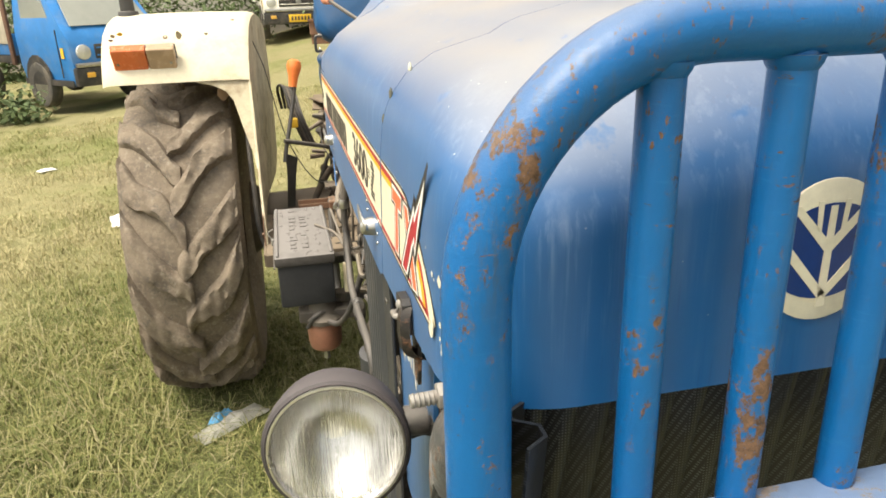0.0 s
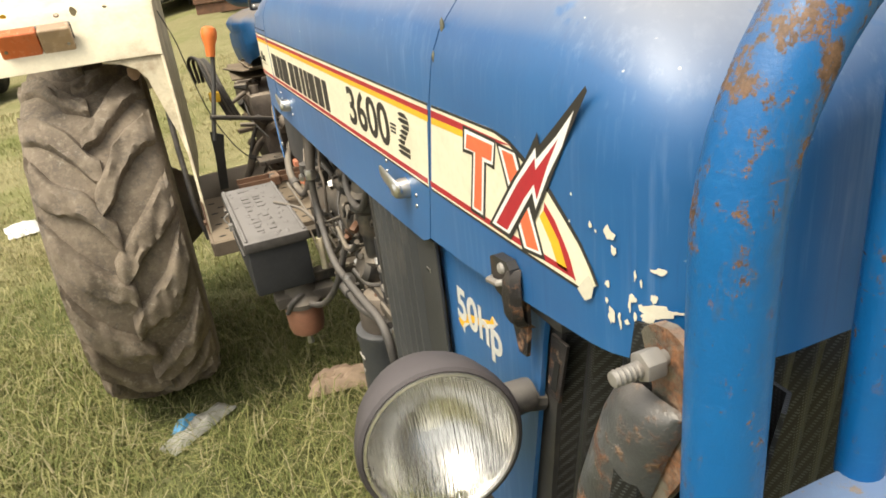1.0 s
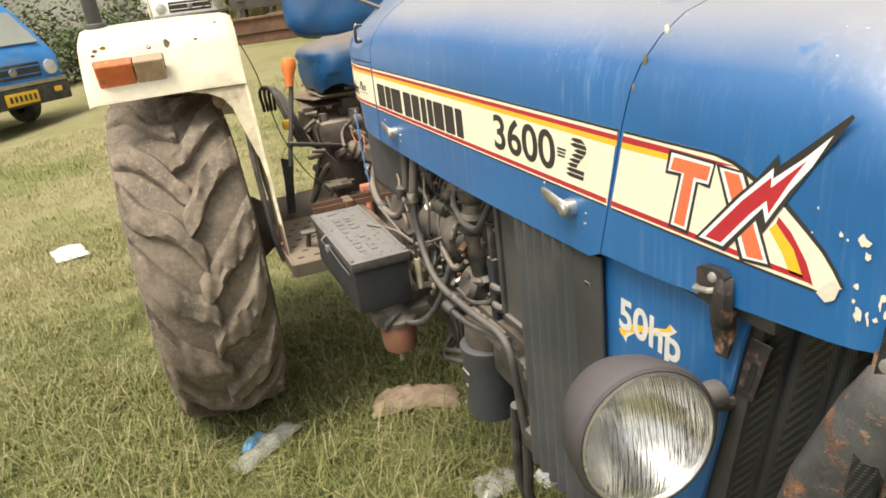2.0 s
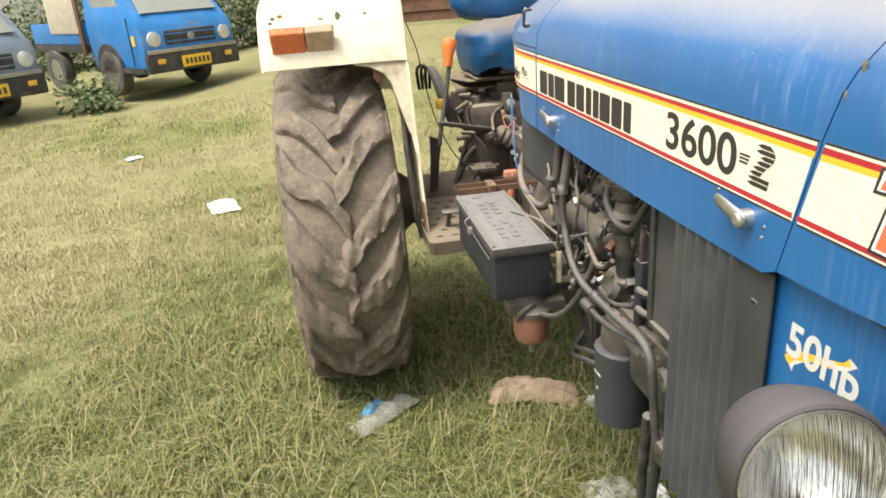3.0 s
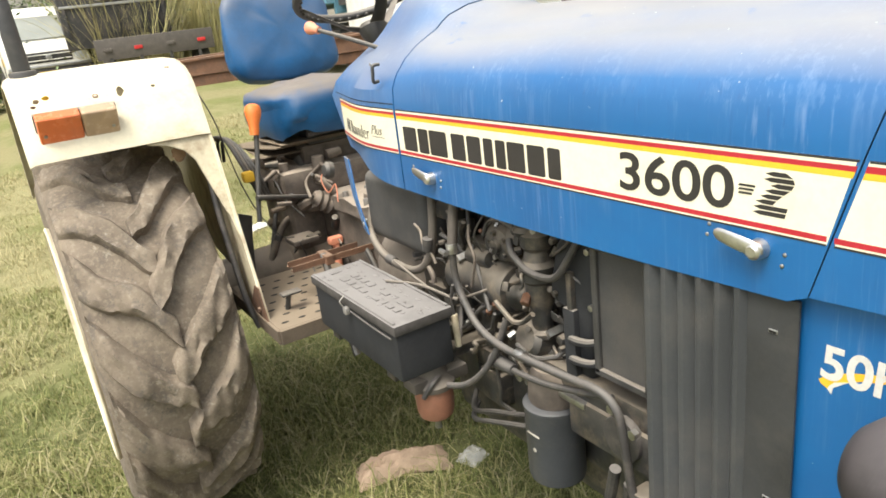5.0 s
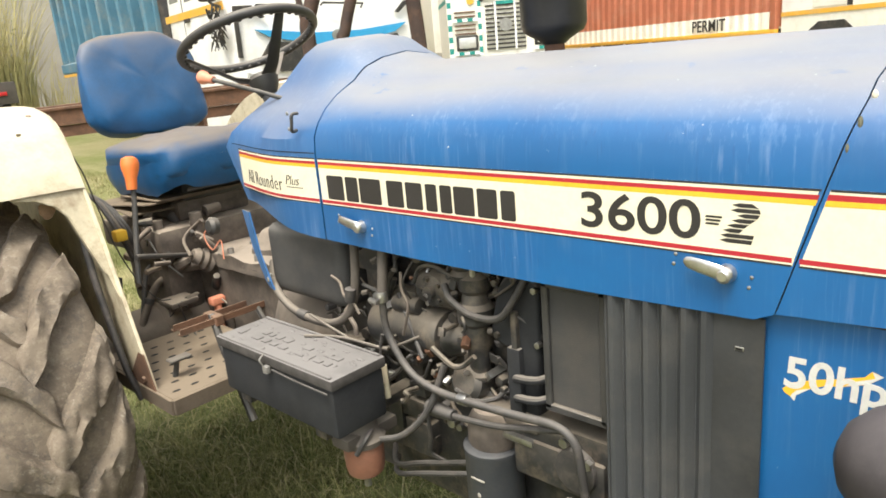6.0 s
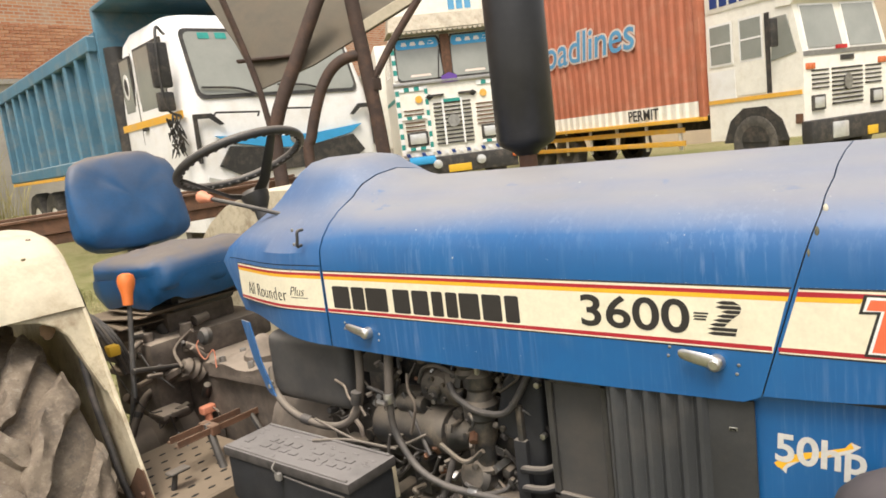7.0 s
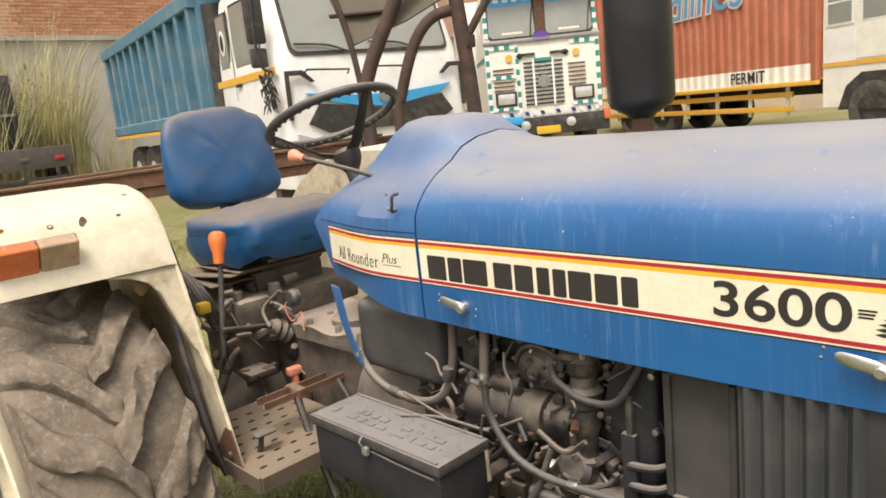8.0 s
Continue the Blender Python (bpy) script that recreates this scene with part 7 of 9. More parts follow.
CANVAS = surface("canopy_sheet", (0.105, 0.088, 0.062), 0.8, var=0.3, scale=3, dirt=(0.12, 0.09, 0.06), dirt_amt=0.6, dirt_scale=4)
PALEWALL = surface("white_canopy_edge", (0.50, 0.44, 0.33), 0.8, var=0.2)


def place(x, y, az, z=None):
    """Local +y points along the compass angle az (degrees from +x), local x to the vehicle's right."""
    return Matrix.Translation((x, y, rise(x, y) if z is None else z)) @ Matrix.Rotation(radians(az - 90), 4, "Z")


def road_wheel(parent, m, x, y, r, w, out, rimmat):
    mm = m @ Matrix.Translation((x, y, r)) @ Matrix.Rotation(radians(90), 4, "Y")
    h = w / 2
    t = part("wheel", lathe([(r * 0.56, -h * 0.8), (r * 0.8, -h), (r * 0.95, -h * 0.9), (r, -h * 0.55), (r, h * 0.55), (r * 0.95, h * 0.9), (r * 0.8, h), (r * 0.56, h * 0.8)], mm, 28, cap=False), TYREFAR, parent)
    part("rim", lathe([(r * 0.57, h * 0.75 * out), (r * 0.50, h * 0.55 * out), (r * 0.25, h * 0.35 * out), (r * 0.22, h * 0.75 * out), (0.01, h * 0.8 * out)], mm, 24), rimmat, t)
    return t


def flat(name, pts, depth, m, mat, parent, face="front", off=0.0, label=""):
    """A plate on a vehicle's front (x, z) at y = off, or on its right side (y, z) at x = off."""
    if face == "front":
        mm = m @ Matrix(((1, 0, 0, 0), (0, 0, 1, off), (0, 1, 0, 0), (0, 0, 0, 1)))
        # local z runs forward
    else:
        mm = m @ Matrix(((0, 0, 1, off), (1, 0, 0, 0), (0, 1, 0, 0), (0, 0, 0, 1)))
    return part(name, prism(pts, depth, mm), mat, parent, label)


def rect(x0, x1, z0, z1):
    return [(x0, z0), (x1, z0), (x1, z1), (x0, z1)]


# --- white dumper lorry ---
def dumper():
    m = place(4.44, 7.10, 260.5)
    at = m.translation
    tr = thing("dumper_lorry", at, "white-cabbed tipper lorry with a ribbed blue-grey load body", "truck")
    # cab: a lofted shell with leaning front
    def ringz(z, f, w, b, rc):
        pts = []
        for sx, sy, a0 in ((1, 1, 0), (-1, 1, 90), (-1, -1, 180), (1, -1, 270)):
            cxx, cyy = sx * (w - rc), (f - rc) if sy > 0 else (b + rc)
            for k in range(5):
                a = radians(a0 + 22.5 * k)
                pts.append(Vector((cxx + rc * math.cos(a), cyy + rc * math.sin(a), z)))
        return pts
    rows = [ringz(0.62, 0.0, 1.2, -1.95, 0.12), ringz(1.2, 0.03, 1.22, -1.95, 0.16), ringz(1.55, 0.02, 1.22, -1.95, 0.18), ringz(2.05, -0.06, 1.21, -1.95, 0.18), ringz(2.55, -0.22, 1.17, -1.95, 0.20), ringz(2.85, -0.34, 1.12, -1.93, 0.22), ringz(2.97, -0.46, 1.05, -1.88, 0.24), ringz(3.02, -0.70, 0.90, -1.7, 0.24)]
    cab = part("cab", loft(rows, close_u=True, caps=True), TRUCKW, tr, "white lorry cab", m=m, smooth=40)
    def leany(z):
        return -0.06 - (z - 2.05) * 0.335
    def front(name, x0, x1, z0, z1, mat, depth=0.02, inset=0.012, rc=0.08, lab="", par=None):
        pts = []
        for cx_, cz_, a0 in ((x1 - rc, z1 - rc, 0), (x0 + rc, z1 - rc, 90), (x0 + rc, z0 + rc, 180), (x1 - rc, z0 + rc, 270)):
            for k in range(4):
                a = radians(a0 + 30 * k)
                pts.append((cx_ + rc * math.cos(a), cz_ + rc * math.sin(a)))
        bm = bmesh.new()
        lo = [bm.verts.new((x, leany(z) + inset, z)) for x, z in pts]
        hi = [bm.verts.new((x, leany(z) + inset + depth, z)) for x, z in pts]
        bm.faces.new(lo[::-1])
        bm.faces.new(hi)
        for i in range(len(pts)):
            bm.faces.new((lo[i], lo[(i + 1) % len(pts)], hi[(i + 1) % len(pts)], hi[i]))
        return part(name, bm, mat, par or cab, lab, m=m)
    front("windscreen_seal", -1.03, 1.03, 2.02, 2.80, DARK, 0.012, 0.0)
    ws = front("windscreen", -0.99, 0.99, 2.06, 2.76, WIND, 0.02, 0.0, 0.07, "greenish windscreen")
    for i in range(9):
        x = -0.90 + i * 0.2
        front("screen_fringe", x, x + 0.13, 2.68, 2.75, TEAL, 0.004, 0.021, 0.01, par=ws)
    for x in (-0.55, 0.35):
        part("wiper", tube([(x, leany(2.04) + 0.05, 2.04), (x + 0.25, leany(2.12) + 0.05, 2.12), (x + 0.62, leany(2.14) + 0.05, 2.14)], 0.012, 6), DARK, cab, m=m)
    # grille, swoosh and brows
    flat("grille", [(-0.95, 1.30), (-0.72, 1.18), (0.72, 1.18), (0.95, 1.30), (0.80, 1.50), (0.0, 1.40), (-0.80, 1.50)], 0.03, m, DARK, cab, "front", 0.028, "dark mesh grille")
    flat("swoosh", [(-0.78, 1.52), (-0.30, 1.44), (0.0, 1.42), (0.30, 1.44), (0.80, 1.54), (0.95, 1.62), (0.30, 1.56), (-0.30, 1.56), (-0.95, 1.62)], 0.034, m, SKYBLUE, cab, "front", 0.022)
    flat("emblem", [(0.07 * math.cos(radians(30 * k)), 1.52 + 0.06 * math.sin(radians(30 * k))) for k in range(12)], 0.012, m, STEEL, cab, "front", 0.056)
    flat("bumper", rect(-1.2, 1.2, 0.45, 0.95), 0.12, m, TRUCKW, cab, "front", 0.0)
    for s in (-1, 1):
        flat("headlamp_brow", [(s * 1.15, 1.86), (s * 0.95, 1.86), (s * 0.82, 1.74), (s * 0.86, 1.73), (s * 0.97, 1.81), (s * 1.11, 1.81), (s * 1.12, 1.35), (s * 1.16, 1.35)][::s], 0.03, m, DARK, cab, "front", 0.012)
        flat("headlamp", [(s * 1.10, 1.20), (s * 0.80, 1.10), (s * 0.80, 1.0), (s * 1.12, 1.0)][::s], 0.03, m, LAMPGLASS, cab, "front", 0.035)
    for x in (-0.35, 0.42):
        part("grab_rail", tube([(x, 0.04, 1.80), (x, 0.09, 1.84), (x + 0.5, 0.09, 1.86), (x + 0.5, 0.04, 1.84)], 0.012, 6, smooth_path=False), DARK, cab, m=m)
    flat("roof_marker", rect(-0.68, -0.50, 2.84, 2.89), 0.03, m, LAMPGLASS, cab, "front", -0.36)
    # right flank: door, windows, stripe
    for y0, y1, z0, z1 in ((-1.72, -1.42, 2.05, 2.66), (-1.20, -0.42, 2.02, 2.70)):
        flat("window_seal", rect(y0 - 0.03, y1 + 0.03, z0 - 0.03, z1 + 0.03), 0.02, m, DARK, cab, "side", 1.185)
        flat("side_window", rect(y0, y1, z0, z1), 0.012, m, WIND, cab, "side", 1.20)
    flat("round_sticker", [(-1.57 + 0.09 * math.cos(radians(20 * k)), 2.35 + 0.15 * math.sin(radians(20 * k))) for k in range(18)], 0.006, m, TRUCKW, cab, "side", 1.213)
    flat("round_sticker_field", [(-1.57 + 0.055 * math.cos(radians(20 * k)), 2.35 + 0.10 * math.sin(radians(20 * k))) for k in range(18)], 0.004, m, DARK, cab, "side", 1.220)
    flat("flank_stripe", rect(-1.93, -0.05, 1.84, 1.92), 0.012, m, STRIPE, cab, "side", 1.212)
    flat("door_gap", rect(-1.30, -1.285, 0.8, 2.7), 0.004, m, DARK, cab, "side", 1.214)
    part("door_handle", box((1.215, -1.22, 1.80), (1.245, -1.08, 1.84), 0.008), DARK, cab, m=m)
    for y in (-0.10,):
        part("mirror_arm", tube([(1.15, -0.36, 2.75), (1.34, -0.10, 2.72), (1.36, -0.10, 2.0), (1.2, -0.1, 1.85)], 0.016, 6), DARK, cab, m=m)
        part("mirror", box((1.24, -0.16, 2.16), (1.44, -0.09, 2.62), 0.03), DARK, cab, m=m)
        part("mirror", box((1.25, -0.16, 1.92), (1.43, -0.09, 2.12), 0.03), DARK, cab, m=m)
    random.seed(9)
    bm = bmesh.new()
    for k in range(60):
        z = 1.52 + 0.36 * random.random()
        c = Vector((1.32 + random.uniform(-0.055, 0.055) * (1.3 - (z - 1.5)), -0.05 + random.uniform(-0.08, 0.08), z))
        add(bm, cyl(c, c + Vector((random.uniform(-0.05, 0.05), random.uniform(-0.05, 0.05), -0.09)), 0.012, 0.004, 5))
    part("mirror_tassel", bm, DARK, cab, "black tassel hung from the mirror", m=m)
    # load body
    body = part("load_body", loft([[(-1.22, -2.25, 1.46), (1.22, -2.25, 1.46), (1.27, -2.25, 3.12), (1.16, -2.25, 3.12), (1.12, -2.25, 1.56), (-1.12, -2.25, 1.56), (-1.16, -2.25, 3.12), (-1.27, -2.25, 3.12)], [(-1.22, -8.15, 1.46), (1.22, -8.15, 1.46), (1.27, -8.35, 3.02), (1.16, -8.35, 3.02), (1.12, -8.15, 1.56), (-1.12, -8.15, 1.56), (-1.16, -8.35, 3.02), (-1.27, -8.35, 3.02)]], close_u=True, caps=True), DUMPBLUE, tr, "ribbed blue-grey steel tipper body", m=m)
    part("headboard", box((-1.25, -2.32, 1.3), (1.25, -2.22, 3.40), 0.02), DUMPBLUE, body, m=m)
    part("canopy_plate", box((-1.25, -2.3, 3.36), (1.25, -0.85, 3.42), 0.02), DUMPBLUE, body, m=m)
    for i in range(11):
        y = -2.35 - i * 0.575
        part("body_rib", box((1.20, y - 0.06, 1.50), (1.36, y + 0.06, 3.0), 0.015, 1), DUMPBLUE, body, m=m)
    for z, h in ((1.52, 0.09), (2.98, 0.10)):
        part("body_rail", box((1.20, -8.3, z - h), (1.37, -2.25, z + h), 0.015, 1), DUMPBLUE, body, m=m)
    part("reflector_band", box((1.371, -8.2, 1.37), (1.376, -2.3, 1.42), 0.001, 1), STRIPE, body, m=m)
    part("tailgate", box((-1.25, -8.42, 1.45), (1.25, -8.33, 3.0), 0.02), DUMPBLUE, body, m=m)
    part("chassis", box((-0.45, -8.0, 0.85), (0.45, -0.3, 1.15), 0.02), DARK, tr, m=m)
    part("side_tank", box((0.6, -3.8, 0.6), (1.15, -2.6, 1.1), 0.05), DARK, tr, m=m)
    part("air_cleaner", cyl((1.10, -2.10, 1.4), (1.10, -2.10, 2.9), 0.13, None, 16), DARK, tr, m=m)
    for y, r_ in ((-1.0, 0.52), (-6.5, 0.60), (-7.75, 0.60)):
        for s in (-1, 1):
            road_wheel(tr, m, s * 1.02, y, r_, 0.32, s, OLDWHITE)


dumper()


# --- decorated lorry ---
def decorated_lorry():
    m = place(9.90, 8.95, 227)
    tr = thing("decorated_lorry", m.translation, "old white lorry cab with teal chequer bands and painted trim", "truck")
    cab = part("cab", loft([[(-1.06, 0, 0.80), (1.06, 0, 0.80), (1.06, -2.0, 0.80), (-1.06, -2.0, 0.80)], [(-1.06, 0.02, 2.22), (1.06, 0.02, 2.22), (1.06, -2.0, 2.22), (-1.06, -2.0, 2.22)], [(-1.0, -0.12, 3.10), (1.0, -0.12, 3.10), (1.0, -2.0, 3.10), (-1.0, -2.0, 3.10)], [(-0.95, -0.15, 3.25), (0.95, -0.15, 3.25), (0.95, -2.0, 3.25), (-0.95, -2.0, 3.25)]], close_u=True, caps=True), OLDWHITE, tr, "white painted cab", m=m)
    def lean(name, x0, x1, z0, z1, mat, d=0.02, off=0.0, par=None, lab=""):
        bm = bmesh.new()
        ys = [0.02 - (z - 2.22) * 0.159 + off for z in (z0, z1)]
        k = min(0.06, (z1 - z0) * 0.25)
        lo = [(x0 + k, ys[0], z0), (x1 - k, ys[0], z0), (x1, ys[0] * 0.93 + ys[1] * 0.07, z0 + k), (x1 - 0.02, ys[1], z1 - k), (x1 - k, ys[1], z1), (x0 + k, ys[1], z1), (x0 + 0.02, ys[1], z1 - k), (x0, ys[0] * 0.93 + ys[1] * 0.07, z0 + k)]
        a = [bm.verts.new(p) for p in lo]
        b = [bm.verts.new((x, y + d, z)) for x, y, z in lo]
        bm.faces.new(a[::-1])
        bm.faces.new(b)
        for i in range(8):
            bm.faces.new((a[i], a[(i + 1) % 8], b[(i + 1) % 8], b[i]))
        return part(name, bm, mat, par or cab, lab, m=m)
    for s in (-1, 1):
        x0, x1 = (0.10, 0.95) if s > 0 else (-0.95, -0.10)
        lean("windscreen_seal", x0 - 0.03, x1 + 0.03, 2.30, 3.12, DARK, 0.015)
        g = lean("windscreen", x0, x1, 2.33, 3.09, WIND, 0.025, lab="dusty split windscreen")
        lean("sun_strip", x0 + 0.02, x1 - 0.02, 2.90, 3.08, SKYBLUE, 0.004, 0.026, par=g)
        for k in range(4):
            lean("writing_bar", x0 + 0.10 + k * 0.17, x0 + 0.22 + k * 0.17, 2.96, 3.03, D_WHITE, 0.002, 0.031, par=g)
        part("wiper", tube([(x0 + 0.1, 0.06, 2.33), (x0 + 0.06, 0.0, 2.6), (x0 + 0.02, -0.04, 2.85)], 0.012, 6), DARK, cab, m=m)
    part("visor", loft([[(-1.1, -0.1, 3.14), (1.1, -0.1, 3.14), (1.1, -0.4, 3.14), (-1.1, -0.4, 3.14)], [(-1.06, 0.18, 3.20), (1.06, 0.18, 3.20), (1.06, -0.4, 3.22), (-1.06, -0.4, 3.22)], [(-1.02, 0.10, 3.48), (1.02, 0.10, 3.48), (1.02, -0.4, 3.5), (-1.02, -0.4, 3.5)]], close_u=True, caps=True), WEATHERED, cab, m=m)
    part("crown_board", box((-0.9, -0.35, 3.50), (0.9, -0.25, 4.0), 0.03), OLDWHITE, cab, m=m)
    for k in range(3):
        flat("writing_bar", rect(-0.62 + k * 0.16, -0.50 + k * 0.16, 3.58, 3.80), 0.01, m, LETTERBLUE, cab, "front", -0.25)
    for k in range(22):
        flat("visor_fringe", [(-1.05 + 0.0955 * k + 0.044 * math.cos(q), 3.185 - 0.045 * math.sin(q)) for q in [math.pi * n / 6 for n in range(7)]], 0.012, m, WEATHERED, cab, "front", 0.165)
    for s in (-1, 1):
        flat("round_sign", [(s * 0.62 + 0.07 * math.cos(q), 1.96 + 0.07 * math.sin(q)) for q in [2 * math.pi * n / 14 for n in range(14)]], 0.008, m, STRIPE, cab, "front", 0.03)
        flat("marker_diamond", [(s * 0.42 - 0.08, 1.98), (s * 0.42, 1.92), (s * 0.42 + 0.08, 1.98), (s * 0.42, 2.04)], 0.010, m, DARK, cab, "front", 0.03)
    # chequer bands
    def cheq(x0, x1, z0, z1, n, vertical):
        for k in range(n):
            if vertical:
                r_ = rect(x0, x1, z0 + (z1 - z0) * k / n, z0 + (z1 - z0) * (k + 1) / n)
            else:
                r_ = rect(x0 + (x1 - x0) * k / n, x0 + (x1 - x0) * (k + 1) / n, z0, z1)
            flat("chequer", r_, 0.008, m, TEAL if k % 2 else D_WHITE, cab, "front", 0.03)
    cheq(0.50, 0.98, 1.60, 1.66, 5, False)
    cheq(-0.98, -0.50, 2.12, 2.20, 5, False)
    cheq(-0.98, -0.50, 1.02, 1.08, 5, False)
    for s in (-1, 1):
        for k in range(8):
            z = 2.34 + k * 0.095
            part("pillar_chequer", box((s * 1.0 - 0.035, 0.03 - (z - 2.22) * 0.159, z), (s * 1.0 + 0.035, 0.05 - (z - 2.22) * 0.159, z + 0.095), 0.002, 1), TEAL if k % 2 else D_WHITE, cab, m=m)
        lean("screen_writing", s * 0.52 - 0.20, s * 0.52 + 0.20, 2.38, 2.42, LETTERPALE, 0.002, 0.028)
        flat("grab_rail", rect(s * 0.30 - 0.16, s * 0.30 + 0.16, 1.98, 2.02), 0.05, m, DARK, cab, "front", 0.02)
        part("corner_lamp", box((s * 1.10 - 0.06, 0.02, 0.70), (s * 1.10 + 0.06, 0.20, 0.90), 0.02), AMBER, tr, m=m)
    part("centre_post", box((-0.09, -0.08, 2.28), (0.09, 0.0, 3.12), 0.02), RUST, cab, m=m)
    cheq(0.98, 1.05, 0.95, 2.25, 13, True)
    cheq(0.44, 0.50, 0.95, 2.25, 13, True)
    cheq(-1.05, -0.98, 0.95, 2.25, 13, True)
    cheq(0.50, 0.98, 2.12, 2.20, 5, False)
    cheq(0.50, 0.98, 1.02, 1.08, 5, False)
    for k in range(14):
        flat("bumper_stripe", [(-1.0 + 0.145 * k, 0.90), (-0.93 + 0.145 * k, 0.90), (-0.90 + 0.145 * k, 0.97), (-0.97 + 0.145 * k, 0.97)], 0.012, m, DKBLUE if k % 2 else D_WHITE, cab, "front", 0.03)
    # slotted grille
    for k in range(11):
        z = 1.08 + k * 0.075
        flat("grille_slot", rect(-0.36, 0.36, z, z + 0.032), 0.012, m, DARK, cab, "front", 0.02)
        if k < 6:
            flat("grille_slot", rect(-0.78, -0.46, z + 0.3, z + 0.325), 0.012, m, RUST, cab, "front", 0.02)
            flat("grille_slot", rect(0.55, 0.93, z + 0.3, z + 0.325), 0.012, m, RUST, cab, "front", 0.02)
    flat("grille_post", rect(-0.20, -0.16, 1.06, 1.92), 0.016, m, D_WHITE, cab, "front", 0.02)
    flat("grille_post", rect(0.16, 0.20, 1.06, 1.92), 0.016, m, D_WHITE, cab, "front", 0.02)
    flat("emblem", [(0.12 * math.cos(radians(30 * k)), 1.50 + 0.12 * math.sin(radians(30 * k))) for k in range(12)], 0.02, m, STEEL, cab, "front", 0.036)
    flat("name_bar", rect(-0.16, 0.16, 1.86, 1.92), 0.02, m, TEAL, cab, "front", 0.02)
    flat("badge_plate", [(-0.15, 2.22), (0.15, 2.22), (0.15, 2.34), (0, 2.40), (-0.15, 2.34)], 0.03, m, PURPLE, cab, "front", 0.03)
    part("trim_rail", box((-1.07, 0.0, 2.22), (1.07, 0.06, 2.29), 0.01), STEEL, cab, m=m)
    for s in (-1, 1):
        part("headlamp_frame", box((s * 0.72 - 0.20, 0.0, 1.10), (s * 0.72 + 0.20, 0.05, 1.36), 0.02), DARK, cab, m=m)
        part("headlamp", box((s * 0.72 - 0.16, 0.02, 1.13), (s * 0.72 + 0.16, 0.065, 1.33), 0.03), LAMPGLASS, cab, m=m)
        part("fog_lamp", lathe([(0.09, 0), (0.085, 0.05), (0.01, 0.07)], m @ Matrix.Translation((s * 0.42, 0.16, 0.72)) @ Matrix.Rotation(radians(-90), 4, "X"), 16), LAMPGLASS, cab)
    part("bumper", box((-1.15, 0.0, 0.52), (1.15, 0.16, 0.86), 0.03), DARK, tr, m=m)
    part("bumper_flower", box((0.45, 0.14, 0.74), (0.95, 0.20, 0.90), 0.04), SKYBLUE, tr, m=m)
    part("number_plate", box((-0.22, 0.16, 0.54), (0.22, 0.18, 0.68), 0.008), PLATE, tr, m=m)
    flat("side_window", rect(-1.4, -0.4, 2.3, 3.0), 0.012, m, WIND, cab, "side", 1.03)
    flat("side_stripe", rect(-1.9, -0.05, 1.95, 2.02), 0.012, m, TEAL, cab, "side", 1.055)
    part("load_body", box((-1.2, -7.5, 1.1), (1.2, -2.1, 3.3), 0.02), OLDWHITE, tr, "painted wooden load body", m=m)
    for y in (-1.1, -6.2):
        for s in (-1, 1):
            road_wheel(tr, m, s * 0.95, y, 0.5, 0.30, s, DARK)


decorated_lorry()


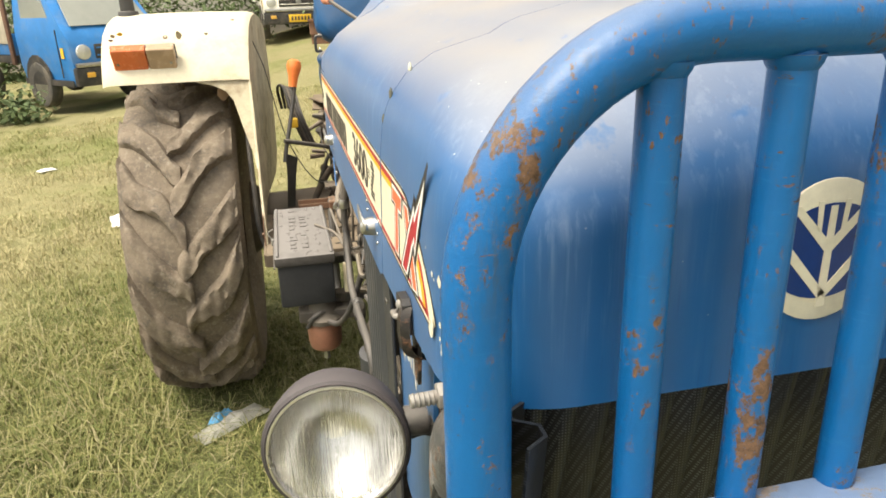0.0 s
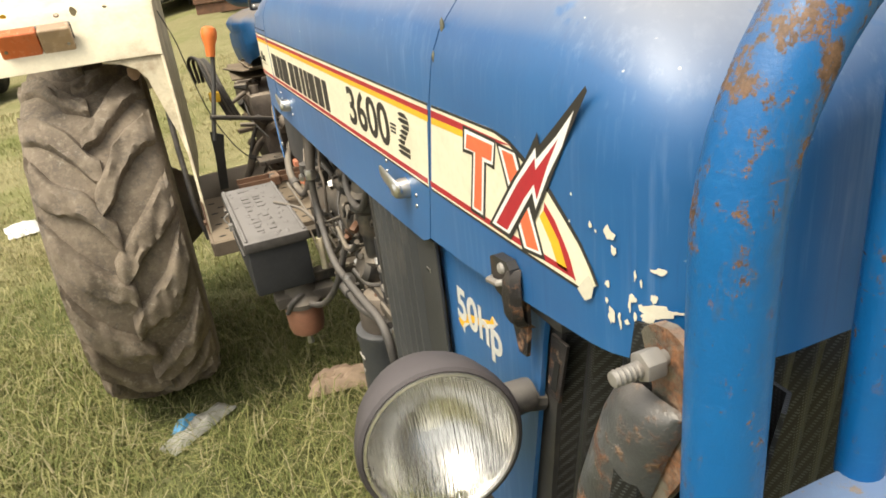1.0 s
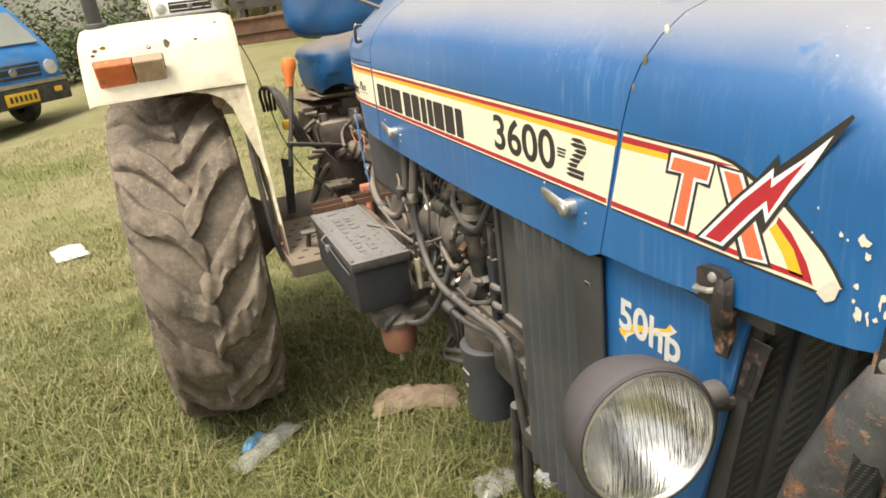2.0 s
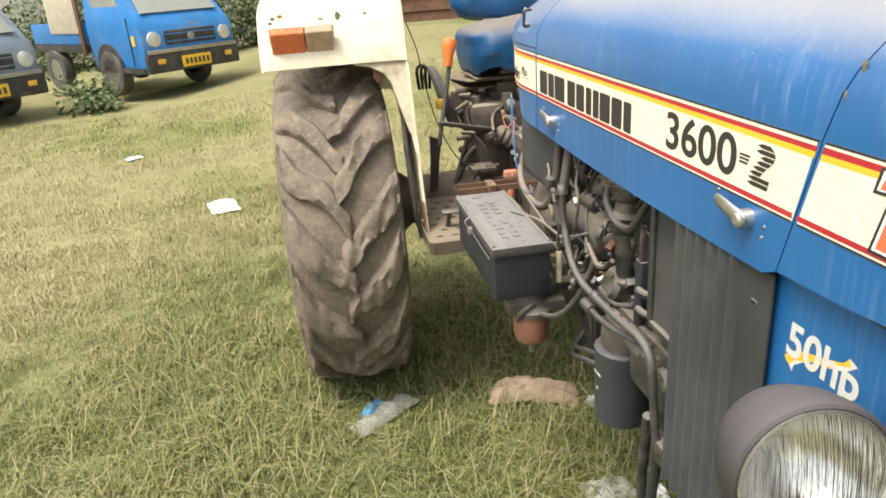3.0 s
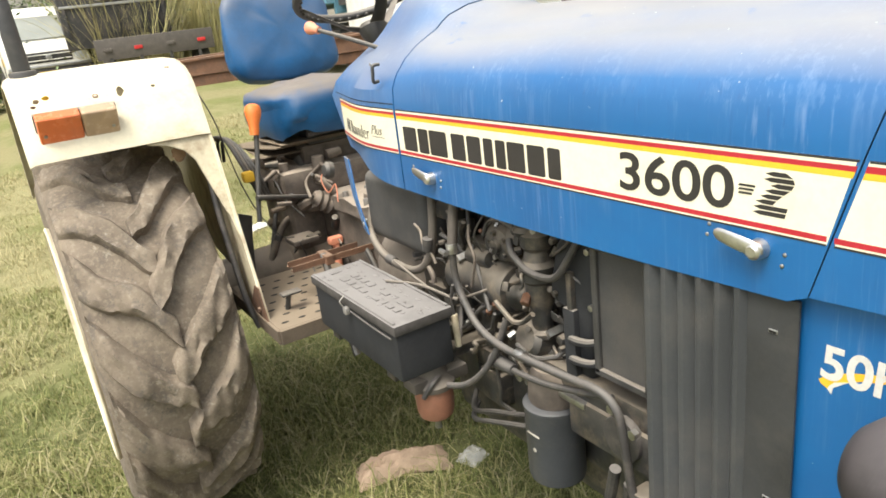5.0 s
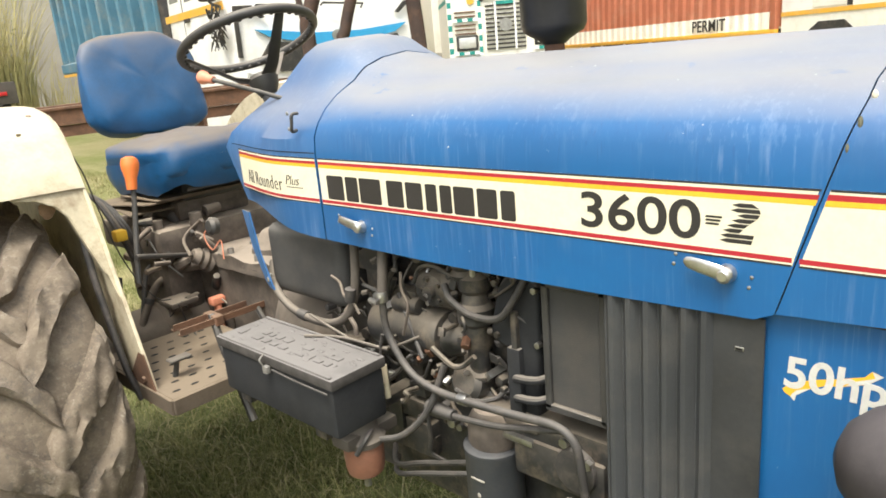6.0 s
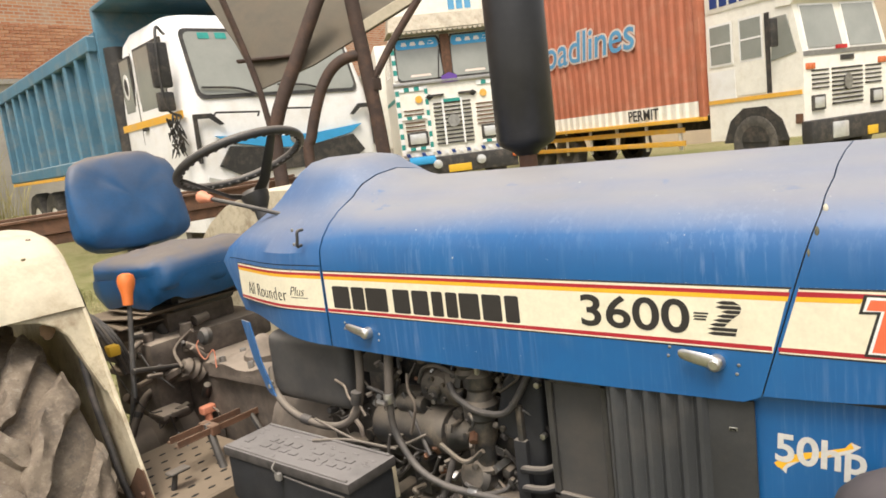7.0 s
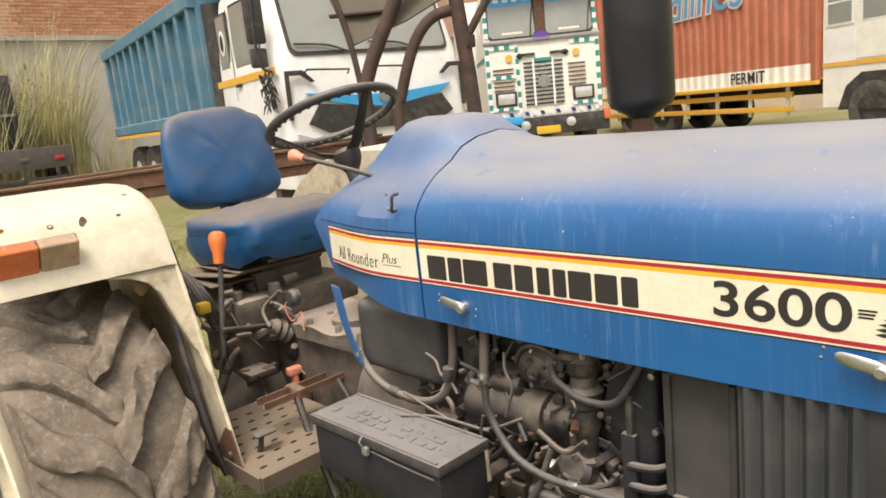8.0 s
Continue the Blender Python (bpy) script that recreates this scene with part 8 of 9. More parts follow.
# --- container lorry ---
def container_lorry():
    m = place(12.35, 2.66, 243)
    tr = thing("container_lorry", m.translation, "white-cabbed lorry carrying a red corrugated container", "truck")
    W = 1.15
    base = m
    # the cab is narrower and shorter than the load
    m = m @ Matrix.Translation((W, 0, 0)) @ Matrix.Diagonal((0.86, 0.90, 1, 1)) @ Matrix.Translation((-W, 0, 0))
    cab = part("cab", loft([[(-W, 0, 0.55), (W, 0, 0.55), (W, -2.15, 0.55), (-W, -2.15, 0.55)], [(-W, 0.02, 1.80), (W, 0.02, 1.80), (W, -2.15, 1.80), (-W, -2.15, 1.80)], [(-W + 0.04, -0.20, 2.60), (W - 0.04, -0.20, 2.60), (W - 0.02, -2.15, 2.60), (-W + 0.02, -2.15, 2.60)], [(-W + 0.05, -0.22, 2.85), (W - 0.05, -0.22, 2.85), (W - 0.02, -2.15, 2.9), (-W + 0.02, -2.15, 2.9)]], close_u=True, caps=True), OLDWHITE, tr, "cream-white lorry cab", m=m)
    part("roof_board", box((-W, -2.15, 2.75), (W, -0.1, 3.3), 0.04), OLDWHITE, cab, m=m)
    for k in range(4):
        flat("writing_bar", rect(-2.0 + k * 0.24, -1.82 + k * 0.24, 2.84, 3.12), 0.008, m, DKBLUE, cab, "side", W + 0.001)
    part("visor", loft([[(-W, -0.2, 2.58), (W, -0.2, 2.58), (W, -0.5, 2.6), (-W, -0.5, 2.6)], [(-W, -0.08, 2.68), (W, -0.08, 2.68), (W, -0.5, 2.7), (-W, -0.5, 2.7)], [(-W, -0.15, 2.95), (W, -0.15, 2.95), (W, -0.5, 3.0), (-W, -0.5, 3.0)]], close_u=True, caps=True), OLDWHITE, cab, m=m)
    for s in (-1, 1):
        x0, x1 = (0.10, 1.0) if s > 0 else (-1.0, -0.10)
        for d, e, mat in ((0.012, 0.03, TRUCKW), (0.024, 0.0, WIND)):
            bm = bmesh.new()
            zz = (1.88 - e, 2.55 + e)
            p = [(x0 - e, 0.02 - (zz[0] - 1.8) * 0.275, zz[0]), (x1 + e, 0.02 - (zz[0] - 1.8) * 0.275, zz[0]), (x1 + e - 0.05, 0.02 - (zz[1] - 1.8) * 0.275, zz[1]), (x0 - e, 0.02 - (zz[1] - 1.8) * 0.275, zz[1])]
            a = [bm.verts.new(q) for q in p]
            b = [bm.verts.new((x, y + d, z)) for x, y, z in p]
            bm.faces.new(a[::-1])
            bm.faces.new(b)
            for i in range(4):
                bm.faces.new((a[i], a[(i + 1) % 4], b[(i + 1) % 4], b[i]))
            part("windscreen", bm, mat, cab, m=m)
    for k in range(9):
        z = 0.98 + k * 0.068
        flat("grille_slot", rect(-0.42, 0.42, z, z + 0.03), 0.012, m, DARK, cab, "front", 0.015)
        if k > 3:
            flat("grille_slot", rect(0.50, 0.95, z, z + 0.026), 0.012, m, DARK, cab, "front", 0.015)
            flat("grille_slot", rect(-0.95, -0.50, z, z + 0.026), 0.012, m, DARK, cab, "front", 0.015)
    flat("emblem", [(0.11 * math.cos(radians(30 * k)), 1.32 + 0.13 * math.sin(radians(30 * k))) for k in range(12)], 0.02, m, STEEL, cab, "front", 0.03)
    flat("name_bar", rect(-0.18, 0.18, 1.66, 1.74), 0.012, m, DARK, cab, "front", 0.02)
    flat("trim_band", rect(-W, W, 1.77, 1.84), 0.012, m, STEEL, cab, "front", 0.02)
    flat("plate_red", rect(0.05, 0.30, 1.84, 1.90), 0.05, m, REDLENS, cab, "front", 0.02)
    for s in (-1, 1):
        part("headlamp_frame", box((s * 0.80 - 0.17, 0.0, 0.92), (s * 0.80 + 0.17, 0.05, 1.16), 0.02), DARK, cab, m=m)
        part("headlamp", box((s * 0.80 - 0.13, 0.02, 0.95), (s * 0.80 + 0.13, 0.065, 1.13), 0.03), LAMPGLASS, cab, m=m)
        part("indicator", box((s * 0.98 - 0.12, 0.0, 1.56), (s * 0.98 + 0.12, 0.04, 1.66), 0.02), AMBER, cab, m=m)
    part("bumper", box((-1.25, 0.0, 0.42), (1.25, 0.22, 0.78), 0.04), DARK, tr, m=m)
    part("bumper_lamp", box((0.30, 0.18, 0.46), (0.72, 0.24, 0.72), 0.03), LAMPGLASS, tr, m=m)
    part("number_plate", box((-0.5, 0.22, 0.44), (-0.22, 0.24, 0.58), 0.008), PLATE, tr, m=m)
    # right flank
    for y0, y1 in ((-2.02, -1.52), (-1.28, -0.82)):
        flat("window_frame", rect(y0 - 0.04, y1 + 0.04, 1.84, 2.56), 0.018, m, TRUCKW, cab, "side", W)
        flat("side_window", rect(y0, y1, 1.88, 2.52), 0.024, m, WIND, cab, "side", W)
        flat("window_bar", rect(y0, y1, 2.19, 2.22), 0.03, m, TRUCKW, cab, "side", W)
    flat("quarter_window", [(-0.62, 1.78), (-0.10, 1.86), (-0.28, 2.45), (-0.55, 2.45)], 0.02, m, WIND, cab, "side", W)
    flat("door_gap", rect(-0.74, -0.64, 1.28, 2.55), 0.012, m, DARK, cab, "side", W)
    flat("door_panel", rect(-1.42, -0.76, 1.30, 2.56), 0.014, m, OLDWHITE, cab, "side", W + 0.001)
    flat("grey_panel", rect(-2.12, -1.46, 1.27, 1.76), 0.01, m, TRUCKW, cab, "side", W)
    flat("flank_stripe", rect(-2.15, -0.02, 1.20, 1.27), 0.016, m, STRIPE, cab, "side", W)
    flat("wheel_arch", [(-1.80, 0.50), (-1.62, 0.88), (-1.30, 1.08), (-0.78, 1.08), (-0.45, 0.85), (-0.30, 0.50)], 0.02, m, DARK, cab, "side", W)
    part("mirror", box((W + 0.12, -0.42, 1.98), (W + 0.30, -0.36, 2.42), 0.03), DARK, cab, m=m)
    flat("side_step", rect(-0.16, -0.02, 0.75, 0.90), 0.02, m, RUST, cab, "side", W)
    # container with trapezoid ribs on its flank
    m = base
    y0, y1, z0, z1 = -1.98, -9.2, 1.00, 4.35
    n = 30
    prof = []
    for k in range(n):
        ya = y0 + (y1 - y0) * k / n
        st = (y1 - y0) / n
        prof += [(1.22, ya), (1.22, ya + st * 0.3), (1.185, ya + st * 0.5), (1.185, ya + st * 0.8)]
    prof.append((1.22, y1))
    rows = [[Vector((x, y, z)) for x, y in prof] for z in (z0 + 0.30, z1)]
    box_ = part("container", box((-1.2, y1, z0 + 0.05), (1.17, y0, z1), 0.01), CONTRED, tr, "red container with a pale lower band", m=m)
    sk = loft(rows)
    part("container_flank", sk, CONTRED, box_, m=m, smooth=15)
    part("container_band", loft([[Vector((x + 0.004, y, z)) for x, y in prof] for z in (z0 + 0.02, z0 + 0.30)]), OLDWHITE, box_, m=m, smooth=15)
    part("top_rail", box((1.16, y1, z1 - 0.08), (1.25, y0, z1 + 0.04), 0.01), CONTRED, box_, m=m)
    part("bottom_rail", box((1.16, y1, z0 - 0.06), (1.25, y0, z0 + 0.02), 0.01), STRIPE, box_, m=m)
    part("corner_post", box((1.15, y0 - 0.12, z0), (1.25, y0, z1), 0.01), CONTRED, box_, m=m)
    ms = m @ Matrix(((0, 0, 1, 1.232), (1, 0, 0, 0), (0, 1, 0, 0), (0, 0, 0, 1)))
    lettering("container_lettering", "PERMIT", 0.30, ms @ Matrix.Translation((-4.10, z0 + 0.06, 0)), DARK, box_, xscale=0.95, bold=0.004, depth=0.002)
    lettering("container_script", "oadlines", 0.92, ms @ Matrix.Translation((-7.05, 2.52, 0.0)), LETTERPALE, box_, "pale-edged blue lettering", shear=0.12, bold=0.045, xscale=1.10, depth=0.002)
    lettering("container_script", "oadlines", 0.92, ms @ Matrix.Translation((-7.05, 2.52, 0.006)), LETTERBLUE, box_, shear=0.12, bold=0.006, xscale=1.10, depth=0.002)
    # side guard
    for z in (0.55, 0.80):
        part("side_guard_rail", box((1.12, -8.8, z - 0.05), (1.16, -2.6, z + 0.05), 0.006), STRIPE, tr, m=m)
    for k in range(7):
        part("side_guard_post", box((1.09, -2.8 - k * 0.95, 0.42), (1.12, -2.72 - k * 0.95, 0.98), 0.006), TRUCKW, tr, m=m)
    part("chassis", box((-0.45, -9.1, 0.75), (0.45, -0.3, 1.0), 0.02), DARK, tr, m=m)
    for y, x in ((-0.95, 1.04), (-6.6, 0.98), (-7.9, 0.98)):
        for s in (-1, 1):
            road_wheel(tr, m, s * x, y, 0.48, 0.30, s, DARK)


container_lorry()


# --- small blue van and its grey neighbour ---
def small_van(x, y, az, paint, label, deck):
    m = place(x, y, az)
    v = thing("pickup_van", m.translation, label, "pickup truck")
    rows = []
    for z, f, w in ((0.34, -0.02, 0.70), (0.62, 0.02, 0.74), (0.95, 0.0, 0.75), (1.12, -0.16, 0.74), (1.55, -0.55, 0.68), (1.75, -0.75, 0.62)):
        rows.append([Vector((-w, f, z)), Vector((-w * 0.6, f + 0.04, z)), Vector((w * 0.6, f + 0.04, z)), Vector((w, f, z)), Vector((w, -1.45, z)), Vector((-w, -1.45, z))])
    cab = part("cab", loft(rows, close_u=True, caps=True), paint, v, m=m, smooth=40)
    bm = bmesh.new()
    q = [(-0.62, -0.17, 1.14), (0.62, -0.17, 1.14), (0.55, -0.53, 1.56), (-0.55, -0.53, 1.56)]
    a = [bm.verts.new((x_, y_ + 0.045, z_)) for x_, y_, z_ in q]
    b = [bm.verts.new((x_, y_ + 0.065, z_ + 0.01)) for x_, y_, z_ in q]
    bm.faces.new(a[::-1])
    bm.faces.new(b)
    for i in range(4):
        bm.faces.new((a[i], a[(i + 1) % 4], b[(i + 1) % 4], b[i]))
    part("windscreen", bm, WIND, cab, m=m)
    flat("side_window", [(-1.25, 1.12), (-0.38, 1.12), (-0.62, 1.50), (-1.20, 1.55)], 0.03, m, WIND, cab, "side", 0.69)
    flat("door_gap", rect(-0.30, -0.285, 0.45, 1.1), 0.012, m, DARK, cab, "side", 0.745)
    flat("lower_sill", rect(-1.4, -0.05, 0.34, 0.42), 0.02, m, DARK, cab, "side", 0.735)
    part("bumper", box((-0.76, 0.0, 0.34), (0.76, 0.10, 0.60), 0.03), DARK, v, m=m)
    part("bumper_strip", box((-0.74, 0.06, 0.60), (0.74, 0.11, 0.66), 0.015), STEEL, v, m=m)
    part("grille", box((-0.42, 0.03, 0.70), (0.42, 0.07, 0.90), 0.02), DARK, cab, m=m)
    for s in (-1, 1):
        part("headlamp", lathe([(0.105, 0), (0.10, 0.03), (0.01, 0.05)], m @ Matrix.Translation((s * 0.58, 0.03, 0.80)) @ Matrix.Rotation(radians(-90), 4, "X"), 20), LAMPGLASS, cab)
        part("indicator", box((s * 0.56 - 0.06, 0.09, 0.46), (s * 0.56 + 0.06, 0.12, 0.53), 0.015), STRIPE, v, m=m)
    part("emblem", lathe([(0.06, 0), (0.05, 0.012), (0.01, 0.015)], m @ Matrix.Translation((0, 0.068, 0.80)) @ Matrix.Rotation(radians(-90), 4, "X"), 16), STEEL, cab)
    for zz in (0.75, 0.85):
        part("grille_bar", box((-0.40, 0.066, zz - 0.008), (0.40, 0.076, zz + 0.008), 0.003, 1), paint, cab, m=m)
    part("number_plate", box((-0.24, 0.10, 0.38), (0.24, 0.12, 0.54), 0.008), PLATE, v, m=m)
    for k in range(6):
        flat("plate_bar", rect(-0.20 + k * 0.07, -0.16 + k * 0.07, 0.42, 0.50), 0.002, m, DARK, v, "front", 0.121)
    flat("wheel_arch", [(-0.98 + 0.36 * math.cos(radians(a_)), 0.38 + 0.38 * math.sin(radians(a_))) for a_ in range(0, 181, 20)], 0.02, m, DARK, cab, "side", 0.735)
    flat("sticker", rect(-0.24, -0.16, 0.72, 0.86), 0.004, m, PLATE, cab, "side", 0.752)
    bed = part("load_bed", box((-0.74, -3.3, 0.62), (0.74, -1.52, 0.74), 0.01), DARK, v, m=m)
    part("bed_side", box((0.70, -3.3, 0.74), (0.75, -1.52, 1.05), 0.01), paint, bed, m=m)
    part("bed_side", box((-0.75, -3.3, 0.74), (-0.70, -1.52, 1.05), 0.01), paint, bed, m=m)
    if deck:
        part("bed_panel", box((0.72, -2.6, 0.9), (0.77, -1.6, 1.7), 0.01), PALEWALL, bed, m=m)
        part("bed_strut", box((0.76, -1.62, 0.6), (0.80, -1.52, 1.7), 0.01), RUST, bed, m=m)
    for yy_ in (-0.98, -2.75):
        for s in (-1, 1):
            road_wheel(v, m, s * 0.68, yy_, 0.33, 0.18, s, STEEL)
    return v


small_van(-2.15, 11.40, 312, MINIBLUE, "small blue pickup van standing on the grass", True)
small_van(-4.55, 10.2, 318, MINIGREY, "small grey pickup van standing on the grass", False)
small_van(0.62, 16.5, 275, OLDWHITE, "small cream-white pickup van by the hedge", False)


# --- canopy on rusty posts, of a machine parked behind ---
def canopy():
    c = thing("canopy_frame", (2.3, 4.3, rise(2.3, 4.3)), "patched sheet canopy on rusty bent tube posts", "canopy")
    g = rise(2.3, 4.3)
    part("post", tube([(1.95, 4.20, g), (2.04, 4.38, 1.55), (2.06, 4.36, 1.87), (2.22, 4.22, 2.30), (2.36, 4.10, 2.66)], 0.046, 12), DARKRUST, c, "thick rusty post")
    part("post", tube([(2.20, 4.20, g), (2.19, 4.25, 1.50), (2.22, 4.23, 1.75), (2.30, 4.15, 2.05), (2.40, 4.06, 2.20), (2.55, 3.93, 2.24)], 0.036, 12), DARKRUST, c, "bent rusty tube")
    part("post", tube([(2.58, 3.88, g), (2.55, 3.91, 1.50), (2.52, 3.94, 2.10), (2.49, 3.97, 2.60), (2.48, 3.98, 2.9)], 0.048, 12), DARKRUST, c, "upright rusty post")
    part("strut", tube([(2.53, 3.93, 2.03), (2.66, 3.80, 2.30), (2.82, 3.62, 2.60)], 0.026, 10), DARKRUST, c)
    part("strut_plate", box((2.50, 3.88, 1.99), (2.58, 3.96, 2.07), 0.01), DARKRUST, c)
    part("rod", tube([(2.02, 4.38, 1.80), (2.0, 4.42, 2.10), (1.95, 4.47, 2.40), (1.88, 4.52, 2.72)], 0.020, 8), DARKRUST, c)
    bm = loft([[Vector((2.02, 4.42, 2.08)), Vector((2.28, 4.17, 2.20)), Vector((2.50, 3.98, 2.34)), Vector((2.80, 3.66, 2.54))], [Vector((2.0, 4.60, 2.42)), Vector((2.35, 4.38, 2.52)), Vector((2.65, 4.18, 2.60)), Vector((2.98, 3.85, 2.72))], [Vector((2.02, 4.95, 2.85)), Vector((2.5, 4.7, 2.90)), Vector((2.85, 4.45, 2.94)), Vector((3.2, 4.1, 2.98))], [Vector((2.3, 5.8, 3.0)), Vector((2.8, 5.5, 3.0)), Vector((3.1, 5.3, 3.0)), Vector((3.5, 5.0, 3.0))]])
    thicken(bm, 0.012)
    part("canopy_sheet", bm, CANVAS, c, "stained canopy sheet")
    part("canopy_batten", box((-0.22, -0.03, -0.02), (0.16, 0.03, 0.0), 0.005, 1, Matrix.Translation((2.13, 4.41, 2.285)) @ Matrix.Rotation(radians(-43), 4, "Z")), DARKRUST, c)
    part("canopy_edge", box((-0.25, -0.012, -0.01), (0.25, 0.012, 0.06), 0.004, 1, Matrix.Translation((2.66, 3.80, 2.46)) @ Matrix.Rotation(radians(-44), 4, "Z") @ Matrix.Rotation(radians(-25), 4, "Y")), PALEWALL, c)


canopy()


# --- rusty trailer chassis behind the seat ---
def trailer():
    a, b = Vector((0.37, 6.803, 0)), Vector((3.05, 5.25, 0))
    d = (b - a).normalized()
    nrm = Vector((-d.y, d.x, 0))
    ang = math.atan2(d.y, d.x)
    mid = (a + b) / 2
    m = Matrix.Translation((mid.x, mid.y, 0)) @ Matrix.Rotation(ang, 4, "Z")
    L = (b - a).length / 2
    tilt = m @ Matrix.Translation((0, 0, 1.35)) @ Matrix.Rotation(radians(-1.6), 4, "Y") @ Matrix.Translation((0, 0, -1.35))
    t = thing("trailer_chassis", (mid.x, mid.y, rise(mid.x, mid.y)), "rusty brown trailer chassis of channel beams", "trailer")
    for y in (0.0, 0.9):
        bm = add(add(box((-L, y, 1.285), (L, y + 0.10, 1.300), 0.002, 1), box((-L, y, 1.300), (L, y + 0.012, 1.400), 0.002, 1)), box((-L, y - 0.02, 1.400), (L, y + 0.10, 1.420), 0.002, 1))
        part("beam", bm, RUST, t, "rusty channel beam", m=tilt)
    part("lower_plank", box((-L, 0.02, 1.20), (L * 0.55, 0.10, 1.280), 0.004), RUST, t, m=tilt)
    for k in range(5):
        x = -L + 0.2 + k * (2 * L - 0.4) / 4
        part("cross_member", box((x - 0.04, 0.05, 1.30), (x + 0.04, 0.95, 1.38), 0.004), RUST, t, m=tilt)
    for x in (L * 0.2, L * 0.78):
        for y in (0.12, 0.9):
            p = m @ Vector((x, y, 0))
            part("prop_leg", box((x - 0.05, y - 0.05, rise(p.x, p.y) - 0.02), (x + 0.05, y + 0.05, 1.29), 0.006), RUST, t, m=m)


trailer()


def low_trailer():
    m = place(2.20, 14.3, 262)
    t = thing("flatbed_trailer", m.translation, "low weathered flatbed with red tail lamps", "trailer")
    part("deck", box((-1.0, -1.7, 0.86), (1.0, 0.0, 0.96), 0.01), HOSE_BROWN, t, m=m)
    part("tail_board", box((-1.0, 0.0, 0.62), (1.0, 0.05, 0.98), 0.01), HOSE_BROWN, t, m=m)
    for x in (-0.78, -0.25, 0.30, 0.80):
        part("tail_lamp", box((x - 0.07, 0.05, 0.76), (x + 0.07, 0.075, 0.82), 0.01), REDLENS if x in (-0.78, 0.30) else HOSE_BROWN, t, m=m)
    part("rear_bar", box((-0.9, 0.0, 0.40), (0.9, 0.08, 0.48), 0.01), DARK, t, m=m)
    for k in range(4):
        part("bar_post", box((-0.75 + 0.5 * k, 0.0, 0.44), (-0.69 + 0.5 * k, 0.05, 0.66), 0.005), DARK, t, m=m)
    for y in (-0.5, -1.3):
        for s in (-1, 1):
            road_wheel(t, m, s * 0.82, y, 0.36, 0.2, s, RUST)
    m2 = place(2.00, 16.4, 268)
    k = thing("black_lorry_body", m2.translation, "black panelled lorry body standing behind the flatbed", "truck")
    part("body", box((-1.0, -3.3, 0.75), (1.0, 0.0, 2.3), 0.02), DARK, k, m=m2)
    win = part("rear_window", box((-0.38, -0.01, 1.62), (0.30, 0.035, 1.98), 0.02), DULLWHITE, k, "pale-framed rear window", m=m2)
    part("pane", box((-0.33, 0.03, 1.67), (0.25, 0.042, 1.93), 0.01), WIND, win, m=m2)
    for i in range(5):
        part("body_batten", box((-0.95 + i * 0.46, 0.0, 0.9), (-0.89 + i * 0.46, 0.03, 1.55), 0.005), DARK, k, m=m2)
    part("body_rail", box((-0.98, 0.0, 1.52), (0.98, 0.035, 1.57), 0.005), STEEL, k, m=m2)
    for y in (-0.9, -2.6):
        for s in (-1, 1):
            road_wheel(k, m2, s * 0.9, y, 0.45, 0.25, s, DARK)


low_trailer()


# --- boundary walls ---
def wall(name, lo, hi, mat, label):
    ob = part(name, box(lo, hi, 0.0), mat)
    tagged(ob, label, "wall", kind="structure")
    return ob


wall("wall_north", (-14, 20.0, -0.5), (24, 20.35, 4.3), PLASTER, "grey stained plaster yard wall")
wall("wall_north_brick", (-14, 20.08, 4.3), (24, 20.35, 9.5), BRICKM, "red brick upper wall")
wall("wall_ledge", (-14, 19.93, 4.24), (24, 20.0, 4.36), PLASTER, "plaster ledge along the wall")
wall("wall_east", (23.0, -14, -0.5), (23.35, 20.0, 5.0), TANWALL, "tan plaster wall of the yard")

# --- bushes and reeds ---
LEAF = surface("hedge_leaf", (0.095, 0.135, 0.050), 0.75, var=0.3, scale=3, dirt=(0.15, 0.18, 0.075), dirt_amt=0.5, dirt_scale=2)
REED = surface("dry_reed", (0.50, 0.44, 0.20), 0.75, var=0.35, scale=4, dirt=(0.16, 0.20, 0.06), dirt_amt=0.6, dirt_scale=1.5)


def leaves(name, blobs, per, size, mat, label, category, kind="stuff"):
    verts, faces = [], []
    for bx, by, bz, rx, ry, rz in blobs:
        for _ in range(per):
            u, v, w = (random.gauss(0, 0.5) for _ in range(3))
            c = Vector((bx + u * rx, by + v * ry, max(bz + w * rz, rise(bx, by) + 0.03)))
            s = size * random.uniform(0.6, 1.3)
            ax = Vector((random.uniform(-1, 1), random.uniform(-1, 1), random.uniform(-0.4, 0.8))).normalized()
            sd = ax.cross(Vector((random.uniform(-1, 1), random.uniform(-1, 1), 1))).normalized()
            k = len(verts)
            verts += [c - ax * s, c + sd * s * 0.42, c + ax * s, c - sd * s * 0.42]
            faces.append((k, k + 1, k + 2, k + 3))
    ob = raw(name, verts, faces, mat)
    tagged(ob, label, category, kind=kind)
    return ob


random.seed(31)
hedge = [(x + random.uniform(-0.4, 0.4), 18.2 + random.uniform(-0.8, 0.8), rise(x, 18) + random.uniform(0.3, 1.6), 1.0, 0.8, 0.8) for x in [-9 + 0.55 * i for i in range(23)]]
leaves("hedge", hedge, 950, 0.070, LEAF, "tangled green hedge along the yard wall", "hedge")
leaves("weed_bush", [(-3.62, 10.9, 0.30, 0.40, 0.35, 0.32), (-3.4, 10.8, 0.20, 0.35, 0.3, 0.2)], 230, 0.06, LEAF, "small leafy weed beside the van's wheel", "weed")


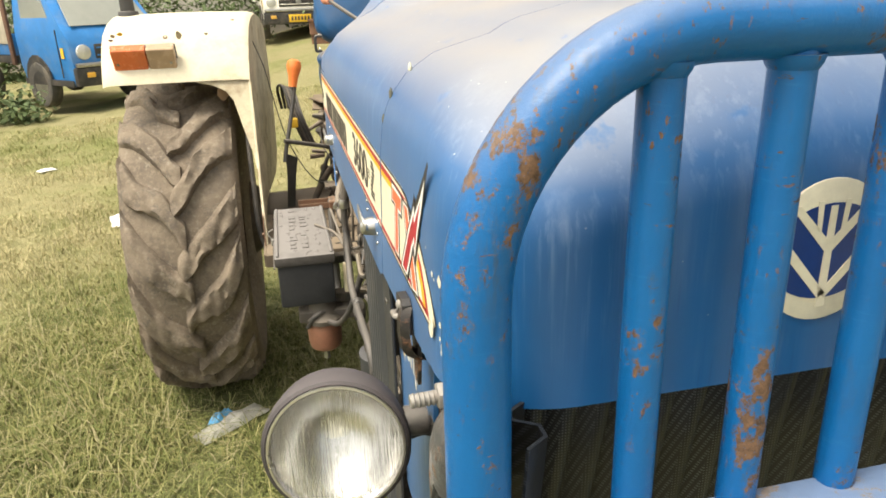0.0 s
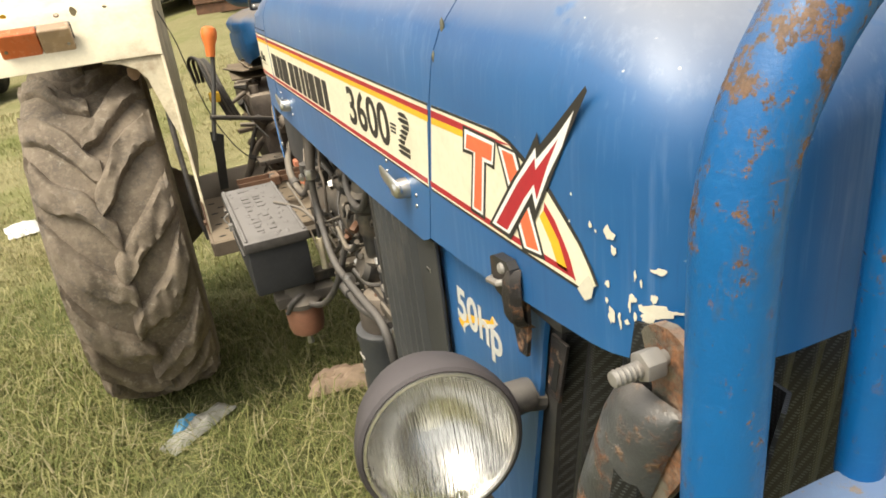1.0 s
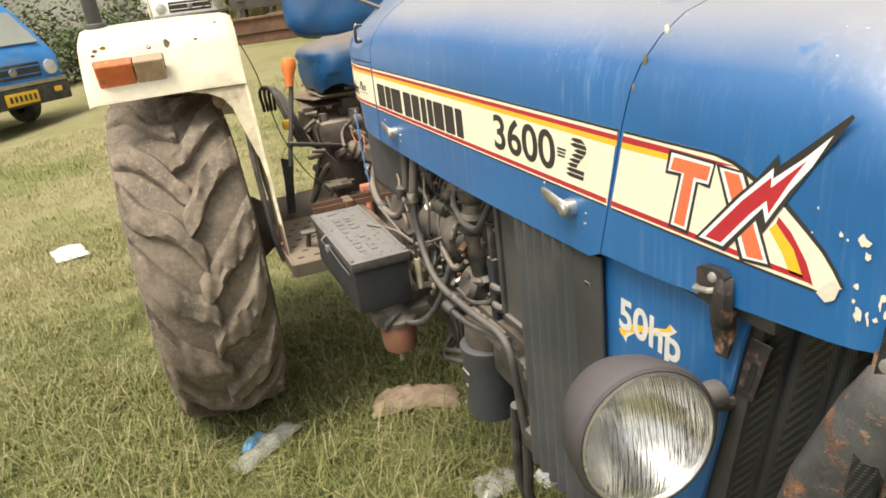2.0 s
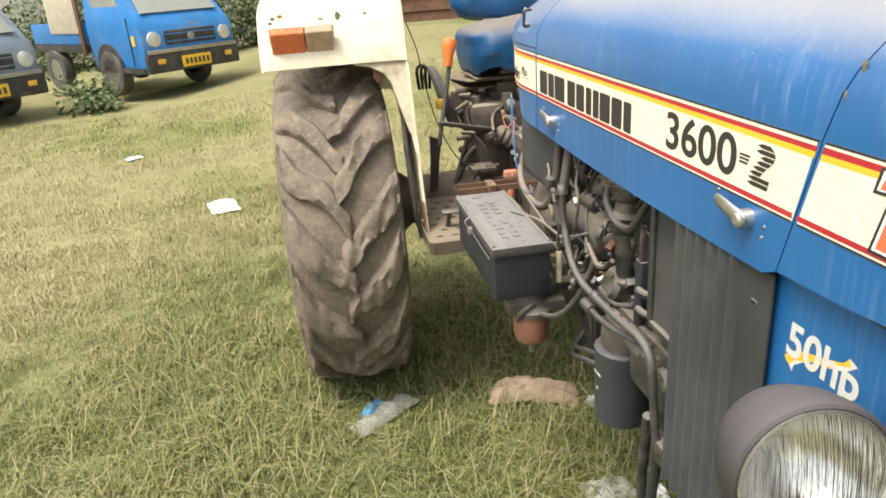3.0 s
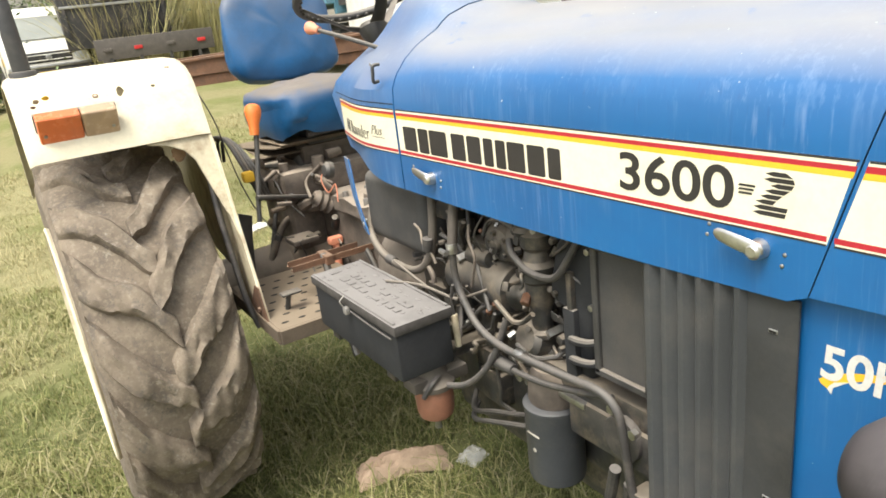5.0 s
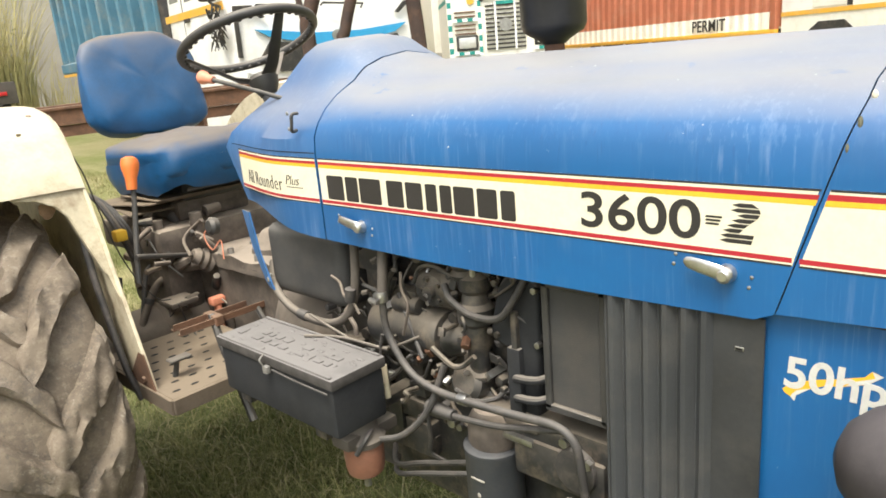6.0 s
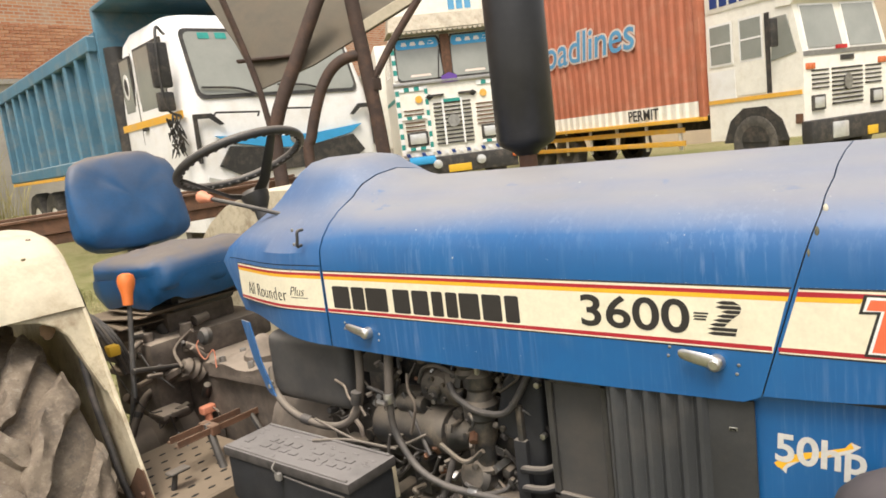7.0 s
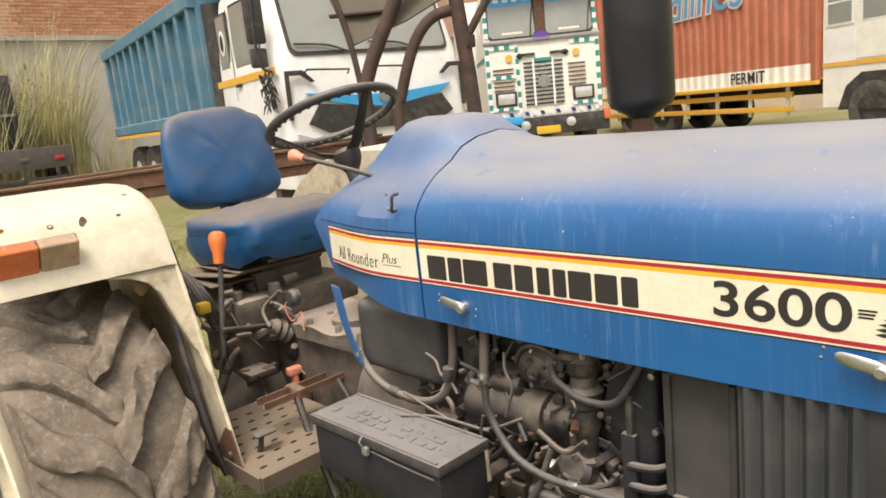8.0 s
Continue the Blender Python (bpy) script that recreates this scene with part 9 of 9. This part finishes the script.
def reeds(name, cx, cy, n, h, spread):
    verts, faces = [], []
    for _ in range(n):
        a = random.uniform(0, 2 * math.pi)
        r = spread * math.sqrt(random.random())
        x, y = cx + r * math.cos(a), cy + 0.5 * r * math.sin(a)
        hh = h * random.uniform(0.45, 1.15)
        lean = Vector((random.gauss(0, 0.22) + 0.25 * (x - cx) / spread, random.gauss(0, 0.2), 0)) * hh
        w = random.uniform(0.006, 0.013)
        sd = Vector((math.cos(a), math.sin(a), 0))
        base = Vector((x, y, rise(x, y) - 0.05))
        k = len(verts)
        for t in (0, 0.35, 0.7, 1.0):
            c = base + Vector((0, 0, hh * (t - 0.25 * t * t * lean.length / max(hh, 0.1)))) + lean * t * t
            verts += [c - sd * w * (1 - 0.9 * t), c + sd * w * (1 - 0.9 * t)]
        faces += [(k + 2 * i, k + 2 * i + 1, k + 2 * i + 3, k + 2 * i + 2) for i in range(3)]
    ob = raw(name, verts, faces, REED)
    tagged(ob, "tall clump of dry yellow-green reeds", "reeds", kind="stuff")


reeds("reed_clump", 3.2, 17.2, 900, 3.6, 1.2)
reeds("reed_clump", 2.2, 16.6, 500, 3.0, 0.9)
reeds("reed_clump", 4.6, 17.6, 160, 1.5, 0.8)

# ---- litter on the grass ----
PAPER = surface("white_paper", (0.72, 0.72, 0.72), 0.7, var=0.08)
FILM = surface("clear_plastic_film", (0.36, 0.355, 0.32), 0.3, var=0.2, scale=20, dirt=(0.36, 0.33, 0.24), dirt_amt=0.4, dirt_scale=20)
BLUELABEL = surface("blue_label", (0.08, 0.30, 0.55), 0.5, var=0.2, scale=30)
SACK = surface("faded_pink_cloth", (0.38, 0.275, 0.195), 0.9, var=0.35, scale=14, dirt=(0.18, 0.13, 0.085), dirt_amt=0.5)


def crumple(cx, cy, sx, sy, h, rot, seed, n=14, pinch=False):
    rows = []
    for j in range(n + 1):
        row = []
        for i in range(n + 1):
            u, v = 2 * i / n - 1, 2 * j / n - 1
            k = 1.0
            if pinch:
                k = 0.45 + 0.55 * abs(u) ** 0.8
            e = max(0.0, 1 - u * u) ** 0.5 * max(0.0, 1 - v * v) ** 0.5
            row.append(Vector((u * sx / 2 * (1 + 0.08 * noise.noise((v * 2, seed, 0))), v * sy / 2 * k * (1 + 0.15 * noise.noise((u * 3, seed, 5))), h * e * (0.65 + 0.6 * noise.noise((u * 2.5, v * 2.5, seed)) + 0.25 * noise.noise((u * 7, v * 7, seed))) + 0.004)))
        rows.append(row)
    bm = loft(rows)
    thicken(bm, 0.003)
    z = rise(cx, cy) + 0.014
    bmesh.ops.transform(bm, matrix=Matrix.Translation((cx, cy, z)) @ Matrix.Rotation(radians(rot), 4, "Z"), verts=bm.verts)
    return bm


def litter(name, bm, mat, label, category):
    ob = part(name, bm, mat, smooth=70)
    return tagged(ob, label, category)


flask = litter("crushed_bottle", crumple(-0.262, 2.55, 0.30, 0.095, 0.040, 38, 3.0), FILM, "crushed clear plastic bottle lying on the grass", "bottle")
part("bottle_label", crumple(-0.300, 2.585, 0.12, 0.05, 0.055, 45, 8.0, 8), BLUELABEL, flask, "torn blue label", smooth=70)
litter("paper_scrap", crumple(-1.18, 5.52, 0.21, 0.32, 0.05, 15, 12.0, 8), PAPER, "white paper scrap lying on the grass", "paper")
litter("cloth_rag", crumple(0.33, 2.52, 0.34, 0.15, 0.095, -18, 5.0, 16, True), SACK, "dirty pinkish rag on the grass under the tractor", "rag")
litter("plastic_wrapper", crumple(0.56, 2.40, 0.10, 0.09, 0.05, 20, 7.0, 10), FILM, "crumpled clear wrapper on the grass", "wrapper")
litter("plastic_bag", crumple(0.40, 1.93, 0.17, 0.11, 0.04, 5, 9.0, 12), FILM, "grey crumpled plastic bag on the grass", "bag")
litter("paper_cup", crumple(0.545, 1.87, 0.045, 0.08, 0.04, 5, 15.0, 8), PAPER, "white crumpled paper on the grass", "paper")
litter("paper_scrap", crumple(-2.2, 7.3, 0.16, 0.10, 0.02, 40, 2.0, 8), PAPER, "white paper scrap lying on the grass", "paper")
litter("paper_scrap", crumple(0.95, 6.05, 0.26, 0.12, 0.05, 20, 21.0, 8), PAPER, "white paper scrap lying on the grass", "paper")


# ---- grass blades ----
def grass(name, areas, label, mat=BLADE, wild=0.06):
    verts, faces = [], []
    for x0, x1, y0, y1, per, hmin, hmax in areas:
        n = int((x1 - x0) * (y1 - y0) * per)
        for _ in range(n):
            x, y = random.uniform(x0, x1), random.uniform(y0, y1)
            clump = noise.noise((x * 2.2, y * 2.2, 3.0)) + 0.6 * noise.noise((x * 7, y * 7, 9.0))
            if clump < random.uniform(-0.9, 0.35):
                continue
            h = random.uniform(hmin, hmax) * (1.0 + 0.5 * clump)
            a = random.uniform(0, 2 * math.pi)
            lean = random.uniform(0.2, 1.5)
            if random.random() < wild:
                h, lean = h * 2.2, 1.9
            dx, dy = math.cos(a), math.sin(a)
            w = random.uniform(0.0011, 0.0024) * (1 + 0.10 * max(0.0, y - 3))
            z = rise(x, y) - 0.004
            px, py = -dy * w, dx * w
            k = len(verts)
            mx_, my_, mz_ = x + dx * h * lean * 0.30, y + dy * h * lean * 0.30, z + h * 0.62
            tx, ty, tz = x + dx * h * lean * 0.95, y + dy * h * lean * 0.95, z + h * max(0.25, 1.0 - 0.36 * lean)
            verts += [(x - px, y - py, z), (x + px, y + py, z), (mx_ + px * 0.8, my_ + py * 0.8, mz_), (mx_ - px * 0.8, my_ - py * 0.8, mz_), (tx, ty, tz)]
            faces += [(k, k + 1, k + 2, k + 3), (k + 3, k + 2, k + 4)]
    ob = raw(name, verts, faces, mat)
    tagged(ob, label, "grass", kind="stuff")


random.seed(77)
grass("grass_blades", [(-1.6, 1.0, 1.5, 3.6, 13000, 0.022, 0.070), (-3.2, -1.6, 2.2, 5.0, 5500, 0.02, 0.062), (-1.6, 1.6, 3.6, 6.0, 5500, 0.02, 0.062), (-5.0, 2.6, 6.0, 10.0, 1300, 0.025, 0.06), (-4.2, -1.6, 5.0, 6.0, 3000, 0.02, 0.05), (1.0, 2.2, 2.0, 3.6, 2500, 0.02, 0.05)], "short uneven yard grass, green and straw-coloured")
STRAW = surface("dry_straw", (0.34, 0.30, 0.165), 0.8, var=0.4, scale=30, dirt=(0.22, 0.20, 0.09), dirt_amt=0.5, dirt_scale=9)
grass("straw_stalks", [(-1.6, 1.0, 1.5, 3.6, 420, 0.03, 0.060), (-3.2, -1.6, 2.2, 5.0, 240, 0.03, 0.06), (-1.6, 1.6, 3.6, 6.0, 200, 0.03, 0.06)], "dry pale straw stalks lying in the grass", STRAW, 0.75)


# ---- bricks of the upper wall that stand proud of their joints ----
def brick_piece_mat(name):
    m, nt, b = nodes_of(name)
    info = nt.nodes.new("ShaderNodeObjectInfo")
    c = mixc(nt, info.outputs["Random"], (0.36, 0.135, 0.065), (0.52, 0.26, 0.14))
    c = mixc(nt, mul(nt, ramp(nt, tex(nt, 9, 5), 0.45, 0.7), 0.45), c, (0.5, 0.40, 0.30))
    nt.links.new(c, b.inputs["Base Color"])
    b.inputs["Roughness"].default_value = 0.9
    return m


BRICKPIECE = brick_piece_mat("fired_brick")
brick_wall = bpy.data.objects["wall_north_brick"]
bm = box((-0.112, -0.012, -0.034), (0.112, 0.010, 0.034), 0.004, 1)
brick_mesh = bpy.data.meshes.new("brick")
finish(bm)
bm.to_mesh(brick_mesh)
bm.free()
brick_mesh.materials.append(BRICKPIECE)
random.seed(41)
for row in range(16):
    for col in range(18):
        ob = new("brick", brick_mesh)
        ob.parent = brick_wall
        ob.matrix_basis = Matrix.Translation((4.35 + col * 0.24 + (0.12 if row % 2 else 0), 20.08 + random.uniform(-0.004, 0.003), 4.42 + row * 0.085))
